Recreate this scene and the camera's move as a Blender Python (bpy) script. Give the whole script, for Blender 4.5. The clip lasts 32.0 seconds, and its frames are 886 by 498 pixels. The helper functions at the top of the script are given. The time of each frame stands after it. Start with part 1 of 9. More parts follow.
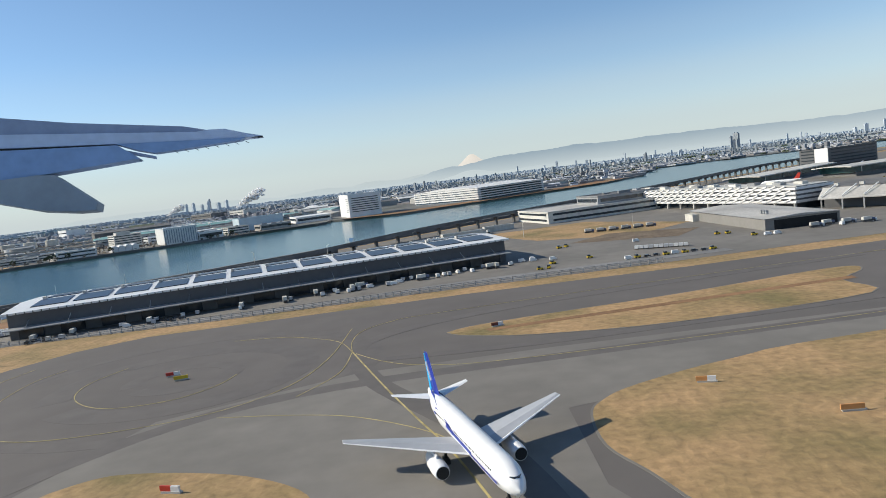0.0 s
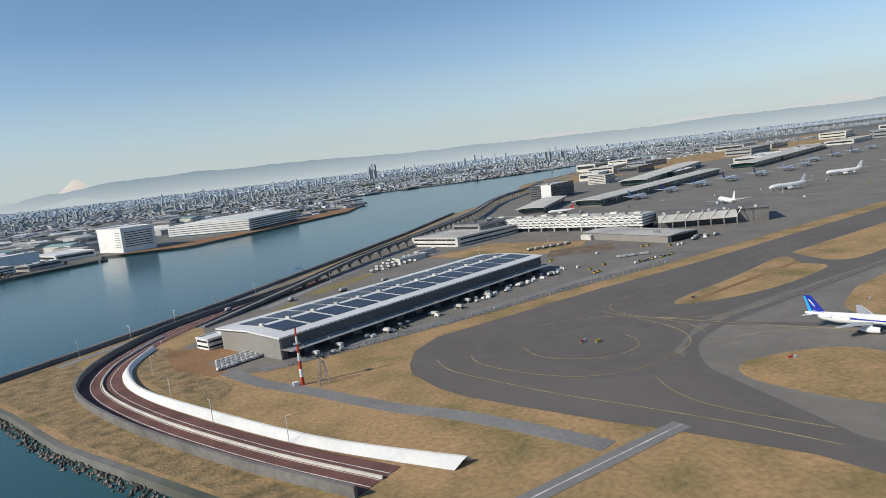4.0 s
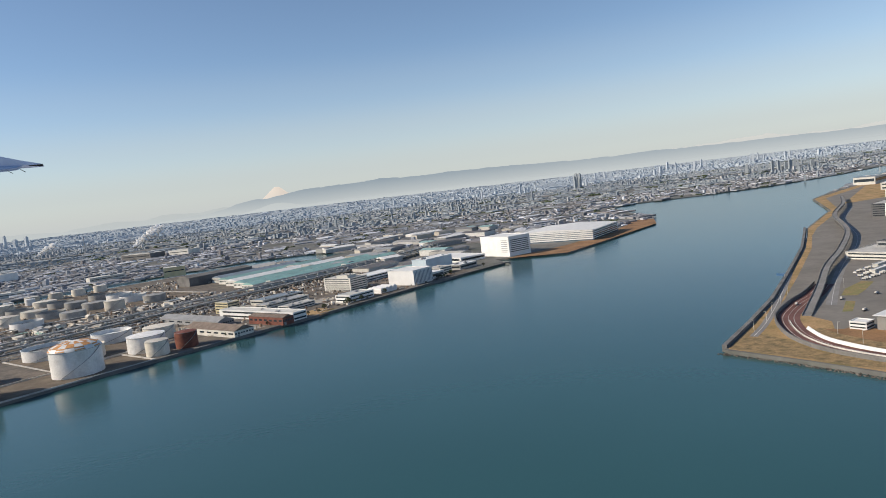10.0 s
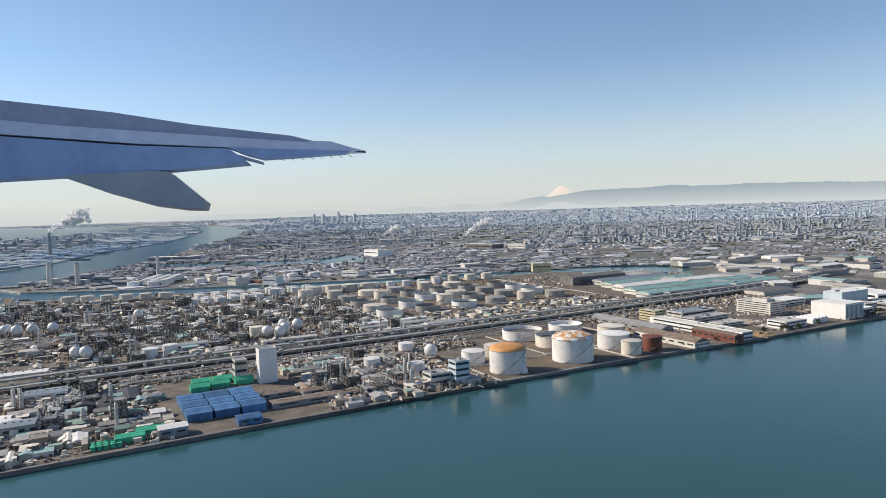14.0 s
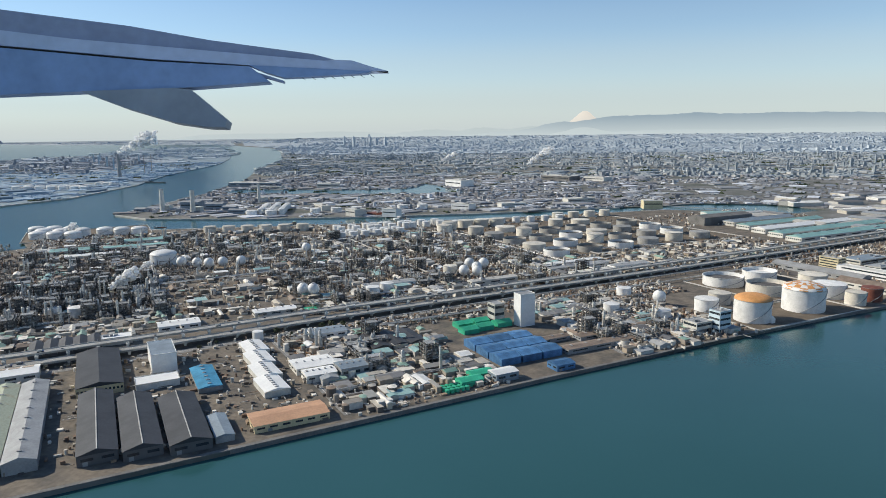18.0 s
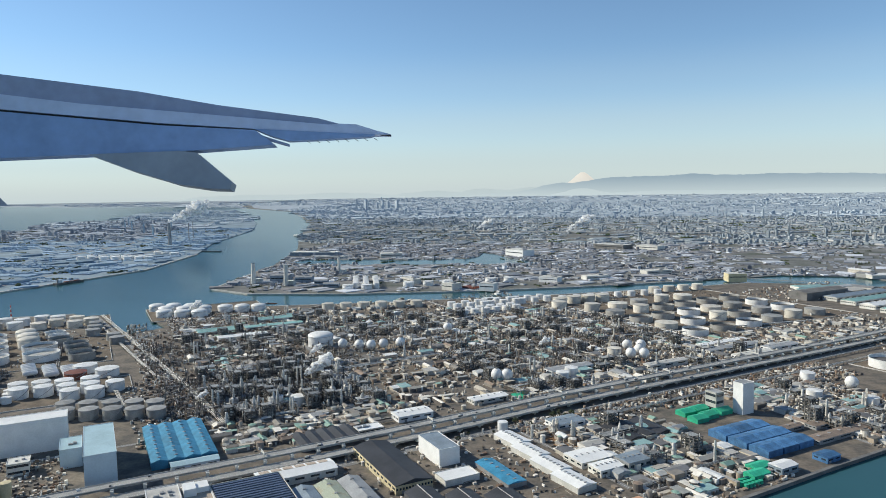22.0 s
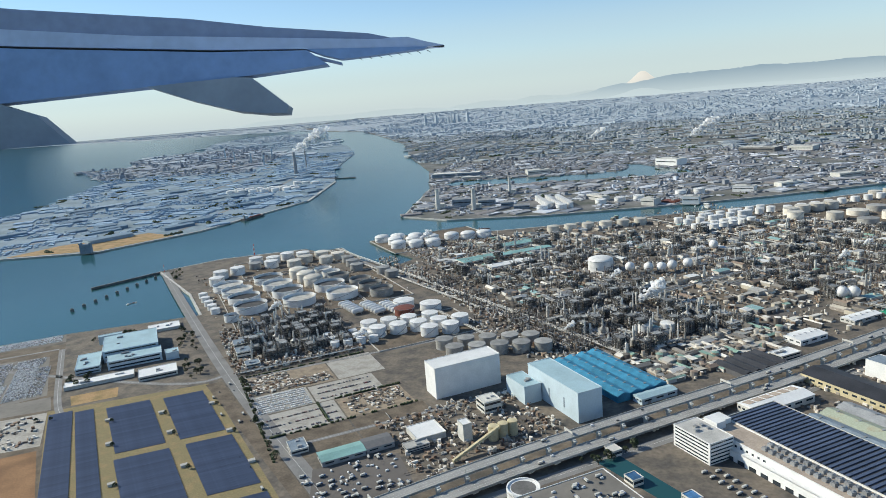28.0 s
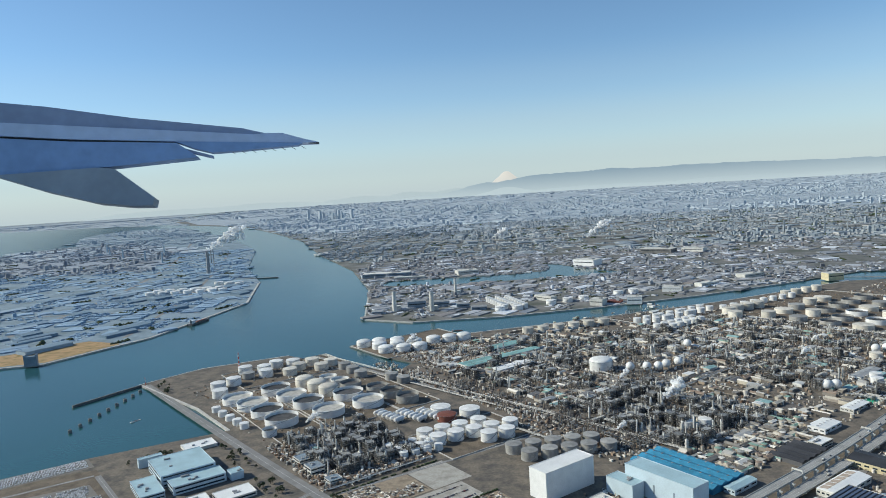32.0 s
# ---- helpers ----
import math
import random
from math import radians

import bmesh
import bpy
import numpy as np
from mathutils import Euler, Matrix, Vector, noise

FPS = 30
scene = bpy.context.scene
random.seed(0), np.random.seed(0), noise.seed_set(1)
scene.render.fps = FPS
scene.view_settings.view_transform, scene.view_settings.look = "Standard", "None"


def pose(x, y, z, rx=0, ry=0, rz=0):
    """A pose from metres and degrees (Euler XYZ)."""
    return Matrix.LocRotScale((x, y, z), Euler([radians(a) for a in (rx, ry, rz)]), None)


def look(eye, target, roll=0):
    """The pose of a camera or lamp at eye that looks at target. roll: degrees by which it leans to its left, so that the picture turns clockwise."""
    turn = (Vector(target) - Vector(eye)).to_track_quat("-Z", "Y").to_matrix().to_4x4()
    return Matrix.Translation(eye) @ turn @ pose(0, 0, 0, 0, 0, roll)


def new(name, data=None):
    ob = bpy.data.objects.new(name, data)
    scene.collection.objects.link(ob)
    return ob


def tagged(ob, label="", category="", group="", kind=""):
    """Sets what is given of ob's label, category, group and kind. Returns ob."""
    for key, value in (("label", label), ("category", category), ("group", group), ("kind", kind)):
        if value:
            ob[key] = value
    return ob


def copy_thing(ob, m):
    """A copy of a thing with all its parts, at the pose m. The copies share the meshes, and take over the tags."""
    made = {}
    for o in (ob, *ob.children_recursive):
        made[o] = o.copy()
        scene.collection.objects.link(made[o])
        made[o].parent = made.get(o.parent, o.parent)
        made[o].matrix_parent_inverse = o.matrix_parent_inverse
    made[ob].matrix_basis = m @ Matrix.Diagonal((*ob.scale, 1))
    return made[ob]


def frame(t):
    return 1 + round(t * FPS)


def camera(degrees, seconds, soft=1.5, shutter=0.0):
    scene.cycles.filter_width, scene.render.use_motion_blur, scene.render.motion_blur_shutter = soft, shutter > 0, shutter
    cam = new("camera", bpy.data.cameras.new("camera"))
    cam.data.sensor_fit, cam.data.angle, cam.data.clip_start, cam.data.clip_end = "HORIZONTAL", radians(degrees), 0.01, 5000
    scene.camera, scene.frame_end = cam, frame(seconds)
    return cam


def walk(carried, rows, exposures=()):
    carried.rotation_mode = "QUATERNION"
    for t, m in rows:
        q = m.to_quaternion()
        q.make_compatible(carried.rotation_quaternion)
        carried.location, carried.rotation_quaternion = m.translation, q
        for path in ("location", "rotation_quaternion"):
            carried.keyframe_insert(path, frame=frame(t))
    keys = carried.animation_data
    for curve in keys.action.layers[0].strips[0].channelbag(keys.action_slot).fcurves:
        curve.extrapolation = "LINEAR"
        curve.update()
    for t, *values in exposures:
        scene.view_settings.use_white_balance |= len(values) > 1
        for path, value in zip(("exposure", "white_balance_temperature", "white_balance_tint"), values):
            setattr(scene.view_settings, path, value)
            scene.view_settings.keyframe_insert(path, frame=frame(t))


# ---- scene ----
EXPOSURES = [(0, 0.1, 6950, 5), (3, 0.0, 6950, 5), (4, -0.1, 6900, 6), (6, -0.35, 7050, 10), (8, 0.05, 7050, 10), (9, -0.05, 7250, 10), (11, 0.05, 7400, 10), (13, 0.15, 7450, 11), (14.5, 0.15, 7300, 9), (17, 0.0, 6750, 2), (18.5, 0.1, 7100, 6), (20, 0.1, 6850, 3), (25, 0.1, 6800, 2), (28, 0.15, 6750, 1), (29, 0.2, 6750, 1), (30, 0.35, 6800, 3), (31, 0.0, 6550, 0), (32, 0.0, 6550, 0)]
cam = camera(65.9, 32.0, 0.9)
PATH = [
    (0, (-2.991, 0.367, 5.623), (-3.229, 2.343, 5.423), -7.0),
    (0.5, (-7.5, -1.384, 6.35), (-7.655, 0.604, 6.196), -6.0),
    (1, (-11.847, -2.922, 7.212), (-11.912, -0.928, 7.061), -5.9),
    (1.5, (-16.325, -4.475, 8.07), (-16.161, -2.489, 7.901), -5.3),
    (2, (-20.813, -5.611, 8.784), (-20.437, -3.657, 8.58), -5.7),
    (2.5, (-25.147, -6.553, 9.374), (-24.573, -4.648, 9.174), -8.6),
    (3, (-29.392, -7.245, 9.914), (-28.7, -5.381, 9.701), -7.0),
    (3.5, (-33.394, -7.982, 10.335), (-32.64, -6.144, 10.104), -6.2),
    (5.5, (-48.667, -10.13, 12.605), (-47.728, -8.389, 12.315), -8.6),
    (6, (-52.548, -11.099, 13.175), (-51.615, -9.351, 12.902), -8.8),
    (6.5, (-56.637, -12.08, 13.876), (-55.83, -10.27, 13.604), -8.2),
    (7, (-60.704, -12.739, 14.522), (-60.011, -10.878, 14.289), -9.3),
    (7.5, (-64.375, -13.041, 15.033), (-63.776, -11.14, 14.872), -9.6),
    (8, (-68.617, -14.104, 15.681), (-68.049, -12.191, 15.547), -10.0),
    (8.5, (-72.611, -15.055, 16.365), (-72.08, -13.131, 16.236), -10.0),
    (9, (-76.853, -16.083, 17.143), (-76.352, -14.15, 17.025), -9.7),
    (9.5, (-81.388, -17.187, 18.01), (-80.901, -15.252, 17.869), -9.1),
    (10, (-85.56, -17.719, 18.743), (-85.195, -15.761, 18.565), -6.7),
    (10.5, (-89.102, -18.593, 19.213), (-88.841, -16.616, 19.057), -6.2),
    (11, (-92.776, -19.33, 19.497), (-92.679, -17.338, 19.354), -5.6),
    (11.5, (-96.888, -19.633, 20.29), (-97.102, -17.649, 20.147), -4.8),
    (12, (-100.933, -20.346, 20.682), (-101.292, -18.382, 20.566), -4.5),
    (12.5, (-104.644, -22.136, 21.518), (-105.007, -20.172, 21.412), -3.5),
    (13, (-109.015, -23.726, 22.406), (-109.393, -21.765, 22.295), -2.3),
    (13.5, (-111.948, -25.663, 23.195), (-112.337, -23.704, 23.079), -1.9),
    (14, (-115.785, -27.372, 24.001), (-116.197, -25.419, 23.882), -1.8),
    (14.5, (-119.824, -29.048, 24.731), (-120.235, -27.094, 24.617), -2.2),
    (16.5, (-137.572, -34.304, 27.336), (-138.037, -32.359, 27.33), -3.4),
    (17, (-141.651, -35.395, 28.145), (-142.162, -33.462, 28.109), -3.4),
    (17.5, (-145.65, -36.29, 28.526), (-146.171, -34.368, 28.339), -2.2),
    (18, (-150.195, -37.264, 28.758), (-150.642, -35.344, 28.418), -0.7),
    (18.5, (-154.176, -38.833, 29.318), (-154.59, -36.9, 29.015), -0.6),
    (19, (-158.209, -40.527, 30.075), (-158.632, -38.587, 29.831), -1.0),
    (19.5, (-162.407, -42.653, 31.018), (-162.873, -40.718, 30.816), -1.4),
    (20, (-166.838, -44.323, 31.99), (-167.3, -42.383, 31.834), -1.5),
    (20.5, (-170.863, -45.79, 32.741), (-171.333, -43.851, 32.603), -1.4),
    (21, (-175.081, -47.077, 33.705), (-175.565, -45.142, 33.561), -2.0),
    (21.5, (-179.534, -48.724, 34.517), (-180.007, -46.786, 34.373), -1.4),
    (22, (-183.799, -50.266, 35.232), (-184.232, -48.32, 35.063), -0.8),
    (22.5, (-188.128, -51.656, 35.891), (-188.543, -49.712, 35.678), -0.5),
    (23, (-192.456, -52.987, 36.848), (-192.875, -51.048, 36.589), -0.9),
    (23.5, (-196.583, -54.263, 37.277), (-197.047, -52.341, 36.979), -1.7),
    (24, (-200.885, -55.713, 38.049), (-201.385, -53.802, 37.734), -1.9),
    (24.5, (-205.102, -57.059, 38.666), (-205.633, -55.157, 38.351), -1.9),
    (25, (-209.186, -58.527, 39.405), (-209.7, -56.621, 39.088), -1.8),
    (25.5, (-213.594, -59.853, 40.029), (-214.108, -57.946, 39.716), -1.9),
    (27.5, (-231.319, -60.85, 39.18), (-231.857, -58.942, 38.917), -4.0),
    (28, (-234.856, -61.954, 40.412), (-235.432, -60.084, 39.998), -4.6),
    (28.5, (-238.89, -63.011, 41.056), (-239.549, -61.207, 40.496), -6.2),
    (29, (-242.729, -64.235, 41.893), (-243.443, -62.481, 41.251), -6.5),
    (29.5, (-246.534, -66.179, 42.78), (-247.211, -64.402, 42.16), -5.9),
    (30, (-250.591, -67.948, 43.756), (-251.262, -66.139, 43.229), -5.9),
    (30.5, (-254.708, -70.092, 45.034), (-255.335, -68.221, 44.707), -5.7),
    (31, (-258.588, -72.038, 45.967), (-259.146, -70.133, 45.719), -5.0),
    (31.5, (-263.596, -74.468, 47.037), (-264.008, -72.52, 46.841), -4.3),
    (32, (-267.499, -76.637, 47.715), (-267.687, -74.654, 47.542), -3.5),
]
walk(cam, [(t, look(eye, target, roll)) for t, eye, target, roll in PATH], EXPOSURES)

# The whole place stands at one tenth of its true size (one unit is ten metres), so that the far
# shore, the mountains and the horizon lie within the camera's reach.
from mathutils.geometry import tessellate_polygon

# ---- light ----
SUN_EL, SUN_HEADING = 32.0, -2.0        # height of the sun; way in which the shadows fall, from +x
sun = new("sun", bpy.data.lights.new("sun", "SUN"))
sun.data.energy, sun.data.angle, sun.data.color = 4.8, radians(0.53), (1.0, 0.93, 0.84)
_h, _e = radians(SUN_HEADING), radians(SUN_EL)
sun.matrix_world = look((0, 0, 300), (300 * math.cos(_e) * math.cos(_h), 300 * math.cos(_e) * math.sin(_h), 300 - 300 * math.sin(_e)))
world = bpy.data.worlds.new("sky")
scene.world = world
world.use_nodes = True
_wn = world.node_tree.nodes
_sky = _wn.new("ShaderNodeTexSky")
_sky.sky_type, _sky.sun_disc = "NISHITA", False
_sky.sun_elevation, _sky.sun_rotation = radians(SUN_EL), radians(270.0 - SUN_HEADING)
_sky.air_density, _sky.dust_density, _sky.ozone_density, _sky.altitude = 0.9, 0.05, 4.0, 800
world.node_tree.links.new(_sky.outputs[0], _wn["Background"].inputs[0])
_wn["Background"].inputs[1].default_value = 0.14

# ---- materials ----
def mat(name, color, rough=0.75, metal=0.0, var=0.18, size=1.0, fine=6.0, bump=0.0, each=0.0, island=0.0, second=None, patch=0.5, spec=0.4):
    """A surface: base colour, broad blotches of a second colour, fine grain, and a shift from thing to thing."""
    m = bpy.data.materials.new(name)
    m.use_nodes = True
    t = m.node_tree
    n, ln = t.nodes, t.links.new
    b = n["Principled BSDF"]
    b.inputs["Roughness"].default_value, b.inputs["Metallic"].default_value = rough, metal
    b.inputs["Specular IOR Level"].default_value = spec
    co = n.new("ShaderNodeTexCoord")
    big, small = n.new("ShaderNodeTexNoise"), n.new("ShaderNodeTexNoise")
    big.inputs["Scale"].default_value, big.inputs["Detail"].default_value = 1.0 / size, 6.0
    small.inputs["Scale"].default_value, small.inputs["Detail"].default_value = fine, 3.0
    for q in (big, small):
        ln(co.outputs["Object"], q.inputs["Vector"])
    ramp = n.new("ShaderNodeValToRGB")
    dark = tuple(c * (1 - var * 1.6) for c in color) if second is None else second
    light = tuple(min(1, c * (1 + var * 0.5)) for c in color)
    ramp.color_ramp.elements[0].position, ramp.color_ramp.elements[0].color = patch - 0.16, (*dark, 1)
    ramp.color_ramp.elements[1].position, ramp.color_ramp.elements[1].color = patch + 0.12, (*light, 1)
    ln(big.outputs["Fac"], ramp.inputs["Fac"])
    grain = n.new("ShaderNodeMapRange")
    grain.inputs["To Min"].default_value, grain.inputs["To Max"].default_value = 1 - var, 1 + var
    grain.inputs["From Min"].default_value, grain.inputs["From Max"].default_value = 0.25, 0.75
    ln(small.outputs["Fac"], grain.inputs["Value"])
    value = grain.outputs["Result"]
    for amount, kind, out in ((each, "ShaderNodeObjectInfo", "Random"), (island, "ShaderNodeNewGeometry", "Random Per Island")):
        if amount:
            info, mr, mul = n.new(kind), n.new("ShaderNodeMapRange"), n.new("ShaderNodeMath")
            mr.inputs["To Min"].default_value, mr.inputs["To Max"].default_value = 1 - amount, 1 + amount
            ln(info.outputs[out], mr.inputs["Value"])
            mul.operation = "MULTIPLY"
            ln(value, mul.inputs[0]), ln(mr.outputs["Result"], mul.inputs[1])
            value = mul.outputs[0]
    hsv = n.new("ShaderNodeHueSaturation")
    ln(ramp.outputs["Color"], hsv.inputs["Color"]), ln(value, hsv.inputs["Value"])
    ln(hsv.outputs["Color"], b.inputs["Base Color"])
    if bump:
        bp = n.new("ShaderNodeBump")
        bp.inputs["Strength"].default_value, bp.inputs["Distance"].default_value = bump, 0.1
        ln(small.outputs["Fac"], bp.inputs["Height"]), ln(bp.outputs["Normal"], b.inputs["Normal"])
    return m


def palette_mat(name, colors, rough=0.8, island=True, var=0.15):
    """One surface for many pieces: every piece takes one of the colours by chance."""
    m = bpy.data.materials.new(name)
    m.use_nodes = True
    t = m.node_tree
    n, ln = t.nodes, t.links.new
    b = n["Principled BSDF"]
    b.inputs["Roughness"].default_value = rough
    src = n.new("ShaderNodeNewGeometry" if island else "ShaderNodeObjectInfo")
    ramp = n.new("ShaderNodeValToRGB")
    ramp.color_ramp.interpolation = "CONSTANT"
    for i, c in enumerate(colors):
        e = ramp.color_ramp.elements[i] if i < 2 else ramp.color_ramp.elements.new(i / len(colors))
        e.position, e.color = i / len(colors), (*c, 1)
    ln(src.outputs["Random Per Island" if island else "Random"], ramp.inputs["Fac"])
    co, nz, mr, hsv = n.new("ShaderNodeTexCoord"), n.new("ShaderNodeTexNoise"), n.new("ShaderNodeMapRange"), n.new("ShaderNodeHueSaturation")
    nz.inputs["Scale"].default_value, nz.inputs["Detail"].default_value = 1.7, 5.0
    ln(co.outputs["Object"], nz.inputs["Vector"]), ln(nz.outputs["Fac"], mr.inputs["Value"])
    mr.inputs["From Min"].default_value, mr.inputs["From Max"].default_value = 0.25, 0.75
    mr.inputs["To Min"].default_value, mr.inputs["To Max"].default_value = 1 - var, 1 + var
    ln(ramp.outputs["Color"], hsv.inputs["Color"]), ln(mr.outputs["Result"], hsv.inputs["Value"])
    ln(hsv.outputs["Color"], b.inputs["Base Color"])
    return m


def water_mat():
    m = bpy.data.materials.new("harbour_water")
    m.use_nodes = True
    n, ln = m.node_tree.nodes, m.node_tree.links.new
    b = n["Principled BSDF"]
    b.inputs["Roughness"].default_value, b.inputs["IOR"].default_value = 0.18, 1.33
    co, big, ramp = n.new("ShaderNodeTexCoord"), n.new("ShaderNodeTexNoise"), n.new("ShaderNodeValToRGB")
    big.inputs["Scale"].default_value, big.inputs["Detail"].default_value = 0.012, 4.0
    ramp.color_ramp.elements[0].position, ramp.color_ramp.elements[0].color = 0.3, (0.018, 0.068, 0.076, 1)
    ramp.color_ramp.elements[1].position, ramp.color_ramp.elements[1].color = 0.7, (0.027, 0.094, 0.104, 1)
    ln(co.outputs["Object"], big.inputs["Vector"]), ln(big.outputs["Fac"], ramp.inputs["Fac"]), ln(ramp.outputs["Color"], b.inputs["Base Color"])
    ripple, bp = n.new("ShaderNodeTexNoise"), n.new("ShaderNodeBump")
    ripple.inputs["Scale"].default_value, ripple.inputs["Detail"].default_value = 1.4, 5.0
    bp.inputs["Strength"].default_value, bp.inputs["Distance"].default_value = 0.18, 0.05
    ln(co.outputs["Object"], ripple.inputs["Vector"]), ln(ripple.outputs["Fac"], bp.inputs["Height"]), ln(bp.outputs["Normal"], b.inputs["Normal"])
    return m


WATER = water_mat()
DRY_GRASS = mat("dry_grass", (0.35, 0.225, 0.112), 0.95, var=0.26, size=3.4, fine=4, bump=0.4, second=(0.19, 0.15, 0.062), patch=0.46)
ROUGH_GRASS = mat("brown_tussock_grass", (0.27, 0.185, 0.095), 0.95, var=0.3, size=0.8, fine=6, bump=0.5, second=(0.13, 0.10, 0.05), patch=0.48)
RED_EARTH = mat("red_brown_earth", (0.27, 0.15, 0.075), 0.95, var=0.2, size=5, fine=4, bump=0.3)
ASPHALT = mat("worn_asphalt", (0.135, 0.121, 0.111), 0.85, var=0.07, size=9, fine=0.7)
ASPHALT_NEW = mat("pale_asphalt", (0.195, 0.18, 0.16), 0.85, var=0.10, size=5, fine=1.2)
ROAD = mat("road_asphalt", (0.22, 0.215, 0.21), 0.85, var=0.12, size=3, fine=4)
YARD = mat("industrial_ground", (0.158, 0.132, 0.105), 0.9, var=0.26, size=3.4, fine=1.6, second=(0.085, 0.078, 0.07), patch=0.5, bump=0.2)
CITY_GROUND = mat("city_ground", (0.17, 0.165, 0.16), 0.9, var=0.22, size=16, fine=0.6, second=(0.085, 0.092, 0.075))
CONCRETE = mat("weathered_concrete", (0.47, 0.455, 0.43), 0.85, var=0.14, size=2.5, fine=5, each=0.08)
DECK_ROAD = mat("pale_deck_asphalt", (0.31, 0.305, 0.295), 0.85, var=0.10, size=3, fine=4)
CONCRETE_DK = mat("dark_concrete", (0.17, 0.165, 0.16), 0.85, var=0.18, size=2.5, fine=4)
ROCK = mat("shore_stones", (0.13, 0.115, 0.10), 0.9, var=0.3, size=1.5, fine=5, bump=0.5, island=0.5)
WHITE = mat("white_paint", (0.76, 0.755, 0.74), 0.55, var=0.05, size=2, fine=4, each=0.05)
OFFWHITE = mat("off_white_wall", (0.60, 0.585, 0.54), 0.7, var=0.10, size=2, fine=4, each=0.12)
GREY_WALL = mat("grey_cladding", (0.115, 0.115, 0.12), 0.55, var=0.08, size=4, fine=3)
MID_GREY = mat("grey_sheet_metal", (0.30, 0.305, 0.31), 0.6, var=0.12, size=2, fine=4, each=0.2)
DARK_ROOF = mat("dark_slate_roof", (0.045, 0.046, 0.052), 0.6, var=0.2, size=2.5, fine=5, each=0.15)
BLUE_GREY_ROOF = mat("blue_grey_roof", (0.22, 0.27, 0.32), 0.6, var=0.12, size=2, fine=4)
PALE_BLUE = mat("pale_blue_cladding", (0.50, 0.60, 0.66), 0.6, var=0.06, size=3, fine=4)
PALE_BLUE_ROOF = mat("pale_blue_roof", (0.36, 0.50, 0.55), 0.6, var=0.08, size=3, fine=4)
BLUE_ROOF = mat("blue_sheet_roof", (0.065, 0.17, 0.335), 0.5, var=0.22, size=1.2, fine=6, each=0.3)
CYAN_ROOF = mat("cyan_blue_roof", (0.05, 0.23, 0.37), 0.5, var=0.18, size=1.5, fine=6, each=0.15)
GREEN_ROOF = mat("green_sheet_roof", (0.04, 0.42, 0.25), 0.5, var=0.14, size=1.5, fine=6, each=0.12)
TEAL_ROOF = mat("pale_teal_roof", (0.24, 0.42, 0.40), 0.6, var=0.12, size=3, fine=4, each=0.1)
PINK_ROOF = mat("pale_pink_roof", (0.42, 0.345, 0.28), 0.8, var=0.12, size=2, fine=4)
GREEN_GREY_ROOF = mat("faded_green_roof", (0.33, 0.36, 0.28), 0.75, var=0.16, size=2, fine=4, second=(0.36, 0.27, 0.17), patch=0.36)
TAN_ROOF = mat("salmon_roof", (0.50, 0.29, 0.18), 0.7, var=0.1, size=2, fine=4)
CREAM = mat("cream_wall", (0.58, 0.50, 0.32), 0.7, var=0.1, size=2, fine=4)
RUST_ROOF = mat("brown_sheet_roof", (0.20, 0.155, 0.125), 0.75, var=0.2, size=1.2, fine=5, each=0.25)
RUST = mat("rust_red_paint", (0.19, 0.065, 0.045), 0.7, var=0.2, size=1, fine=5)
ORANGE = mat("orange_paint", (0.62, 0.30, 0.11), 0.6, var=0.1, size=1, fine=5)
BRIGHT_RED = mat("red_paint", (0.55, 0.05, 0.03), 0.5, var=0.1)
YELLOW = mat("yellow_paint", (0.62, 0.42, 0.03), 0.5, var=0.1)
STEEL = mat("process_steel", (0.36, 0.355, 0.34), 0.55, 0.25, var=0.25, size=0.8, fine=5, each=0.3, island=0.35)
STEEL_DK = mat("dark_steelwork", (0.125, 0.12, 0.115), 0.6, 0.2, var=0.3, size=0.8, fine=5, each=0.3, island=0.4)
PIPE = mat("lagged_pipe", (0.55, 0.53, 0.49), 0.5, 0.15, var=0.18, size=1, fine=4, island=0.35)
TANK_WHITE = mat("tank_white", (0.74, 0.73, 0.71), 0.5, var=0.10, size=1.5, fine=4, each=0.08)
TANK_GREY = mat("tank_grey", (0.33, 0.32, 0.30), 0.55, var=0.14, size=1.5, fine=4, each=0.18)
TANK_CREAM = mat("tank_cream", (0.62, 0.575, 0.50), 0.6, var=0.12, size=1.5, fine=4, each=0.2)
PALE_DECK = mat("pale_tank_deck", (0.46, 0.44, 0.40), 0.7, var=0.16, size=1.2, fine=4, each=0.12)
TANK_DECK = mat("floating_tank_deck", (0.085, 0.082, 0.08), 0.7, var=0.25, size=1.2, fine=4, each=0.5)
GLASS = mat("dark_window_glass", (0.035, 0.045, 0.055), 0.12, var=0.2, size=0.6, fine=2, spec=0.6)
GREEN_GLASS = mat("green_tinted_glass", (0.035, 0.085, 0.085), 0.12, var=0.25, size=1.5, fine=2, spec=0.6)
SOLAR_DARK = mat("dark_solar_cell", (0.022, 0.027, 0.048), 0.3, var=0.15, size=3, fine=2, each=0.15, spec=0.3)
SOLAR = mat("solar_cell_blue", (0.075, 0.095, 0.15), 0.3, var=0.15, size=3, fine=2, each=0.15, spec=0.6)
TRACK_RED = mat("reddish_trackbed", (0.16, 0.075, 0.065), 0.9, var=0.18, size=2, fine=6)
LEAF = mat("evergreen_leaves", (0.045, 0.062, 0.026), 0.8, var=0.25, size=0.5, fine=4, island=0.45, each=0.25)
BARK = mat("bark", (0.09, 0.07, 0.05), 0.9, var=0.2)
STEAM = mat("steam", (0.93, 0.93, 0.93), 1.0, var=0.03, size=1.5, fine=3, spec=0.0)
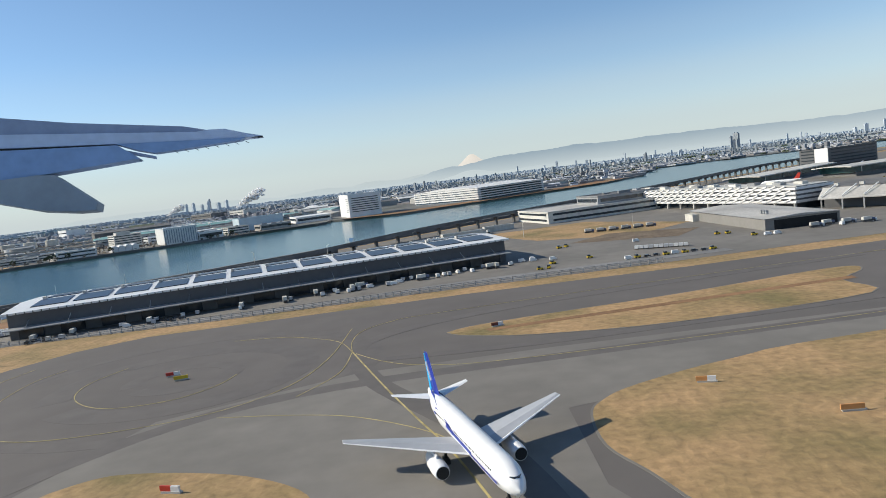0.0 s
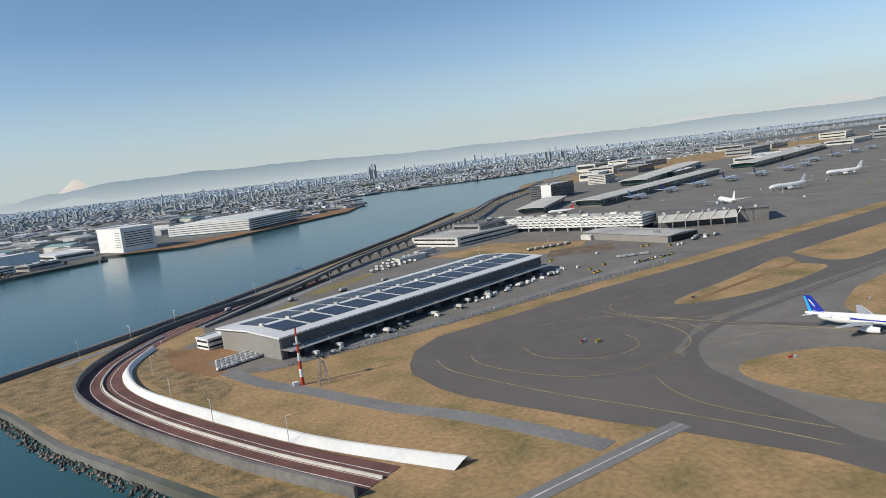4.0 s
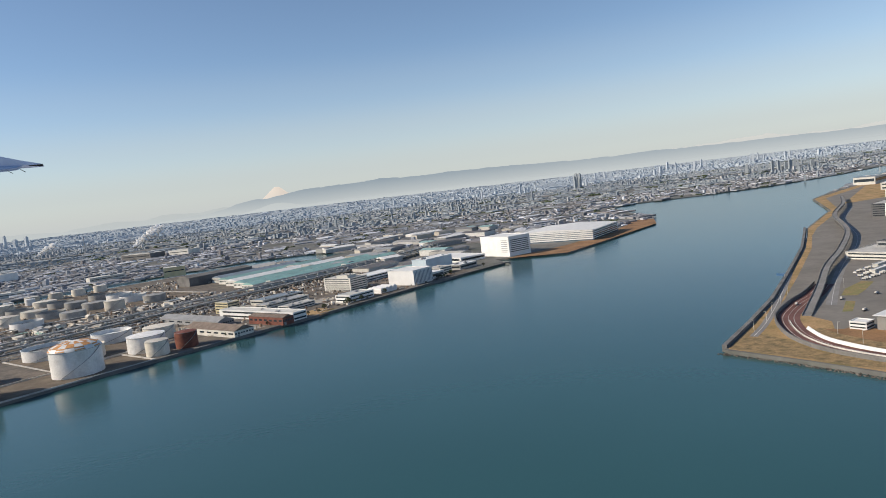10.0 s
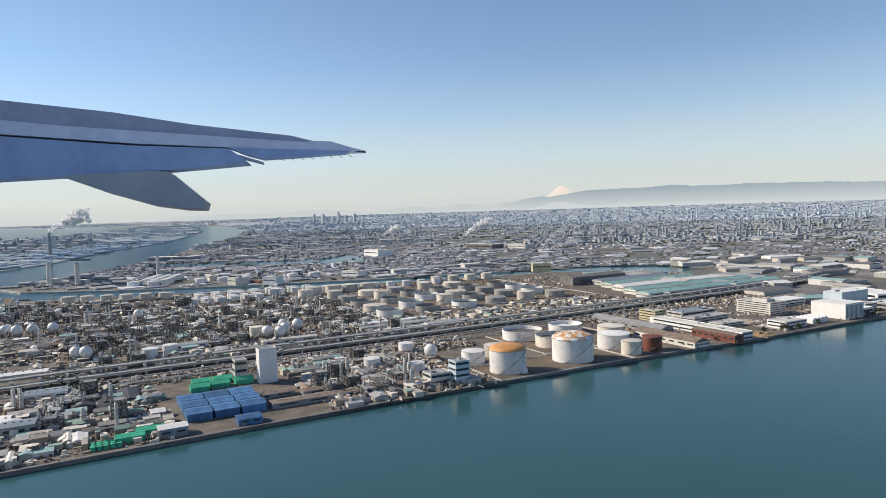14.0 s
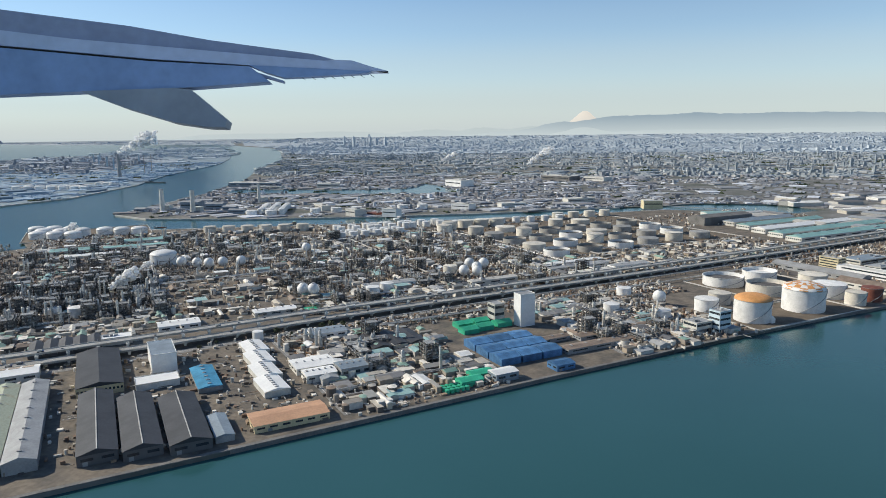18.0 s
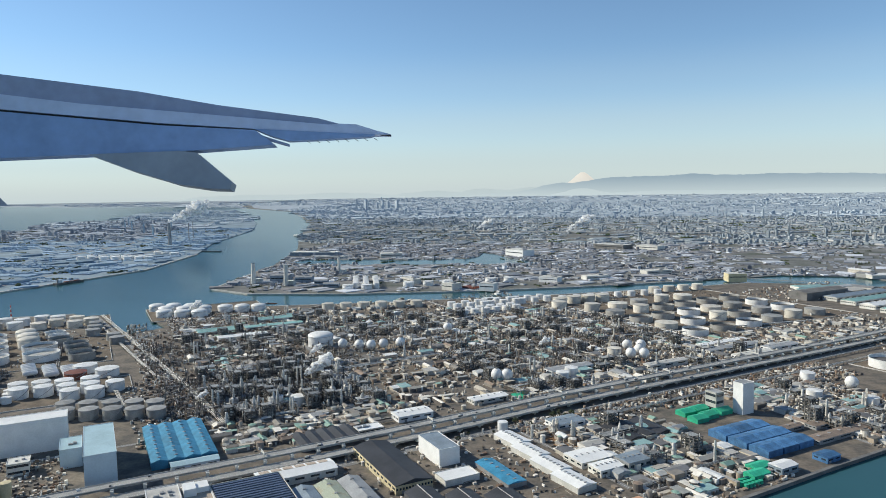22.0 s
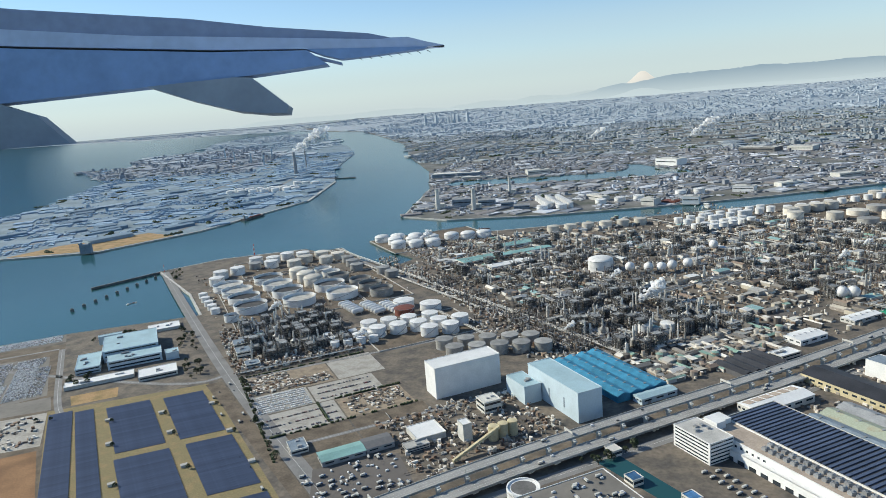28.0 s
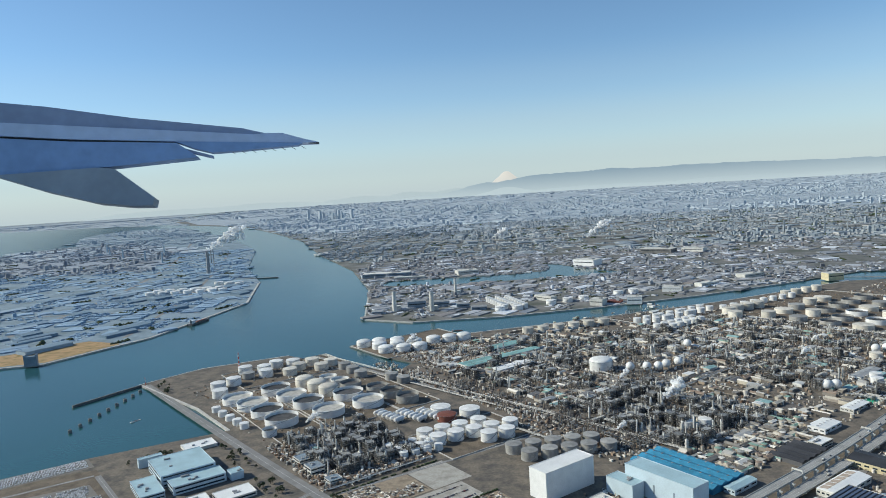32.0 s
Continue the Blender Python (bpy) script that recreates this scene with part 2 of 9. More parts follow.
_sn, _sl = STEAM.node_tree.nodes, STEAM.node_tree.links.new
_thin, _both = _sn.new("ShaderNodeBsdfTranslucent"), _sn.new("ShaderNodeMixShader")
_clear, _airy = _sn.new("ShaderNodeBsdfTransparent"), _sn.new("ShaderNodeMixShader")
_airy.inputs[0].default_value = 0.8
_thin.inputs["Color"].default_value, _both.inputs[0].default_value = (0.99, 0.99, 0.99, 1), 0.5
_sl(_sn["Principled BSDF"].outputs[0], _both.inputs[1]), _sl(_thin.outputs[0], _both.inputs[2]), _sl(_both.outputs[0], _airy.inputs[2]), _sl(_clear.outputs[0], _airy.inputs[1]), _sl(_airy.outputs[0], _sn["Material Output"].inputs["Surface"])
LINE_YELLOW = mat("yellow_line_paint", (0.45, 0.37, 0.16), 0.8, var=0.2, size=1, fine=4)
LINE_WHITE = mat("white_line_paint", (0.6, 0.6, 0.58), 0.8, var=0.2, size=1, fine=4)
RUBBER = mat("black_rubber", (0.02, 0.02, 0.02), 0.8)
PLANE_WHITE = mat("aircraft_white", (0.82, 0.82, 0.82), 0.3, var=0.03, size=1, fine=4)
PLANE_BLUE = mat("aircraft_blue", (0.012, 0.035, 0.33), 0.3, var=0.05)
PLANE_CYAN = mat("aircraft_light_blue", (0.03, 0.38, 0.75), 0.3, var=0.05)
PLANE_GREY = mat("aircraft_wing_grey", (0.42, 0.43, 0.45), 0.4, var=0.06, size=0.8, fine=4)
CARS = palette_mat("vehicle_paint", [(0.75, 0.75, 0.75), (0.7, 0.7, 0.7), (0.62, 0.62, 0.62), (0.32, 0.33, 0.34), (0.05, 0.05, 0.055), (0.72, 0.72, 0.7), (0.10, 0.14, 0.25), (0.45, 0.46, 0.46)], 0.4)
# Town colours carry painted distance haze: bluer, and paler the farther off.
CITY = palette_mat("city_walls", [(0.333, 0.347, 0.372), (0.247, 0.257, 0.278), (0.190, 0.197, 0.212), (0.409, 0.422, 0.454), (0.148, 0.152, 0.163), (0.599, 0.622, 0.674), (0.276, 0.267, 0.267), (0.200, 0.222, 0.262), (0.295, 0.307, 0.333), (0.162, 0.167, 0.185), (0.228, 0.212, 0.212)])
FAR_CITY = palette_mat("hazed_city_walls", [(0.374, 0.429, 0.481), (0.348, 0.403, 0.459), (0.361, 0.416, 0.472), (0.434, 0.481, 0.524), (0.326, 0.381, 0.437), (0.391, 0.442, 0.489)], 0.95)
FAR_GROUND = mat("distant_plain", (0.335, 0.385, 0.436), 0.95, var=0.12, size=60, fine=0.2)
# Island walls and ground are tinted blue to imitate haze over the channel.
ISLE = palette_mat("hazed_island_walls", [(0.228, 0.326, 0.438), (0.206, 0.297, 0.409), (0.255, 0.362, 0.479), (0.190, 0.280, 0.387), (0.300, 0.400, 0.480), (0.239, 0.339, 0.443), (0.218, 0.320, 0.438), (0.288, 0.399, 0.515)])
STEELWORKS = palette_mat("hazed_steelworks_walls", [(0.221, 0.260, 0.305), (0.182, 0.215, 0.260), (0.260, 0.293, 0.338), (0.202, 0.234, 0.273), (0.325, 0.358, 0.390), (0.221, 0.227, 0.247)])
ISLE_GROUND = mat("hazed_island_ground", (0.20, 0.262, 0.315), 0.9, var=0.16, size=18, fine=0.5, second=(0.145, 0.195, 0.225))
# Walls lifted and blued to imitate haze at middle distance.
MID_CITY = palette_mat("hazed_town_walls", [(0.286, 0.327, 0.357), (0.250, 0.287, 0.317), (0.231, 0.268, 0.301), (0.211, 0.244, 0.273), (0.460, 0.460, 0.460), (0.274, 0.307, 0.333), (0.239, 0.279, 0.317), (0.369, 0.402, 0.424), (0.203, 0.232, 0.262), (0.306, 0.323, 0.337)])
PALE_LOT = mat("pale_concrete_paving", (0.36, 0.34, 0.305), 0.9, var=0.16, size=2.5, fine=2.5, second=(0.24, 0.22, 0.19), patch=0.42)
DIRT = mat("tan_dirt", (0.28, 0.225, 0.165), 0.95, var=0.2, size=2, fine=3, second=(0.17, 0.135, 0.10), patch=0.45)
BROWN_LOT = mat("dark_brown_earth", (0.15, 0.12, 0.09), 0.95, var=0.22, size=2.5, fine=3)
OLIVE = mat("olive_winter_grass", (0.20, 0.165, 0.085), 0.95, var=0.22, size=2, fine=4, second=(0.30, 0.215, 0.11), patch=0.4)
CARS_WHITE = palette_mat("white_vehicle_paint", [(0.75, 0.75, 0.75), (0.7, 0.71, 0.72), (0.62, 0.62, 0.63), (0.5, 0.52, 0.54), (0.3, 0.32, 0.34)], 0.4)
CARS_DARK = palette_mat("dark_vehicle_paint", [(0.03, 0.03, 0.035), (0.06, 0.06, 0.065), (0.12, 0.03, 0.03), (0.3, 0.3, 0.3), (0.04, 0.05, 0.09)], 0.4)
PLANT_MIX = palette_mat("plant_pieces", [(0.354, 0.314, 0.261), (0.229, 0.186, 0.149), (0.114, 0.098, 0.086), (0.572, 0.529, 0.468), (0.302, 0.216, 0.153), (0.770, 0.720, 0.648), (0.156, 0.132, 0.113), (0.395, 0.392, 0.369), (0.686, 0.637, 0.567), (0.094, 0.083, 0.077), (0.187, 0.118, 0.081)])
ROOF_MIX = palette_mat("shed_roofs", [(0.34, 0.34, 0.34), (0.52, 0.52, 0.51), (0.20, 0.20, 0.205), (0.66, 0.66, 0.65), (0.27, 0.29, 0.31), (0.42, 0.40, 0.37), (0.24, 0.38, 0.38), (0.13, 0.13, 0.135)], island=False)
WALL_MIX = palette_mat("shed_walls", [(0.52, 0.50, 0.46), (0.40, 0.39, 0.37), (0.62, 0.61, 0.58), (0.30, 0.30, 0.29), (0.46, 0.42, 0.36)], island=False)


# ---- shapes ----
class Shape:
    """Collects vertices and faces of one mesh."""

    def __init__(self):
        self.v, self.f = [], []

    def poly(self, pts, z0, z1, bottom=False):
        k, n = len(self.v), len(pts)
        self.v += [(x, y, z0) for x, y in pts] + [(x, y, z1) for x, y in pts]
        self.f += [(k + i, k + (i + 1) % n, k + n + (i + 1) % n, k + n + i) for i in range(n)] + [tuple(range(k + n, k + 2 * n))]
        if bottom:
            self.f.append(tuple(range(k + n - 1, k - 1, -1)))
        return self

    def box(self, x, y, z, w, d, h, turn=0.0, bottom=False):
        """A block on its base centre, w along x, d along y."""
        c, s = math.cos(turn), math.sin(turn)
        pts = [(x + c * a - s * b, y + s * a + c * b) for a, b in ((-w / 2, -d / 2), (w / 2, -d / 2), (w / 2, d / 2), (-w / 2, d / 2))]
        return self.poly(pts, z, z + h, bottom)

    def gable(self, x, y, z, w, d, rise, turn=0.0):
        """A pitched roof with its ridge along x."""
        c, s, k = math.cos(turn), math.sin(turn), len(self.v)
        for a, b, e in ((-w / 2, -d / 2, 0), (w / 2, -d / 2, 0), (w / 2, d / 2, 0), (-w / 2, d / 2, 0), (-w / 2, 0, rise), (w / 2, 0, rise)):
            self.v.append((x + c * a - s * b, y + s * a + c * b, z + e))
        self.f += [(k, k + 1, k + 5, k + 4), (k + 2, k + 3, k + 4, k + 5), (k + 1, k + 2, k + 5), (k + 3, k, k + 4)]
        return self

    def lathe(self, x, y, profile, n=16):
        """Turns (radius, height) pairs round an upright axis."""
        k = len(self.v)
        for r, z in profile:
            self.v += [(x + r * math.cos(2 * math.pi * i / n), y + r * math.sin(2 * math.pi * i / n), z) for i in range(n)]
        for j in range(len(profile) - 1):
            a, b = k + j * n, k + (j + 1) * n
            self.f += [(a + i, a + (i + 1) % n, b + (i + 1) % n, b + i) for i in range(n)]
        self.f.append(tuple(k + (len(profile) - 1) * n + i for i in range(n)))
        return self

    def cyl(self, x, y, z0, z1, r, n=14, top=None):
        return self.lathe(x, y, [(r, z0), (r if top is None else top, z1)], n)

    def ball(self, x, y, z, r, n=12, squash=1.0):
        prof = [(max(0.001, r * math.sin(math.pi * j / 8)), z - r * squash * math.cos(math.pi * j / 8)) for j in range(9)]
        return self.lathe(x, y, prof, n)

    def bar(self, p, q, r, n=4):
        """A straight bar from p to q."""
        p, q = Vector(p), Vector(q)
        d = (q - p).normalized()
        side = d.cross(Vector((0, 0, 1)) if abs(d.z) < 0.95 else Vector((1, 0, 0))).normalized()
        up, k = side.cross(d), len(self.v)
        for o in (p, q):
            for i in range(n):
                a = 2 * math.pi * (i + 0.5) / n
                self.v.append(tuple(o + side * (r * math.cos(a)) + up * (r * math.sin(a))))
        self.f += [(k + i, k + (i + 1) % n, k + n + (i + 1) % n, k + n + i) for i in range(n)]
        self.f += [tuple(range(k + n - 1, k - 1, -1)), tuple(range(k + n, k + 2 * n))]
        return self

    def ribbon(self, line, width, z0, z1, z=None):
        """A strip of a given width and thickness along a line of points; z: a height for each point."""
        left, right = [], []
        for i, (x, y) in enumerate(line):
            ax, ay = line[max(0, i - 1)]
            bx, by = line[min(len(line) - 1, i + 1)]
            d = math.hypot(bx - ax, by - ay)
            nx, ny = -(by - ay) / d * width / 2, (bx - ax) / d * width / 2
            left.append((x + nx, y + ny)), right.append((x - nx, y - ny))
        k, n = len(self.v), len(line)
        for side in (left, right):
            for e in (z0, z1):
                self.v += [(x, y, e + (z[i] if z else 0)) for i, (x, y) in enumerate(side)]
        for i in range(n - 1):
            a, b, c, d = k + i, k + n + i, k + 2 * n + i, k + 3 * n + i
            self.f += [(b, d, d + 1, b + 1)[::-1], (a, b, b + 1, a + 1), (c, c + 1, d + 1, d), (a, a + 1, c + 1, c)[::-1]]
        for i in (0, n - 1):
            self.f.append((k + i, k + n + i, k + 3 * n + i, k + 2 * n + i))
        return self

    def mesh(self, name, material, smooth=False):
        me = bpy.data.meshes.new(name)
        me.from_pydata(self.v, [], self.f)
        me.materials.append(material)
        if smooth:
            me.shade_smooth()
            me.set_sharp_from_angle(angle=radians(40))
        me.update()
        return me


def part(name, shape, material, parent, label="", smooth=False, at=None):
    """One mesh object under a thing or a part."""
    ob = new(name, shape if isinstance(shape, bpy.types.Mesh) else shape.mesh(name, material, smooth))
    ob.parent = parent
    if at is not None:
        ob.matrix_basis = at
    return tagged(ob, label)


def thing(name, label, category, x=0.0, y=0.0, z=0.0, turn=0.0, group=""):
    """An empty at a thing's base, which parents its parts."""
    ob = new(name)
    ob.matrix_basis = pose(x, y, z, 0, 0, turn)
    ob.empty_display_size = 0.1
    return tagged(ob, label, category, group)


def base(name, shape, material, label, category, smooth=False):
    """A thing whose main mesh carries its other parts."""
    return tagged(new(name, shape.mesh(name, material, smooth)), label, category)


def single(name, shape, material, label, category, x=0.0, y=0.0, z=0.0, turn=0.0, group="", kind="", smooth=False):
    ob = new(name, shape.mesh(name, material, smooth))
    ob.matrix_basis = pose(x, y, z, 0, 0, turn)
    return tagged(ob, label, category, group, kind)


def smooth_line(pts, steps=6):
    """A smooth curve through points."""
    out = []
    for i in range(len(pts) - 1):
        p0, p1, p2, p3 = pts[max(0, i - 1)], pts[i], pts[i + 1], pts[min(len(pts) - 1, i + 2)]
        for j in range(steps):
            t = j / steps
            out.append(tuple(0.5 * (2 * b + (c - a) * t + (2 * a - 5 * b + 4 * c - d) * t * t + (3 * b - a - 3 * c + d) * t ** 3) for a, b, c, d in zip(p0, p1, p2, p3)))
    return out + [tuple(pts[-1])]


def sheet(name, outline, z, material, skirt=0.0, kind="structure", label="", category=""):
    """A flat sheet with any outline, with a skirt that goes down from its edge."""
    s, n = Shape(), len(outline)
    s.v = [(x, y, z) for x, y in outline]
    flip = sum(a[0] * b[1] - b[0] * a[1] for a, b in zip(outline, outline[1:] + outline[:1])) < 0
    tris = tessellate_polygon([[Vector((x, y, 0)) for x, y in outline]])
    for a, b, c in tris:
        (ax, ay), (bx, by), (cx, cy) = outline[a], outline[b], outline[c]
        s.f.append((a, b, c) if (bx - ax) * (cy - ay) - (by - ay) * (cx - ax) > 0 else (a, c, b))
    if skirt:
        s.v += [(x, y, z - skirt) for x, y in outline]
        s.f += [(i, (i + 1) % n, n + (i + 1) % n, n + i) if flip else (i, n + i, n + (i + 1) % n, (i + 1) % n) for i in range(n)]
    ob = new(name, s.mesh(name, material))
    return tagged(ob, label, category, kind=kind)


A40, C40, S40 = 40.0, math.cos(radians(40.0)), math.sin(radians(40.0))


def Q(u, v):
    """Plan of the works island: u along the river quay, v inland from it."""
    return (-214.3 + C40 * u - S40 * v, 16 + S40 * u + C40 * v)


rnd = random.Random(7)

# ---- sea and land ----
SEA = Shape()
SEA.v, SEA.f = [(-4990, -900, -0.45), (4990, -900, -0.45), (4990, 4990, -0.45), (-4990, 4990, -0.45)], [(0, 1, 2, 3)]
single("water", SEA, WATER, "teal harbour and river water with fine ripples", "water", kind="structure")

RIVER_BANK = [Q(219, 0), Q(218, 3), (-48, 153), (-48, 167), (-29, 159), (-8, 178), (26, 210), (36, 230), (43, 243), (52, 285), (66, 335), (90, 350), (130, 345), (180, 350), (260, 385), (330, 425)]
AIR_RIVER = [(330, 385), (260, 335), (200, 300), (150, 262), (103, 223), (69, 174), (31, 138), (20.4, 124.6), (5, 107), (-18, 82), (-33, 66), (-45, 54.6)]
AIR_SOUTH = [(-54, 46.5), (-50, 38), (-46.5, 29), (-42, 20.5), (-38, 13), (-35, 9), (-41, 6), (-52, -2), (-58, -12), (-45, -30), (-10, -60)]
CANAL_N = [Q(262, 108), Q(260, 132), Q(238, 152), Q(195, 160), Q(130, 175), Q(86, 190), Q(40, 210), Q(7, 232), Q(-4, 256)]
CHANNEL_E = [(-398, 302), (-433, 413), (-497, 557), (-587, 795), (-720, 1060), (-900, 1400)]
CANAL_S = [Q(238, 106), Q(226, 124), Q(205, 142), Q(160, 150), Q(120, 158), Q(86, 168), Q(43, 181), Q(3, 196), Q(-19, 213), Q(-34, 212), Q(-34, 191), Q(-31, 172), Q(-41, 166), Q(-49, 190), Q(-57, 215), Q(-86, 221), Q(-107, 216), Q(-100, 175), Q(-99, 150), Q(-130, 155), Q(-157, 155), Q(-175, 160), Q(-260, 180), Q(-300, 60), Q(-260, -6), Q(-60, -2), Q(0, 0), Q(45, 1.6), Q(100, 2.5), Q(150, 1.2), Q(193, 1.2)]
MAINLAND = RIVER_BANK + AIR_RIVER + AIR_SOUTH + [(700, -80), (4900, -80), (4900, 4900), (-2200, 4900), (-1700, 2600), (-1200, 1750)] + CHANNEL_E[::-1] + CANAL_N[::-1] + CANAL_S
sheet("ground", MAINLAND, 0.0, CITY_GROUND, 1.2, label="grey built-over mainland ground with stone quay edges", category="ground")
WORKS = CANAL_S + [Q(206, 1), Q(206, 60), Q(236, 98)]
sheet("works_ground", [p for p in WORKS], 0.006, YARD, label="grey-brown concrete and earth ground of the works island", category="ground")
WEST_ISLE = [(-569, 120), (-534, 134), (-493, 146), (-473, 188), (-467, 238), (-463, 276), (-490, 370), (-536, 467), (-600, 657), (-680, 820), (-800, 1030), (-1000, 1350), (-1150, 1600), (-1290, 1580), (-1240, 1330), (-1120, 1120), (-1010, 950), (-1080, 880), (-900, 640), (-960, 620), (-770, 456), (-672, 285), (-652, 208), (-615, 157)]
sheet("west_island_ground", WEST_ISLE, -0.02, ISLE_GROUND, 1.0, label="haze-tinted industrial island ground across the channel", category="ground")

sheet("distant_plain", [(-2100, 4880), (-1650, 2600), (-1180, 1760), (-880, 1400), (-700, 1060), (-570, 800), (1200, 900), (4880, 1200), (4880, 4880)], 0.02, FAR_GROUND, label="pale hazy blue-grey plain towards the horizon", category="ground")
# quay walls, pale along the water line
def quay(line, width, height, material, label):
    s = Shape().ribbon(line, width, -0.6, height)
    return single("quay_wall", s, material, label, "wall", kind="structure")


quay([Q(-60, -1.6), Q(0, 0.3), Q(45, 1.9), Q(100, 2.8), Q(150, 1.5), Q(193, 1.5), Q(218, 0.5)], 0.6, 0.10, CONCRETE_DK, "dark stained concrete river quay")
quay([Q(-99.4, 150), Q(-100.4, 175), Q(-107.4, 216), Q(-86, 221.3), Q(-57, 215.4)], 0.6, 0.1, CONCRETE, "pale concrete harbour quay")
quay([Q(3, 196.4), Q(43, 181.4), Q(86, 168.4), Q(120, 158.4), Q(160, 150.4), Q(205, 142.4)], 0.7, 0.1, CONCRETE, "concrete canal quay")
quay([(-398, 302), Q(-4, 255.6), Q(7, 231.6), Q(40, 209.6), Q(86, 189.6), Q(130, 174.6), Q(195, 159.6)], 0.8, 0.12, CONCRETE, "concrete quay of the far island")
quay([(-569, 120), (-534, 134), (-493, 146), (-473, 188), (-467, 238), (-463, 276), (-490, 370)], 1.2, 0.12, CONCRETE, "pale quay of the island across the channel")
sheet("dry_field", [(-532, 137), (-494, 149), (-480, 178), (-500, 186), (-526, 160)], 0.03, DRY_GRASS, label="dry grass field beside the channel", category="field")
sheet("reed_bank", [(-46, 165), (-29, 158.8), (-8, 177.6), (26, 209.6), (36, 230), (30, 236), (8, 205), (-22, 178)], 0.03, RED_EARTH, label="red-brown reed bank along the river", category="bank")
for line, w in (([(-640, 130), (-700, 160), (-860, 420)], 2.2), ([(-590, 100), (-556, 118)], 1.5), ([(-510, 392), (-484, 392)], 2.0), ([Q(-107, 215), Q(-128, 206)], 0.5)):
    single("breakwater", Shape().ribbon(line, w, -0.7, 0.25), CONCRETE_DK, "long low concrete breakwater in the harbour", "breakwater", kind="structure")
for i in range(9):
    single("mooring_dolphin", Shape().box(0, 0, -0.6, 0.9, 0.9, 0.85).cyl(0, 0, 0.25, 0.5, 0.15, 8), CONCRETE_DK, "small dark concrete mooring dolphin in the water", "mooring dolphin", *Q(-109 - i * 2.8, 208 - i * 3.4), turn=A40, group="row of mooring dolphins")

# ---- mountains and far coast ----
def ridge(name, az0, az1, R, heights, depth, material, label, rough=0.10, cx=-120.0, kind="structure"):
    """A range of hills along an arc between two compass bearings, as a solid with a jagged crest."""
    s, n = Shape(), 420
    for j, (dy, f) in enumerate(((-depth, 0.0), (-depth * 0.55, 0.45), (-depth * 0.2, 0.85), (0, 1.0), (depth * 0.2, 0.5))):
        for i in range(n + 1):
            a = i / n * (len(heights) - 1)
            k = min(int(a), len(heights) - 2)
            g = a - k
            g = g * g * (3 - 2 * g)
            h = heights[k] * (1 - g) + heights[k + 1] * g
            q = i * 160 / n
            h *= 1 + rough * noise.noise(Vector((q * 0.22, j * 0.5, R * 0.01))) + rough * 0.45 * noise.noise(Vector((q * 0.7, j, 3))) + rough * 0.3 * noise.noise(Vector((q * 2.3, j, 7)))
            b = radians(az0 + (az1 - az0) * i / n)
            s.v.append((cx + (R + dy) * math.sin(b), (R + dy) * math.cos(b), h * f - 2))
    for j in range(4):
        for i in range(n):
            a = j * (n + 1) + i
            s.f.append((a, a + 1, a + n + 2, a + n + 1))
    return single(name, s, material, label, "mountain", kind=kind, smooth=True)


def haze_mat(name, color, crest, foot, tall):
    """The far backdrop: hills with haze painted as a glow, paler towards their foot."""
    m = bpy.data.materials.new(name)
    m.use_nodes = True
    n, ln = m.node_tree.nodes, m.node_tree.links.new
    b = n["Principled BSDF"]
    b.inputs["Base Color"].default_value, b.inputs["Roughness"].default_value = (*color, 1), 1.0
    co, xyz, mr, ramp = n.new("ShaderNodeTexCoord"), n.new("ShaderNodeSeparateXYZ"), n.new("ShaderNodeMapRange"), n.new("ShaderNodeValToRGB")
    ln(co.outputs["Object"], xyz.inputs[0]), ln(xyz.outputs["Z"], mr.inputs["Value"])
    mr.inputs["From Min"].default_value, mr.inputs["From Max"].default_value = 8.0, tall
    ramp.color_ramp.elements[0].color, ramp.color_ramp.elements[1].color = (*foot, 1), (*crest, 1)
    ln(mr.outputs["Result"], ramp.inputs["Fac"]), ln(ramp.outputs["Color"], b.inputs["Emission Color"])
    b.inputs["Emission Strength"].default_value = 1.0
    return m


FUJI_X, FUJI_Y = -296, 4653
# Haze colour that the ranges glow with at their foot.
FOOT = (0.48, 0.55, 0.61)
MOUNT = haze_mat("hazed_blue_mountain", (0.03, 0.035, 0.04), (0.25, 0.33, 0.42), FOOT, 125)
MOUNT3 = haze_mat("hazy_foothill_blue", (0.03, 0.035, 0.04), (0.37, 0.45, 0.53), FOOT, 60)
MOUNT2 = haze_mat("hazed_pale_mountain", (0.03, 0.035, 0.04), (0.46, 0.525, 0.57), FOOT, 70)
PEAK = haze_mat("hazed_pale_slopes", (0.03, 0.035, 0.04), (0.44, 0.505, 0.555), FOOT, 120)
SNOW = haze_mat("hazed_snow", (0.1, 0.095, 0.09), (0.68, 0.63, 0.60), (0.52, 0.52, 0.53), 130)
SNOW_FAR = haze_mat("hazed_far_snow", (0.05, 0.05, 0.05), (0.56, 0.60, 0.635), FOOT, 110)
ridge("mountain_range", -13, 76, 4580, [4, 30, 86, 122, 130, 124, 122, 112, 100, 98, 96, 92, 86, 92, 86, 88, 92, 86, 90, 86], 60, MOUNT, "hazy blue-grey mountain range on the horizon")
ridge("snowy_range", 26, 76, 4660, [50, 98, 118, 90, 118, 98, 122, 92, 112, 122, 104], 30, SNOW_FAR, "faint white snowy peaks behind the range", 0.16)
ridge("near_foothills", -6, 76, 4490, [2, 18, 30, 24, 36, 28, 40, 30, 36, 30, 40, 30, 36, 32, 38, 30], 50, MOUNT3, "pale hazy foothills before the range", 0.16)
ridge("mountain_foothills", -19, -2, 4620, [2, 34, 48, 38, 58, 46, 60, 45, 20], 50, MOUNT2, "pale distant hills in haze")
